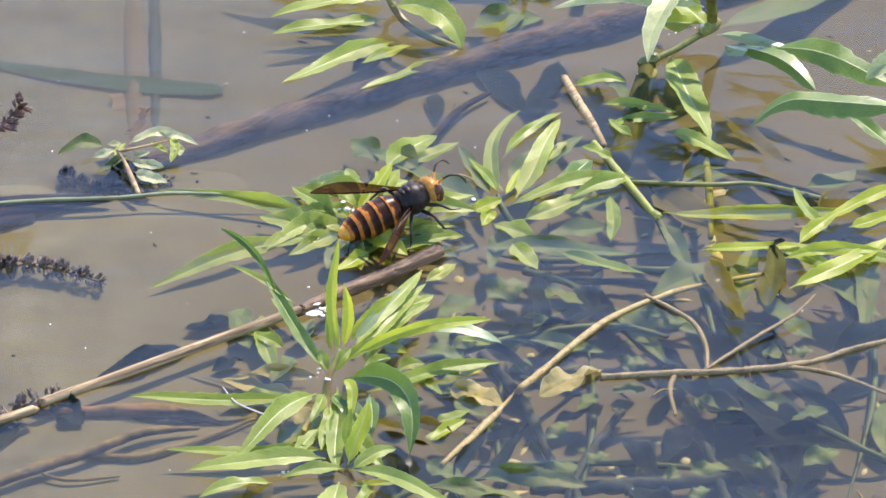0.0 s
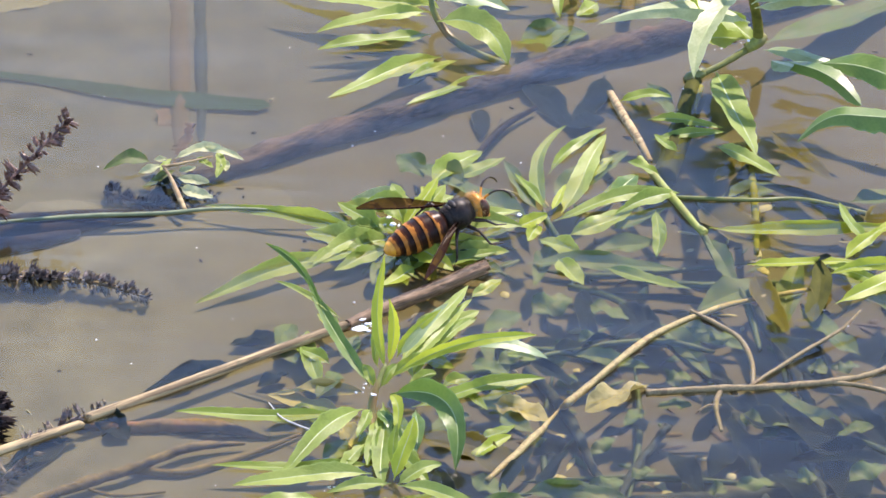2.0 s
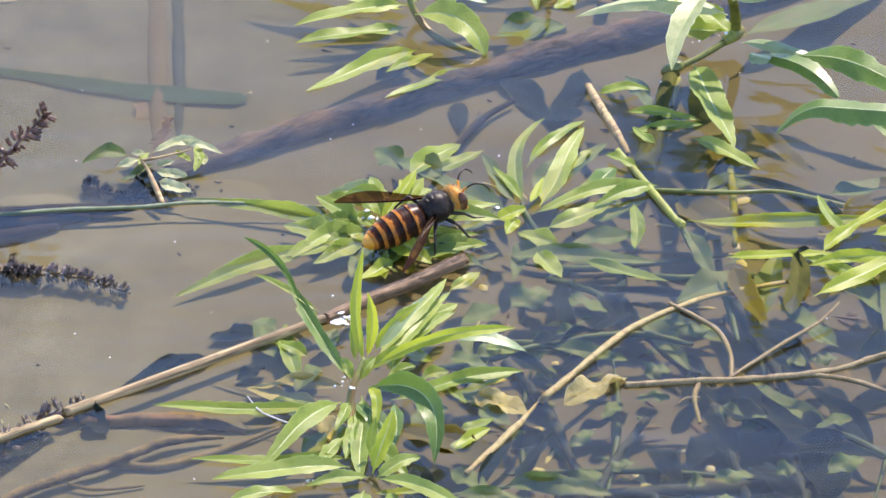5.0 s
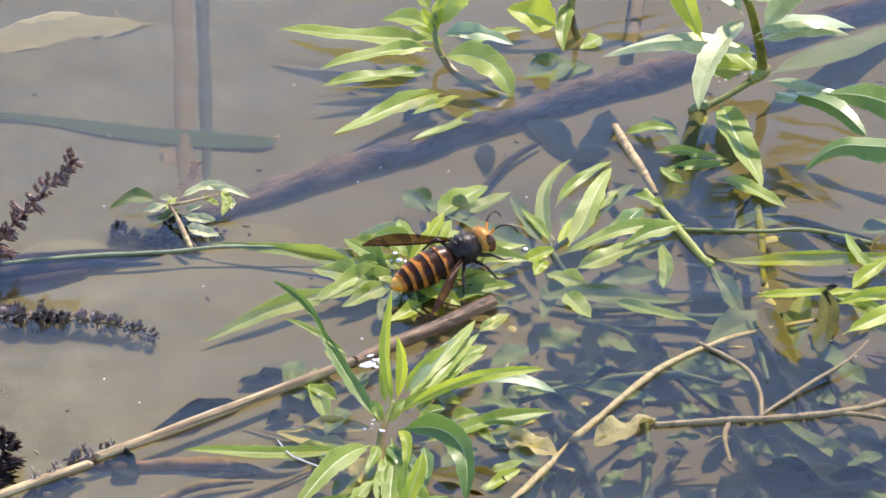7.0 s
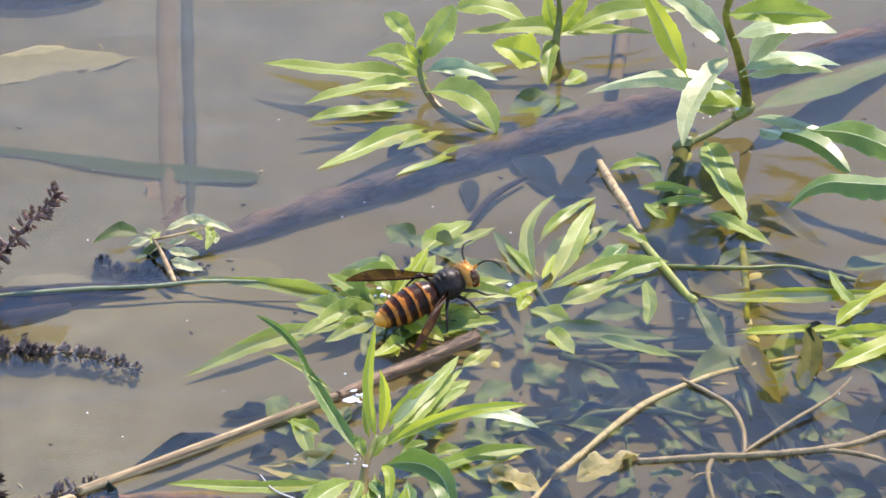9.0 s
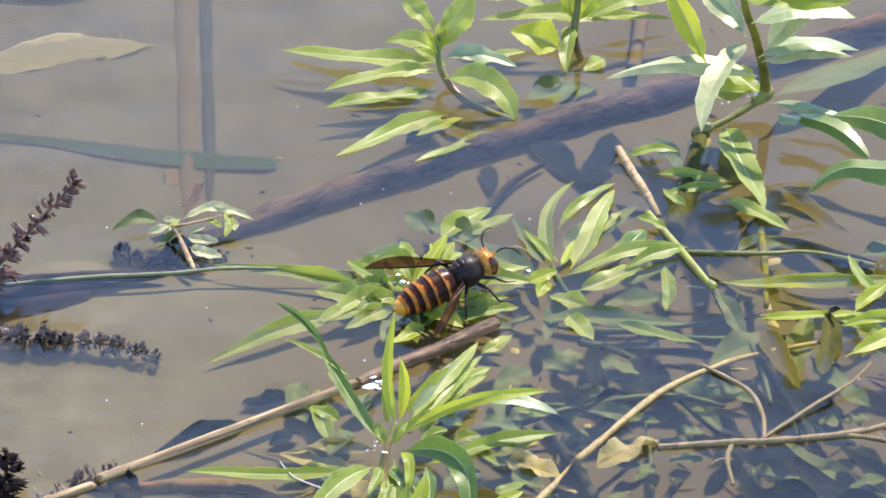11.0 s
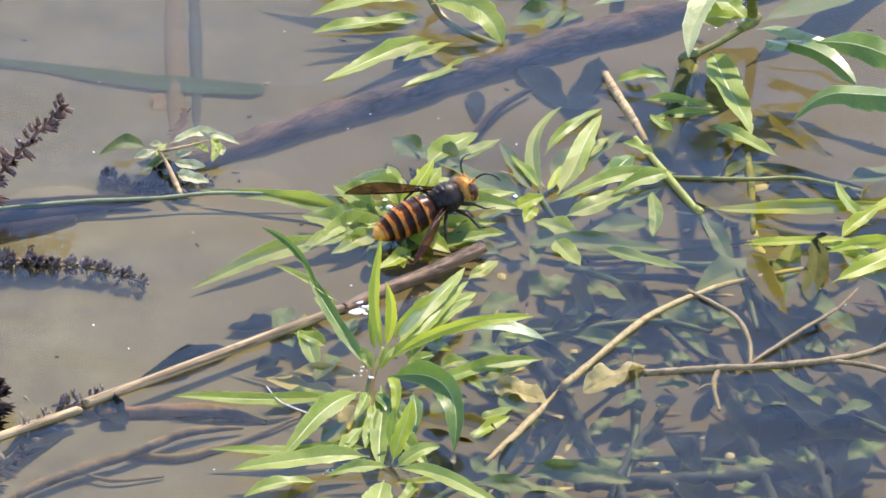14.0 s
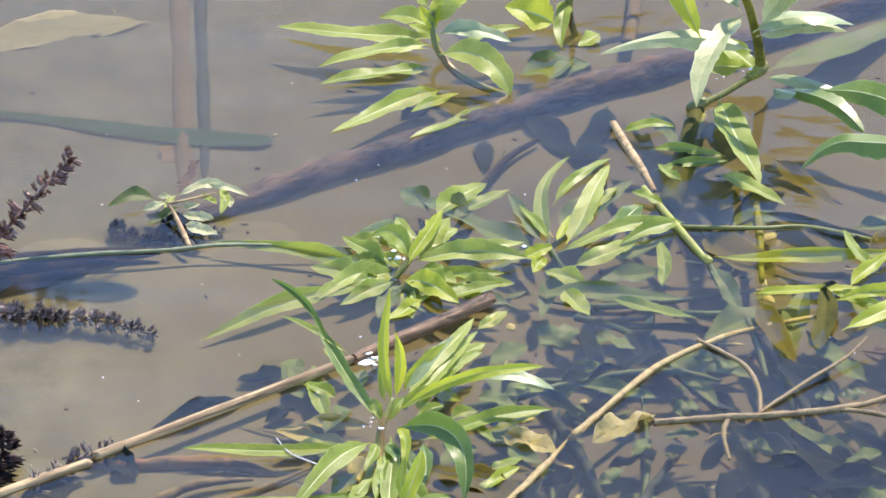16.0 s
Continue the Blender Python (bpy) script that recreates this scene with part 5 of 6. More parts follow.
leaf(plant, (5.85, 8.90, 0.00), (8.53, 9.34, 0.08), 0.48, 25, mat=LEAF)
leaf(plant, (8.14, 8.41, -0.05), (10.54, 6.29, -0.05), 0.74, 15, bow=(0.00, 0, 0.14), mat=PALE)
leaf(plant, (4.74, 11.64, 0.00), (6.65, 11.86, 0.02), 0.58, 25, bow=(0.00, 0, 0.23), mat=LEAF)
leaf(plant, (13.41, 2.09, 0.05), (16.74, 4.25, 0.30), 0.66, 25, mat=YOUNG)
leaf(plant, (12.54, 0.41, 0.00), (14.02, 2.26, 0.30), 0.62, 25, mat=YOUNG)
leaf(plant, (8.06, 5.04, -0.40), (10.54, 6.25, -0.40), 0.88, 10, mat=SUNK)
leaf(plant, (14.13, -0.23, -0.55), (14.55, -4.09, -0.99), 1.02, 5, mat=DARK)
leaf(plant, (13.91, -0.14, 0.10), (16.27, -0.92, 0.10), 0.67, 25, mat=LEAF)
leaf(plant, (10.96, 0.91, -0.30), (10.23, -3.20, -0.84), 0.94, 5, mat=SUNK)
leaf(plant, (9.33, -0.35, -0.15), (10.39, -4.15, -0.40), 1.05, 8, mat=OCHRE, wave=0.3)
leaf(plant, (11.45, -0.86, -0.20), (12.47, -2.70, -0.30), 1.30, 8, mat=OCHRE, blunt=0.6)
leaf(plant, (12.34, 0.36, -0.20), (15.37, -3.44, -0.69), 1.11, 10, mat=SUNK)
leaf(plant, (15.26, 0.52, -0.30), (14.52, -4.57, -0.69), 0.93, 5, mat=SUNK)
leaf(plant, (9.71, -0.48, -0.40), (7.28, -2.16, -0.55), 1.23, 10, mat=SUNK)
leaf(plant, (12.93, -4.95, -0.69), (10.86, -2.16, -0.55), 1.12, 10, mat=SUNK)
leaf(plant, (12.93, 4.87, -0.30), (16.67, 6.25, -0.40), 1.20, 10, mat=SUNK)
leaf(plant, (11.11, 5.10, -0.20), (13.64, 2.57, -0.35), 1.18, 10, mat=DARK)
leaf(plant, (14.55, 4.70, -0.20), (12.79, 1.39, -0.35), 1.02, 10, mat=OCHRE)
leaf(plant, (16.11, -4.08, -0.30), (13.23, -6.79, -0.47), 1.32, 10, mat=DARK)
leaf(plant, (9.80, -4.00, -0.35), (12.03, -7.53, -0.47), 1.23, 10, mat=DARK)
leaf(plant, (16.56, 4.30, -0.20), (14.62, 6.08, -0.30), 1.14, 10, mat=OCHRE)
leaf(plant, (10.58, 7.61, -0.25), (8.26, 5.04, -0.40), 1.04, 10, mat=DARK)
leaf(plant, (11.89, -0.72, 0.10), (15.70, -0.31, 0.20), 0.59, 30, bow=(0.00, 0, 0.14), mat=YOUNG)
leaf(plant, (13.38, 1.42, 0.10), (12.48, 4.02, 0.20), 0.51, 30, mat=LEAF)
leaf(plant, (14.39, 1.42, 0.10), (16.43, 2.26, 0.30), 0.68, 30, mat=YOUNG)
leaf(plant, (9.51, 5.90, -0.20), (14.11, 3.90, -0.20), 0.55, 15, mat=DARK)


# ---- drowned weeds ----
def drowned_weed(at, heading, length, count, seed):
    rnd = random.Random(seed)
    base = Vector(at)
    base.z = max(base.z, bed_height(base.x / 100, base.y / 100) * 100 + 0.2)
    plant = thing("drowned_weed", at, "dark drowned leafy weed lying under the water", "water weed", "drowned weeds")
    way = Vector((math.cos(radians(heading)), math.sin(radians(heading)), 0))
    pts = [base + way * length * f + Vector((rnd.uniform(-0.4, 0.4), rnd.uniform(-0.4, 0.4), 0.5 * math.sin(f * 3) + rnd.uniform(-0.1, 0.1))) for f in (0, 0.35, 0.7, 1)]
    limb("stem", plant, pts, [0.14, 0.12, 0.1, 0.05], SUNK_STEM, sides=8, steps=14, rough=0.1, seed=seed)
    for k in range(count):
        f = (k + 0.6) / count
        c = curve_at(pts, f)
        a = radians(heading) + (1 if k % 2 else -1) * rnd.uniform(0.5, 1.3) * (1 - 0.5 * f)
        ln = rnd.uniform(2.4, 4.8)
        tip = c + Vector((math.cos(a) * ln, math.sin(a) * ln, rnd.uniform(-0.5, 0.35)))
        tip.z = min(max(tip.z, bed_height(tip.x / 100, tip.y / 100) * 100 + 0.15), -0.15)
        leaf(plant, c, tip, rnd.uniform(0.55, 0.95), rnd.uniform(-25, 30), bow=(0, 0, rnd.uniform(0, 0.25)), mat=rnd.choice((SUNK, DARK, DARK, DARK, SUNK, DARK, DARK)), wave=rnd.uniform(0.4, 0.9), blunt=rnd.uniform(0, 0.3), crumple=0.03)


for x, y, a in ((-2.2, -16.5, 30), (-1.0, -6.0, 10), (3.0, 0.5, -40), (15.5, -12.0, 150)):
    drowned_weed((x, y, -1.4), a, 4.5, 6, int(700 + x * 10))

# The first tube is a painted shadow line that meets the log's shadow.
wood("drowned_reed_or_shadow", [(-1.23, 7.26, -0.70), (-0.41, 8.88, -0.60), (0.53, 10.85, -0.60), (1.68, 12.18, -0.60)], [0.10, 0.13, 0.13, 0.09], BLACKWOOD, "narrow shadow running from a sunken log, built as a dark stem", "plant stem", rough=0.1, seed=80, sides=12)
wood("drowned_reed_or_shadow", [(1.08, -11.95, -1.5), (5.72, -11.67, -1.5), (10.52, -12.31, -1.5)], [0.04, 0.13, 0.03], SUNK_STEM, "thick dark drowned stem under sunken leaves", "plant stem", rough=0.1, seed=81, sides=12)
wood("drowned_reed_or_shadow", [(0.12, -2.97, -1.5), (3.49, -3.37, -1.5), (7.91, -1.40, -1.5)], [0.04, 0.13, 0.03], SUNK_STEM, "thick dark drowned stem under sunken leaves", "plant stem", rough=0.1, seed=82, sides=12)
wood("drowned_reed_or_shadow", [(1.74, 2.08, -1.5), (4.36, 1.69, -1.5), (9.64, 2.67, -1.5)], [0.04, 0.13, 0.03], SUNK_STEM, "thick dark drowned stem under sunken leaves", "plant stem", rough=0.1, seed=83, sides=12)
wood("drowned_reed_or_shadow", [(5.07, -4.43, -1.5), (5.19, -8.86, -1.5), (4.51, -14.92, -1.5)], [0.04, 0.13, 0.03], SUNK_STEM, "thick dark drowned stem under sunken leaves", "plant stem", rough=0.1, seed=84, sides=12)
wood("drowned_reed_or_shadow", [(15.11, -1.40, -1.5), (14.91, -7.40, -1.5), (13.72, -13.87, -1.5)], [0.04, 0.13, 0.03], SUNK_STEM, "thick dark drowned stem under sunken leaves", "plant stem", rough=0.1, seed=85, sides=12)
wood("drowned_reed_or_shadow", [(9.41, 1.69, -1.5), (10.24, -3.68, -1.5), (10.59, -10.31, -1.5)], [0.04, 0.13, 0.03], SUNK_STEM, "thick dark drowned stem under sunken leaves", "plant stem", rough=0.1, seed=86, sides=12)
wood("drowned_reed_or_shadow", [(2.30, -4.43, -1.5), (1.87, -8.86, -1.5), (2.03, -14.57, -1.5)], [0.04, 0.13, 0.03], SUNK_STEM, "thick dark drowned stem under sunken leaves", "plant stem", rough=0.1, seed=87, sides=12)

# Dark limbs give drowned branches together with painted shadow between the weeds.
wood("drowned_branch", [(8.53, -7.83, -1.35), (9.11, -11.45, -1.35), (9.92, -16.03, -1.35)], [0.15, 0.19, 0.13], DROWNED, "dark limb crossing the sunken weeds, part branch and part shadow", "branch", rough=0.7, seed=120, sides=10)
wood("drowned_branch", [(10.81, -9.63, -1.35), (11.35, -13.21, -1.35), (11.89, -16.71, -1.35)], [0.17, 0.22, 0.15], DROWNED, "dark limb crossing the sunken weeds, part branch and part shadow", "branch", rough=0.7, seed=121, sides=10)
wood("drowned_branch", [(4.45, -13.26, -1.35), (4.62, -15.02, -1.35), (4.69, -16.93, -1.35)], [0.14, 0.17, 0.12], DROWNED, "dark limb crossing the sunken weeds, part branch and part shadow", "branch", rough=0.7, seed=122, sides=10)
wood("drowned_branch", [(6.18, -13.25, -1.35), (7.00, -15.01, -1.35), (8.10, -16.73, -1.35)], [0.17, 0.22, 0.15], DROWNED, "dark limb crossing the sunken weeds, part branch and part shadow", "branch", rough=0.7, seed=123, sides=10)
wood("drowned_branch", [(3.01, -13.63, -1.35), (7.42, -13.24, -1.35), (12.63, -12.42, -1.35)], [0.19, 0.24, 0.17], DROWNED, "dark limb crossing the sunken weeds, part branch and part shadow", "branch", rough=0.7, seed=124, sides=10)
wood("drowned_branch", [(1.31, -4.91, -1.35), (2.67, -7.87, -1.35), (3.79, -12.20, -1.35)], [0.15, 0.19, 0.13], DROWNED, "dark limb crossing the sunken weeds, part branch and part shadow", "branch", rough=0.7, seed=125, sides=10)
wood("drowned_branch", [(6.17, -8.58, -1.35), (4.96, -11.48, -1.35), (4.15, -14.33, -1.35)], [0.13, 0.16, 0.11], DROWNED, "dark limb crossing the sunken weeds, part branch and part shadow", "branch", rough=0.7, seed=126, sides=10)
wood("drowned_branch", [(9.32, -0.68, -1.35), (10.58, -4.84, -1.35), (11.26, -7.81, -1.35)], [0.16, 0.20, 0.14], DROWNED, "dark limb crossing the sunken weeds, part branch and part shadow", "branch", rough=0.7, seed=127, sides=10)
wood("drowned_branch", [(5.32, -0.70, -1.35), (6.85, -4.12, -1.35), (8.57, -6.35, -1.35)], [0.14, 0.17, 0.12], DROWNED, "dark limb crossing the sunken weeds, part branch and part shadow", "branch", rough=0.7, seed=128, sides=10)
wood("drowned_branch", [(1.86, -14.34, -1.35), (4.13, -16.07, -1.35), (6.40, -16.57, -1.35)], [0.16, 0.20, 0.14], DROWNED, "dark limb crossing the sunken weeds, part branch and part shadow", "branch", rough=0.7, seed=129, sides=10)

for pts, r in (([(5.52, -0.23, -0.55), (7.91, -0.66, -0.47), (10.92, -0.23, -0.55)], 0.13), ([(2.87, -5.18, -0.55), (4.26, -4.63, -0.47), (6.24, -4.36, -0.55), (7.81, -4.79, -0.69)], 0.13), ([(7.97, 1.47, -0.40), (8.99, -1.39, -0.55), (9.44, -4.33, -0.84)], 0.15)):
    wood("drowned_runner", pts, [r * 0.7] + [r] * (len(pts) - 2) + [r * 0.6], SUNK_STEM, "green drowned runner just below the surface", "plant stem", rough=0.35, seed=int(pts[0][0] * 7), sides=10)

# single drowned leaves
def sunk_leaf(base, tip, width, mat, label):
    t = thing("drowned_leaf", base, label, "leaf", "drowned leaves")
    leaf(t, base, tip, width, 12, bow=(0, 0, 0.08), mat=mat, name="blade", wave=0.8, fold=10, crumple=0.03)


for base, tip, width in (
    ((3.50, -11.55, -0.67), (4.28, -10.62, -0.53), 0.59),
    ((4.62, -9.93, -0.50), (5.34, -8.86, -0.58), 0.62),
    ((5.76, -8.85, -0.40), (6.97, -8.70, -0.45), 0.74),
    ((8.64, -8.97, -0.59), (9.46, -10.01, -0.58), 0.70),
    ((9.38, -10.34, -0.68), (10.29, -9.57, -0.58), 0.58),
    ((8.32, -13.52, -0.67), (9.75, -13.08, -0.76), 0.63),
    ((7.44, -13.76, -0.61), (8.03, -14.17, -0.48), 0.66),
    ((8.21, -16.47, -0.71), (9.56, -15.75, -0.75), 0.85),
    ((10.44, -13.06, -0.73), (11.14, -12.86, -0.67), 0.66),
    ((4.07, -16.65, -0.52), (4.76, -16.35, -0.53), 0.76),
    ((3.38, -14.33, -0.58), (4.54, -13.33, -0.51), 0.82),
    ((8.27, -15.33, -0.55), (9.02, -14.66, -0.61), 0.57),
    ((11.87, -10.60, -0.42), (13.19, -10.05, -0.40), 0.61),
    ((12.18, -13.50, -0.42), (13.46, -12.60, -0.37), 0.77),
    ((6.55, -3.42, -0.44), (7.63, -3.74, -0.47), 0.66),
    ((7.61, -4.54, -0.44), (8.81, -3.98, -0.51), 0.78),
    ((6.10, -6.73, -0.72), (7.08, -6.54, -0.64), 0.76),
    ((11.11, -6.06, -0.42), (11.66, -6.79, -0.31), 0.70),
    ((3.08, -4.19, -0.68), (4.08, -3.78, -0.74), 0.71),
    ((2.37, -7.35, -0.57), (3.06, -6.66, -0.65), 0.82),
    ((4.83, -13.13, -0.57), (5.69, -12.71, -0.50), 0.62),
    ((1.89, -5.72, -0.66), (2.88, -5.11, -0.76), 0.65),
    ((12.09, -6.04, -0.66), (12.89, -5.67, -0.65), 0.66),
    ((5.07, -15.77, -0.46), (6.38, -16.47, -0.34), 0.60),
    ((1.29, -10.94, -0.61), (1.97, -10.48, -0.67), 0.75),
    ((-0.08, -4.49, -0.50), (0.52, -7.31, -0.60), 0.90),
    ((1.50, -2.59, -0.50), (2.91, -1.27, -0.60), 1.10),
    ((3.50, -2.01, -0.50), (4.88, -2.79, -0.60), 0.90),
    ((0.32, -9.09, -0.41), (0.81, -9.56, -0.46), 0.78),
):
    sunk_leaf(base, tip, width, SUNK, "small green leaf drifting just under the water")
# Dark leaf shapes serve as rotting leaves and as painted leaf shadows.
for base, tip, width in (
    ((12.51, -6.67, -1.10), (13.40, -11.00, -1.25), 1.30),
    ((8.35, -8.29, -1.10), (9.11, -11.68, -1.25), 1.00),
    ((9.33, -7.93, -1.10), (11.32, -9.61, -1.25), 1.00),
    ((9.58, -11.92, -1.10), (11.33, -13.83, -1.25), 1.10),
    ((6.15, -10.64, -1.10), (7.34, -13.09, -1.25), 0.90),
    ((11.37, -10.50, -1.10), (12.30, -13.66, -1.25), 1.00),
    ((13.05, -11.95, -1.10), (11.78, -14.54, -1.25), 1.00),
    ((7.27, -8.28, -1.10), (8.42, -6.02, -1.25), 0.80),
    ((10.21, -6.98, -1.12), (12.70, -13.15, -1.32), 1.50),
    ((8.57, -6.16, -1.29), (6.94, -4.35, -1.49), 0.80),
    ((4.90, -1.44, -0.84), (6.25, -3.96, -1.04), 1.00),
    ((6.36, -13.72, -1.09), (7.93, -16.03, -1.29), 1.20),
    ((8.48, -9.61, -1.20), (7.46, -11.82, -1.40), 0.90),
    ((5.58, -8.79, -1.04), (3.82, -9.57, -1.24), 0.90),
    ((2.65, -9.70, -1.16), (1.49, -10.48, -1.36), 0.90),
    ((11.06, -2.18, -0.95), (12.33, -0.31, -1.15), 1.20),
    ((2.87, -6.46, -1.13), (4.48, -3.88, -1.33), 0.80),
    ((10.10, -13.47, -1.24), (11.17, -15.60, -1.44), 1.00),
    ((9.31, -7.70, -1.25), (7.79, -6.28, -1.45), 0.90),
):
    sunk_leaf(base, tip, width, DARK, "dark leaf shape in the water, part rotting leaf and part shadow")

# wilted clump by the log's end
plant = thing("wilted_sprig", (-10.97, 3.68, 0.00), "pale wilted sprig of crumpled leaves at the water surface", "plant", "half-drowned waterside plants")
limb("stem", plant, [(-10.94, 3.73, -0.10), (-11.20, 4.43, 0.15), (-11.50, 5.29, 0.35), (-11.81, 5.93, 0.50)], [0.11, 0.10, 0.07, 0.05], STRAW)
limb("side_stem", plant, [(-11.76, 5.85, 0.50), (-10.95, 5.99, 0.60), (-10.03, 6.46, 0.60)], [0.06, 0.05, 0.03], STRAW)
leaf(plant, (-11.40, 6.46, 0.50), (-9.57, 6.92, 0.55), 0.45, 30, mat=WILTED, wave=0.6, crumple=0.06, fold=26, blunt=0.25, bow=(0, 0, 0.25), curl=-0.2)
leaf(plant, (-10.63, 6.76, 0.60), (-8.89, 6.61, 0.35), 0.29, 36, mat=WILTED, wave=0.6, crumple=0.06, fold=26, blunt=0.25, bow=(0, 0, 0.25))
leaf(plant, (-9.81, 6.84, 0.55), (-9.87, 5.58, 0.20), 0.45, 40, mat=PALE, wave=0.6, crumple=0.06, fold=26, blunt=0.25, bow=(0.1, 0, 0.1))
leaf(plant, (-9.56, 6.36, 0.50), (-9.55, 5.89, 0.30), 0.32, 40, mat=WILTED, wave=0.6, crumple=0.06, fold=26, blunt=0.25)
leaf(plant, (-11.24, 5.42, 0.30), (-10.10, 5.18, 0.25), 0.43, 44, mat=WILTED, wave=0.6, crumple=0.06, fold=26, blunt=0.25)
leaf(plant, (-11.14, 4.87, 0.20), (-9.95, 4.31, 0.10), 0.48, 44, mat=WILTED, wave=0.6, crumple=0.06, fold=26, blunt=0.25)
leaf(plant, (-11.25, 5.82, 0.35), (-10.61, 5.97, 0.40), 0.25, 44, mat=WILTED, wave=0.6, crumple=0.06, fold=26, blunt=0.25)
leaf(plant, (-11.84, 6.14, 0.40), (-12.68, 5.76, 0.30), 0.29, 40, mat=WILTED, wave=0.6, crumple=0.06, fold=26, blunt=0.25)
leaf(plant, (-11.53, 6.63, 0.40), (-11.91, 5.83, 0.35), 0.25, 30, mat=PALE, wave=0.6, crumple=0.06, fold=26, blunt=0.25)
leaf(plant, (-11.65, 6.55, 0.40), (-12.16, 6.55, 0.40), 0.22, 30, mat=WILTED, wave=0.6, crumple=0.06, fold=26, blunt=0.25)
leaf(plant, (-10.63, 6.62, 0.45), (-10.00, 6.05, 0.35), 0.32, 10, mat=LEAF, wave=0.6, crumple=0.06, fold=26, blunt=0.25)
leaf(plant, (-11.40, 6.25, 0.10), (-12.53, 5.39, -0.10), 0.36, 20, mat=SUNK, wave=0.6, crumple=0.06, fold=26, blunt=0.25)
leaf(plant, (-12.32, 6.86, 0.10), (-14.01, 6.45, 0.02), 0.6, 20, bow=(0, 0, 0.3), mat=SUNK)


# ---- bits of debris on the bed ----
def debris(count, seed):
    rnd = random.Random(seed)
    bm = bmesh.new()
    for k in range(count):
        x, y = (rnd.uniform(-18, 18), rnd.uniform(-20, 24)) if k < 70 else (rnd.uniform(0, 19), rnd.uniform(-20, 8))
        z = bed_height(x / 100, y / 100) * 100 + 0.03
        a, ln, w = rnd.uniform(0, 6.3), rnd.uniform(0.05, 0.3 if k < 70 else 0.7), rnd.uniform(0.02, 0.07 if k < 70 else 0.22)
        d, q = Vector((math.cos(a), math.sin(a), 0)) * ln, Vector((-math.sin(a), math.cos(a), 0)) * w
        c = Vector((x, y, z))
        ring = [c - d, c - d * 0.3 + q, c + d * 0.6 + q * 0.7, c + d, c + d * 0.2 - q, c - d * 0.7 - q * 0.6]
        low = [bm.verts.new(cm(p)) for p in ring]
        top = [bm.verts.new(cm(c + (p - c) * 0.7 + Vector((0, 0, rnd.uniform(0.03, 0.08))))) for p in ring]
        m = rnd.choice((0, 0, 1, 2) if k < 70 else (0, 0, 1, 2, 3, 3, 4))
        bm.faces.new(top).material_index = m
        for i in range(6):
            bm.faces.new((low[i], low[(i + 1) % 6], top[(i + 1) % 6], top[i])).material_index = m
    ob = link_mesh("bed_debris", bm, [LOG, REED, BLEACHED, SUNK, YELLOW])
    tagged(ob, "small brown plant scraps scattered on the pond bed", "debris", kind="stuff")


debris(420, 61)

# ---- beads of water, floating specks and painted glints ----
# The white base colour paints sun glints as well as bubbles and specks.
BEAD = surface("white_bead_or_glint", (0.75, 0.78, 0.80), (0.9, 0.92, 0.94), 2000, 0.06, 0.1, 0.00005, spec=1.0)


def bead(at, size):
    bm = bmesh.new()
    bmesh.ops.create_uvsphere(bm, u_segments=10, v_segments=8, radius=size * 0.01, matrix=Matrix.Diagonal((1, 1, 0.75, 1)))
    for v in bm.verts:
        v.co += v.co * 0.12 * noise.noise(v.co * 900 + Vector(at))
    ob = link_mesh("air_bubble", bm, BEAD)
    ob.location = cm(at)
    tagged(ob, "tiny white bead at the water surface, for bubbles and sun glints", "bubble", "bubbles and droplets")


for spot, size in (
    ((-14.21, 11.78, 0.02), 0.05),
    ((-4.30, -4.35, 0.12), 0.16),
    ((-4.49, -4.47, 0.10), 0.12),
    ((-3.67, -3.55, 0.30), 0.09),
    ((-4.21, 9.32, 0.02), 0.06),
    ((-5.01, 8.25, 0.02), 0.06),
    ((-10.41, 0.96, 0.02), 0.05),
    ((-7.48, 15.51, 0.02), 0.05),
    ((-4.58, -8.69, 0.02), 0.09),
    ((-4.32, -8.40, 0.02), 0.10),
    ((-4.11, -9.42, 0.02), 0.08),
    ((-3.48, 3.45, 0.02), 0.10),
    ((-3.73, 3.73, 0.02), 0.08),
    ((-3.21, 3.05, 0.02), 0.12),
    ((-3.35, 2.66, 0.02), 0.07),
    ((1.50, 3.33, 0.02), 0.09),
    ((1.33, 3.05, 0.02), 0.06),
    ((1.11, 7.07, 0.02), 0.07),
    ((-5.40, -14.72, 0.02), 0.10),
    ((-2.96, -11.95, 0.02), 0.09),
    ((-3.12, -11.67, 0.02), 0.07),
    ((-14.19, 6.66, 0.02), 0.06),
    ((-13.68, -5.28, 0.02), 0.07),
    ((8.58, 15.60, 0.02), 0.09),
    ((12.51, -4.15, 0.02), 0.08),
    ((8.33, 15.51, 0.02), 0.05),
    ((6.37, -15.64, 0.02), 0.05),
    ((-9.21, -14.62, 0.02), 0.05),
    ((3.30, 7.07, 0.02), 0.05),
    ((2.46, 5.05, 0.02), 0.06),
    ((11.70, -3.09, 0.02), 0.05),
    ((-3.07, 20.08, 0.02), 0.11),
    ((-3.50, 20.39, 0.02), 0.10),
    ((-2.53, 19.42, 0.02), 0.09),
    ((-1.68, 19.42, 0.02), 0.08),
    ((7.10, 12.53, 0.02), 0.07),
    ((9.49, 15.85, 0.02), 0.10),
    ((-8.97, -3.85, 0.02), 0.04),
    ((-1.73, 8.99, 0.02), 0.05),
    ((-12.39, -6.85, 0.02), 0.05),
):
    bead(spot, size * 0.5)
    if size > 0.095:
        for k in range(4):
            bead((spot[0] + random.uniform(-0.3, 0.3), spot[1] + random.uniform(-0.35, 0.35), spot[2]), size * random.uniform(0.15, 0.4))


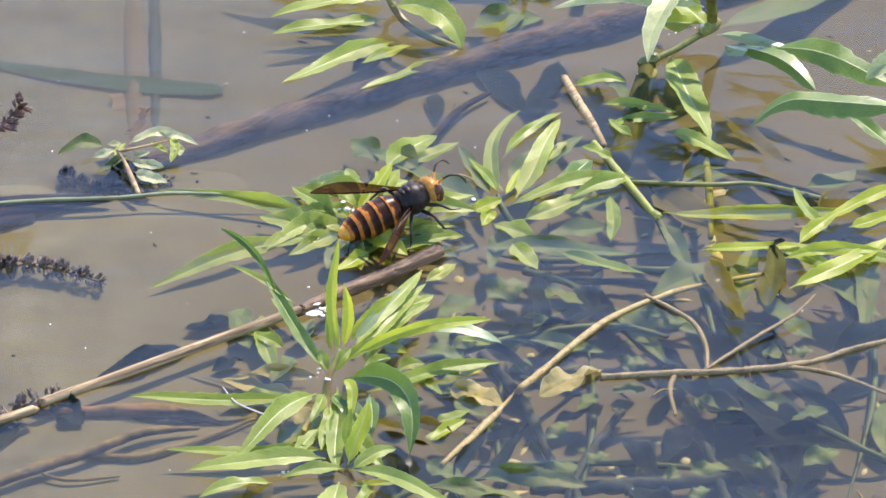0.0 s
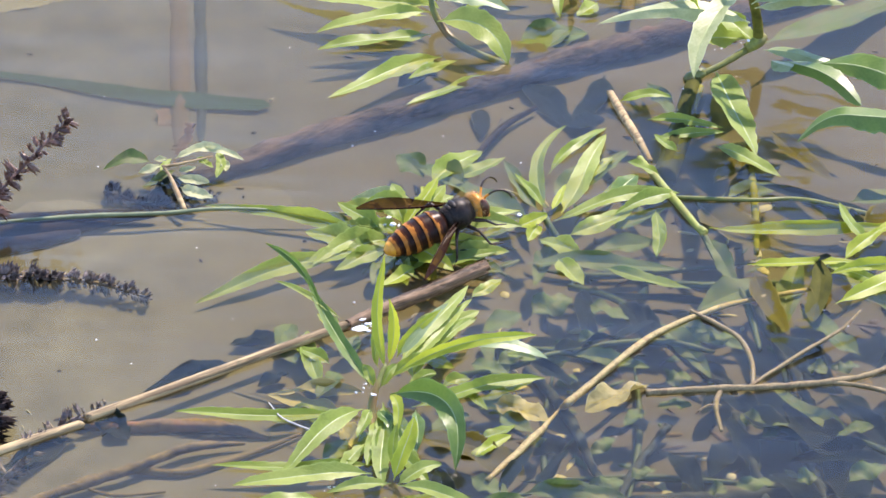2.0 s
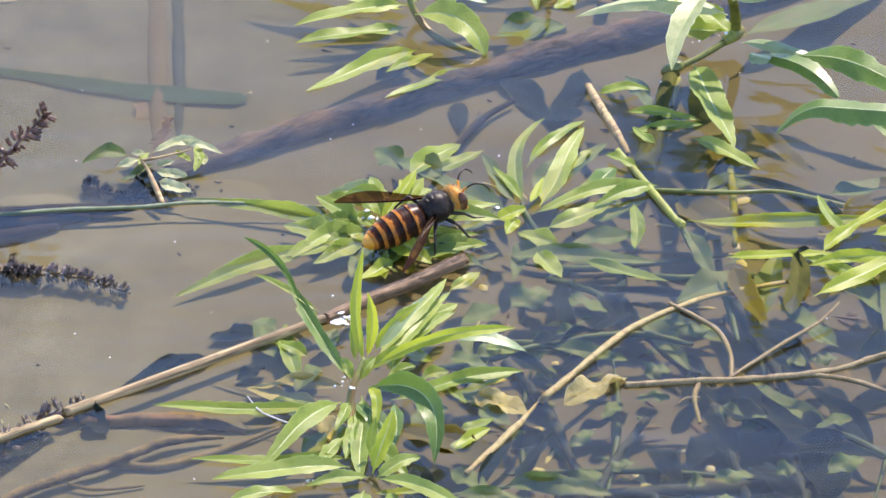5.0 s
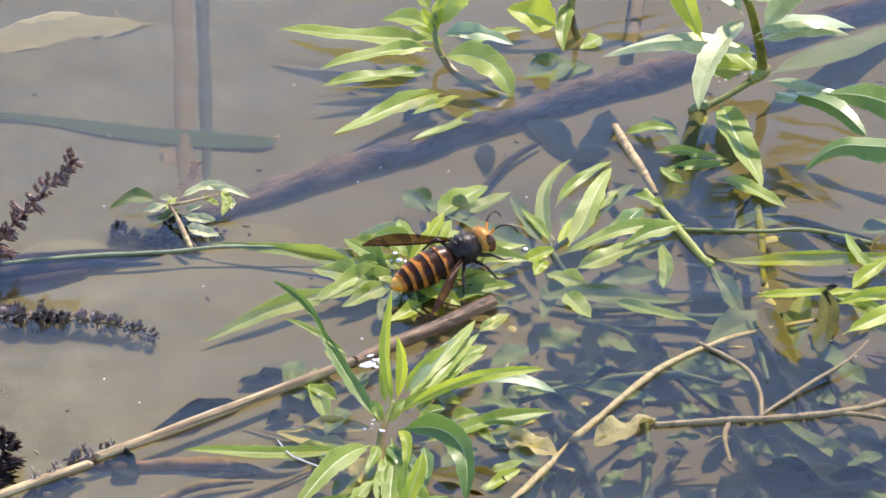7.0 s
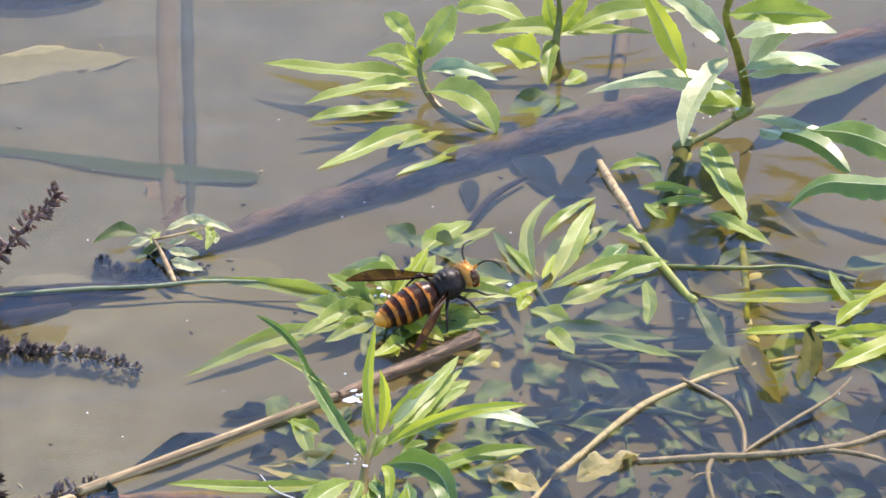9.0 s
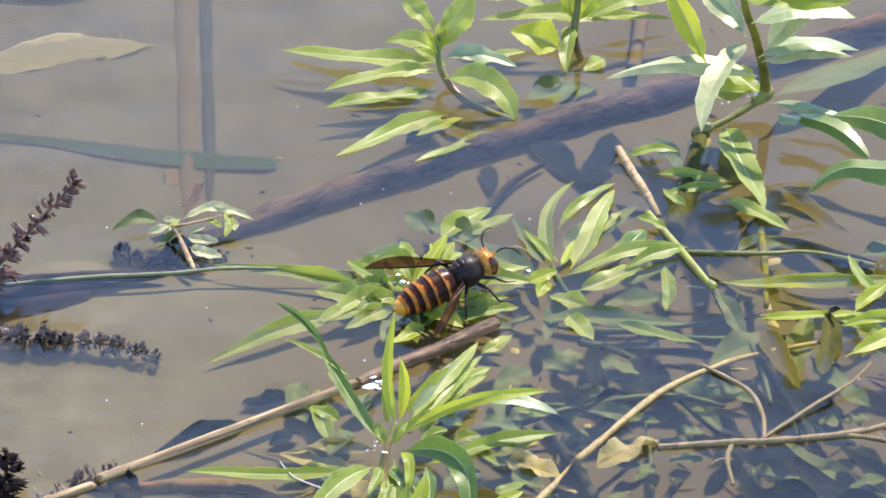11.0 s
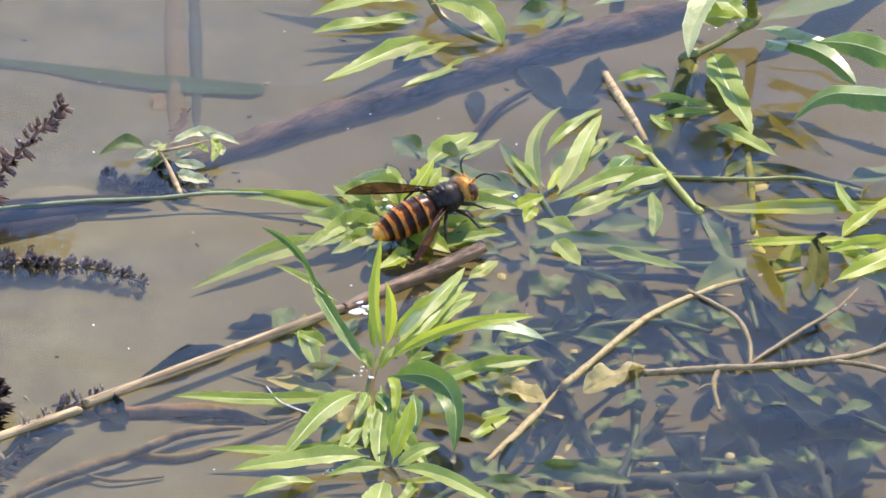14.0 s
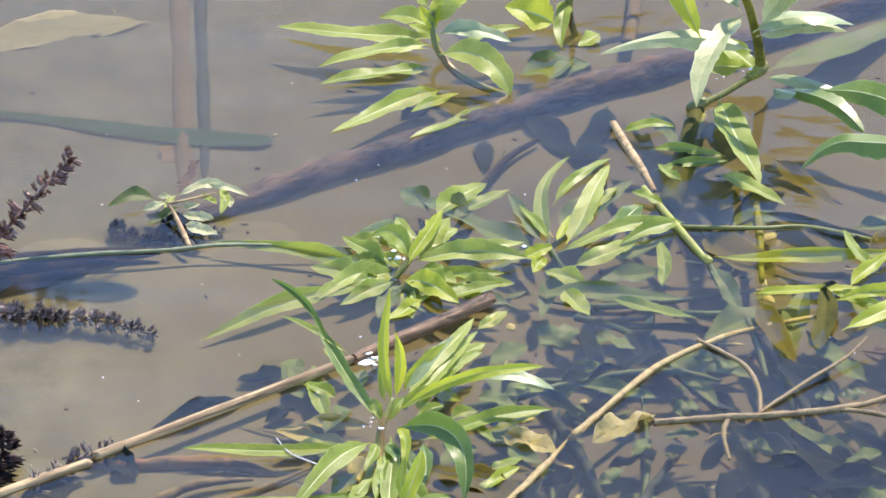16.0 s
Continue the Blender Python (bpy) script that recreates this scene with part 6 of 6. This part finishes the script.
def fleck(at, long, wide, turn):
    """A flat white fleck that paints a sun glint on foam or a film of water."""
    bm = bmesh.new()
    bmesh.ops.create_uvsphere(bm, u_segments=14, v_segments=8, radius=0.01, matrix=Matrix.Rotation(radians(turn), 4, "Z") @ Matrix.Diagonal((long, wide, 0.03, 1)))
    for v in bm.verts:
        v.co.xy *= 1 + 0.5 * noise.noise(v.co * 700 + Vector(at))
    ob = link_mesh("foam_fleck", bm, BEAD)
    ob.location = cm(at)
    tagged(ob, "small white fleck painting a sun glint on wet film and foam", "foam", "bubbles and droplets")


for spot, long, wide, turn in (((-4.04, -2.93, 0.10), 0.10, 0.08, 40), ((-4.41, -4.65, 0.50), 0.16, 0.06, 25), ((-4.21, -4.83, 0.15), 0.06, 0.10, 70), ((-4.74, -2.78, 0.05), 0.05, 0.05, 10), ((-3.89, -10.23, 0.90), 0.07, 0.04, 120), ((-4.48, -5.23, 0.50), 0.30, 0.16, 20), ((-4.16, -5.06, 0.58), 0.1, 0.07, 20), ((-3.68, 3.39, 0.10), 0.11, 0.06, 30), ((-3.46, 2.18, 0.30), 0.16, 0.12, 60), ((-3.62, 2.62, 0.34), 0.10, 0.07, 15), ((-3.25, 1.85, 0.45), 0.08, 0.05, 80), ((-3.75, 2.25, 0.25), 0.06, 0.05, 30),
                               ((1.05, 2.73, 0.40), 0.07, 0.09, 0), ((-3.98, -9.93, 0.75), 0.09, 0.12, 0), ((-2.95, -12.57, 0.30), 0.1, 0.18, 50), ((9.54, 14.54, 0.95), 0.08, 0.1, 0)):
    fleck(spot, long, wide, turn)

# ---- hornet ----
CHITIN = surface("black_chitin", (0.008, 0.006, 0.004), (0.03, 0.02, 0.014), 1500, 0.42, 0.6, 0.0002, spec=0.3)
TERGITE = surface("dark_brown_chitin", (0.010, 0.005, 0.003), (0.040, 0.015, 0.007), 1300, 0.3, 0.4, 0.0001, spec=0.15)
MAROON = surface("maroon_chitin", (0.03, 0.010, 0.004), (0.11, 0.035, 0.010), 700, 0.3, 0.3, 0.0001, spec=0.15)
RUST = surface("rust_chitin", (0.22, 0.062, 0.009), (0.60, 0.235, 0.040), 700, 0.34, 0.3, 0.0001, spec=0.15)
AMBER = surface("amber_chitin", (0.58, 0.19, 0.012), (0.84, 0.40, 0.040), 700, 0.32, 0.3, 0.0001)
LEGS = surface("dark_leg", (0.012, 0.007, 0.005), (0.05, 0.026, 0.016), 1200, 0.35, 0.3, 0.0001)
EYE = surface("compound_eye", (0.05, 0.016, 0.006), (0.14, 0.05, 0.018), 4000, 0.2, 0.4, 0.00005)


def wing_skin():
    n = Nodes("smoky_wing")
    uv = n.add("ShaderNodeTexCoord")
    parts = n.add("ShaderNodeSeparateXYZ")
    n.link(uv.outputs["UV"], parts.inputs[0])
    streak = n.math("POWER", n.math("ABSOLUTE", n.math("SINE", n.math("MULTIPLY", parts.outputs[0], 11.0))), 14.0)
    col = n.mix(streak, (0.036, 0.014, 0.009), (0.015, 0.006, 0.004))
    col = n.mix(n.math("MULTIPLY", n.noise(700, 3), 0.5), col, (0.05, 0.022, 0.009))
    b = n.add("ShaderNodeBsdfPrincipled", Roughness=0.35)
    b.inputs["Specular IOR Level"].default_value = 0.06
    n.link(col, b.inputs["Base Color"])
    n.link(n.bump(streak, 0.15, 0.0002), b.inputs["Normal"])
    clear = n.add("ShaderNodeBsdfTransparent")
    clear.inputs[0].default_value = (0.50, 0.28, 0.12, 1)
    m = n.add("ShaderNodeMixShader")
    m.inputs[0].default_value = 0.34
    n.link(b.outputs[0], m.inputs[1])
    n.link(clear.outputs[0], m.inputs[2])
    return n.finish(m.outputs[0])


WING = wing_skin()


def blob(bm, at, size, turn=None, mat=0, rings=14, sides=20):
    m = Matrix.Translation(cm(at)) @ (turn or Matrix.Identity(4)) @ Matrix.Diagonal((size[0] * 0.01, size[1] * 0.01, size[2] * 0.01, 1))
    made = bmesh.ops.create_uvsphere(bm, u_segments=sides, v_segments=rings, radius=1, matrix=m)
    for f in {f for v in made["verts"] for f in v.link_faces}:
        f.material_index = mat


hornet = thing("hornet", (0, 0, 0), "large hornet with amber head, black thorax and banded abdomen", "insect")


def piece(name, bm, mats, label="", parent=None):
    return part(name, bm, mats, parent or hornet, label, local=True)


bm = bmesh.new()
blob(bm, (0, 0, 0), (0.60, 0.56, 0.58))
blob(bm, (0.36, 0, -0.02), (0.28, 0.44, 0.46))
blob(bm, (-0.42, 0, 0.02), (0.26, 0.42, 0.44))
blob(bm, (-0.62, 0, -0.05), (0.14, 0.12, 0.12))
thorax = piece("thorax", bm, CHITIN, "furry black thorax")
for s in (1, -1):
    bm = bmesh.new()
    blob(bm, (0.05, 0.40 * s, 0.22), (0.12, 0.07, 0.08))
    piece("wing_base_plate", bm, TERGITE, "", thorax)
bm = bmesh.new()
blob(bm, (0.78, 0, -0.02), (0.28, 0.48, 0.46))
blob(bm, (0.88, 0, -0.26), (0.20, 0.30, 0.26))
blob(bm, (0.66, 0, 0.12), (0.20, 0.42, 0.30))
antennae = []
head = piece("head", bm, AMBER, "broad amber head")
for s in (1, -1):
    bm = bmesh.new()
    blob(bm, (0.89, 0.34 * s, -0.02), (0.21, 0.19, 0.38))
    piece("eye", bm, EYE, "dark brown compound eye", head)
    bm = bmesh.new()
    tube(bm, [(0.96, 0.16 * s, -0.38), (1.06, 0.15 * s, -0.50), (1.04, 0.03 * s, -0.58)], [0.11, 0.09, 0.03], sides=8, steps=8)
    piece("mandible", bm, AMBER, "", head)
    bm = bmesh.new()
    tube(bm, [(0, 0, 0), (0.12, 0.11 * s, 0.18), (0.18, 0.18 * s, 0.26)], [0.045, 0.045, 0.04], sides=8, steps=6)
    tube(bm, [(0.18, 0.18 * s, 0.26), (0.40, 0.31 * s, 0.38), (0.66, 0.43 * s, 0.32), (0.84, 0.49 * s, 0.10), (0.90, 0.51 * s, -0.10)], [0.04, 0.04, 0.038, 0.034, 0.02], sides=8, steps=16, mat=1)
    antennae.append(piece("antenna", bm, [AMBER, LEGS], "curved dark antenna with an amber base", head))


def fur(name, spots, length, mat, parent, seed, count):
    """Short stiff hairs that stand on rounded plates."""
    rnd = random.Random(seed)
    bm = bmesh.new()
    for _ in range(count):
        at, size = rnd.choice(spots)
        d = Vector((rnd.gauss(0, 1), rnd.gauss(0, 1), abs(rnd.gauss(0, 1)) - 0.3)).normalized()
        root = Vector(at) + Vector((d.x * size[0], d.y * size[1], d.z * size[2])) * 0.97
        tip = root + (d + Vector((rnd.uniform(-0.5, 0.2), rnd.uniform(-0.4, 0.4), rnd.uniform(-0.3, 0.4)))) * length * rnd.uniform(0.6, 1.2)
        side = d.orthogonal().normalized() * 0.009
        up = d.cross(side)
        a, b, c = (bm.verts.new(cm(root + w)) for w in (side, up - side * 0.5, -up - side * 0.5))
        t = bm.verts.new(cm(tip))
        for f in ((a, b, t), (b, c, t), (c, a, t)):
            bm.faces.new(f)
    return tagged(piece(name, bm, mat, "", parent), kind="stuff")


HAIR = surface("brown_hair", (0.03, 0.016, 0.008), (0.12, 0.07, 0.03), 900, 0.5, 0.1)
GOLD_HAIR = surface("golden_hair", (0.35, 0.18, 0.05), (0.70, 0.46, 0.16), 900, 0.5, 0.1)
fur("thorax_fur", [((0, 0, 0), (0.60, 0.56, 0.58)), ((0.36, 0, -0.02), (0.28, 0.44, 0.46)), ((-0.42, 0, 0.02), (0.26, 0.42, 0.44))], 0.10, HAIR, thorax, 5, 1600)
fur("head_fur", [((0.78, 0, -0.02), (0.28, 0.48, 0.46)), ((0.66, 0, 0.12), (0.20, 0.42, 0.30))], 0.13, GOLD_HAIR, head, 6, 1100)
for k in range(2):
    bm = bmesh.new()
    blob(bm, (-0.14 - 0.18 * k, 0, 0.52 - 0.07 * k), (0.12 - 0.03 * k, 0.26 - 0.06 * k, 0.09))
    piece("scutellum", bm, CHITIN, "", thorax)

abdomen = new("abdomen")
abdomen.parent = hornet
abdomen.empty_display_size = 0.01
tagged(abdomen, "tapering abdomen banded rust and black with an amber tip")
abdomen.location = cm((-0.50, 0, -0.02))
abdomen.scale = (1.17, 1.18, 1.24)
abdomen.rotation_euler = (0, radians(-1), 0)
RADIUS = [(0.0, 0.14), (0.06, 0.30), (0.20, 0.46), (0.45, 0.53), (0.80, 0.545), (1.15, 0.52), (1.5, 0.455), (1.8, 0.35), (2.05, 0.22), (2.2, 0.06)]


def belly_radius(x):
    for (a, r), (b, q) in zip(RADIUS, RADIUS[1:]):
        if a <= x <= b:
            f = (x - a) / (b - a)
            return r + (q - r) * f
    return RADIUS[-1][1]


CUTS = (0.0, 0.50, 0.92, 1.30, 1.62, 1.90, 2.2)
for k, (a, b) in enumerate(zip(CUTS, CUTS[1:])):
    bm = bmesh.new()
    rows = []
    steps = 16
    for s in range(steps + 1):
        x = a + (b + (0.03 if k < 5 else 0) - a) * s / steps
        r = belly_radius(min(x, 2.2)) * (0.955 + 0.06 * s / steps if k < 5 else 0.97)
        rows.append([bm.verts.new(cm((-x, r * math.sin(g), 0.94 * r * math.cos(g)))) for g in [2 * math.pi * q / 24 for q in range(24)]])
    for i, (p, q) in enumerate(zip(rows, rows[1:])):
        edge = (13, 12, 10, 10, 11, 10)[k]
        for j in range(24):
            g = 2 * math.pi * (j + 0.5) / 24
            ragged = i + 2.6 * noise.noise(Vector((math.cos(g) * 1.6, math.sin(g) * 1.6, k * 3.7))) + 1.0 * noise.noise(Vector((j * 0.9, i * 0.4, k)))
            band = 1 if ragged >= edge else 2 if ragged >= edge - 3 else 0
            f = bm.faces.new((p[j], p[(j + 1) % 24], q[(j + 1) % 24], q[j]))
            f.material_index = 1 if k == 5 else band
    bm.faces.new(rows[0])
    bm.faces.new(rows[-1][::-1])
    bmesh.ops.recalc_face_normals(bm, faces=bm.faces)
    piece("abdomen_ring", bm, [TERGITE, AMBER if k == 5 else RUST, MAROON], "amber tip" if k == 5 else "", abdomen)


def wing(s, long=3.4, wide=1.0):
    """A narrow, lengthwise folded wing along +x from its hinge."""
    bm = bmesh.new()
    uv = bm.loops.layers.uv.verify()
    rows = []
    for i in range(19):
        u = i / 18
        front = wide * (0.10 * math.sin(u * math.pi) + 0.02)
        back = wide * (0.06 + 0.28 * math.sin(u ** 1.9 * math.pi) ** 0.9 + 0.06 * math.sin(u * math.pi))
        rows.append([(bm.verts.new(cm((long * u, s * (front - (front + back) * w), 0.05 * math.sin(u * 3) - 0.10 * math.sin(w * 3.1) * (1 - u)))), (w, u)) for w in (0, 0.2, 0.4, 0.6, 0.8, 1)])
    for p, q in zip(rows, rows[1:]):
        for j in range(5):
            quad = (p[j], p[j + 1], q[j + 1], q[j])
            f = bm.faces.new([v for v, _ in quad])
            for loop, (_, w) in zip(f.loops, quad):
                loop[uv].uv = w
    tube(bm, [(0, s * 0.02, 0.0), (1.0, s * 0.11, 0.05), (2.3, s * 0.09, 0.05), (3.35, s * 0.02, 0.02)], [0.045, 0.04, 0.03, 0.012], sides=6, steps=14)
    return piece("wing", bm, WING, "smoky brown narrow folded wing")


left_wing, right_wing = wing(1), wing(-1, 3.5, 0.8)


def leg(s, root, knee, ankle, toe):
    bm = bmesh.new()
    pts = [(x, y * s, z) for x, y, z in (root, knee, ankle, toe)]
    for (p, q), (r1, r2) in zip(zip(pts, pts[1:]), ((0.075, 0.055), (0.05, 0.04), (0.032, 0.018))):
        mid = tuple((a + b) / 2 for a, b in zip(p, q))
        tube(bm, [p, mid, q], [r1, (r1 + r2) / 2 * 1.1, r2], sides=7, steps=6)
    return piece("leg", bm, LEGS)


for s in (1, -1):
    leg(s, (0.38, 0.26, -0.32), (0.78, 0.52, -0.42), (1.12, 0.55, -0.78), (1.50, 0.60, -0.92))
    leg(s, (0.08, 0.30, -0.36), (0.30, 0.85, -0.45), (0.50, 1.15, -0.98), (0.95, 1.30, -1.08))
leg(-1, (-0.24, 0.30, -0.34), (-0.60, 0.80, -0.38), (-0.85, 1.05, -0.98), (-1.10, 1.20, -1.12))
leg(1, (-0.24, 0.34, -0.10), (-0.62, 0.86, 0.34), (-1.20, 0.92, 0.08), (-1.45, 1.00, -0.62))


# ---- what moves ----
def stance(x, y, z, yaw, pitch, roll=0):
    """The hornet with its thorax at a place in centimetres, nose up by pitch."""
    return pose(x / 100, y / 100, z / 100, roll, -pitch, yaw)


def motions():
    # the ripples drift slowly over the pond
    walk(water, [(0, pose(0, 0, 0)), (4, pose(0.05, -0.09, 0)), (8, pose(0.08, -0.20, 0)), (12, pose(0.14, -0.28, 0)), (16, pose(0.17, -0.38, 0))])
    walk(hornet, [
        (0, stance(-1.14, 1.33, 1.25, 30, 12)),
        (7, stance(-1.14, 1.33, 1.25, 30, 12)),
        (12, stance(-1.16, 1.21, 1.25, 30, 12)),
        (12.5, stance(-1.24, 1.13, 1.25, 30, 13)),
        (14.5, stance(-1.42, 1.21, 1.25, 30, 12)),
        (14.8, stance(-1.23, 1.22, 1.30, 32, 14)),
        (15, stance(-1.25, 1.69, 1.30, 43, 20)),
        (15.1, stance(-1.22, 2.34, 1.30, 82, 22)),
        (15.2, stance(-1.25, 2.48, 1.30, 90, 20)),
        (15.3, stance(-1.10, 2.93, 1.35, 88, 20)),
        (15.4, stance(-1.23, 2.90, 1.45, 90, 23)),
        (15.5, stance(-1.50, 2.42, 1.48, 100, 27)),
        (15.6, stance(-2.03, 2.12, 2.60, 127, 27)),
        (15.7, stance(-2.94, 1.77, 4.20, 152, 26)),
        (15.8, stance(-4.73, 5.78, 7.50, 140, 48)),
        (15.9, stance(-7.01, 9.34, 11.50, 140, 45)),
        (16, stance(-9.41, 12.10, 16.00, 140, 40)),
    ])
    feel = [(0, -10, 0), (2, -4, -4), (3.5, -8, 0), (6, -6, 2), (7, -2, 0), (9, -42, 14), (11.5, -40, 12), (12.5, -44, 14), (13.5, -40, 10), (14.5, -44, 14), (15, -20, 4), (15.5, -10, 0), (16, -10, 0)]
    walk(antennae[0], [(t, pose(0.0102, 0.0009, 0.0014, 0, tip, turn)) for t, tip, turn in feel])
    walk(antennae[1], [(t, pose(0.0102, -0.0009, 0.0014, 0, tip * 0.2 + 4, turn * -0.4)) for t, tip, turn in feel])
    beat = [(15.5, 92, 6), (15.567, 98, 30), (15.6, 98, -20), (15.633, 98, 35), (15.667, 98, -25), (15.7, 100, 30), (15.733, 98, -25), (15.767, 98, 30), (15.8, 98, -10),
            (15.833, 98, 30), (15.867, 98, -25), (15.9, 98, 30), (15.933, 98, -25), (16.0, 98, 20)]
    left = [(0, 39, 0), (12, 38, 0), (14.5, 40, 0), (14.7, 48, 6), (14.9, 62, 12), (15.0, 72, 12), (15.1, 98, 14), (15.2, 98, 8), (15.3, 98, 4), (15.4, 96, 2)]
    right = [(0, 39, 0), (12, 38, 0), (14.5, 39, 0), (14.7, 50, 0), (14.9, 64, 0), (15.0, 70, 0), (15.1, 38, 2), (15.2, 18, 0), (15.3, 28, 0), (15.4, 78, 2)]
    walk(left_wing, [(t, pose(-0.0010, 0.0036, 0.0030, -22, -lift, 180 - out)) for t, out, lift in left + beat])
    walk(right_wing, [(t, pose(-0.0016, -0.0040, 0.0006, 12, -lift, out - 180)) for t, out, lift in right + beat])


motions()
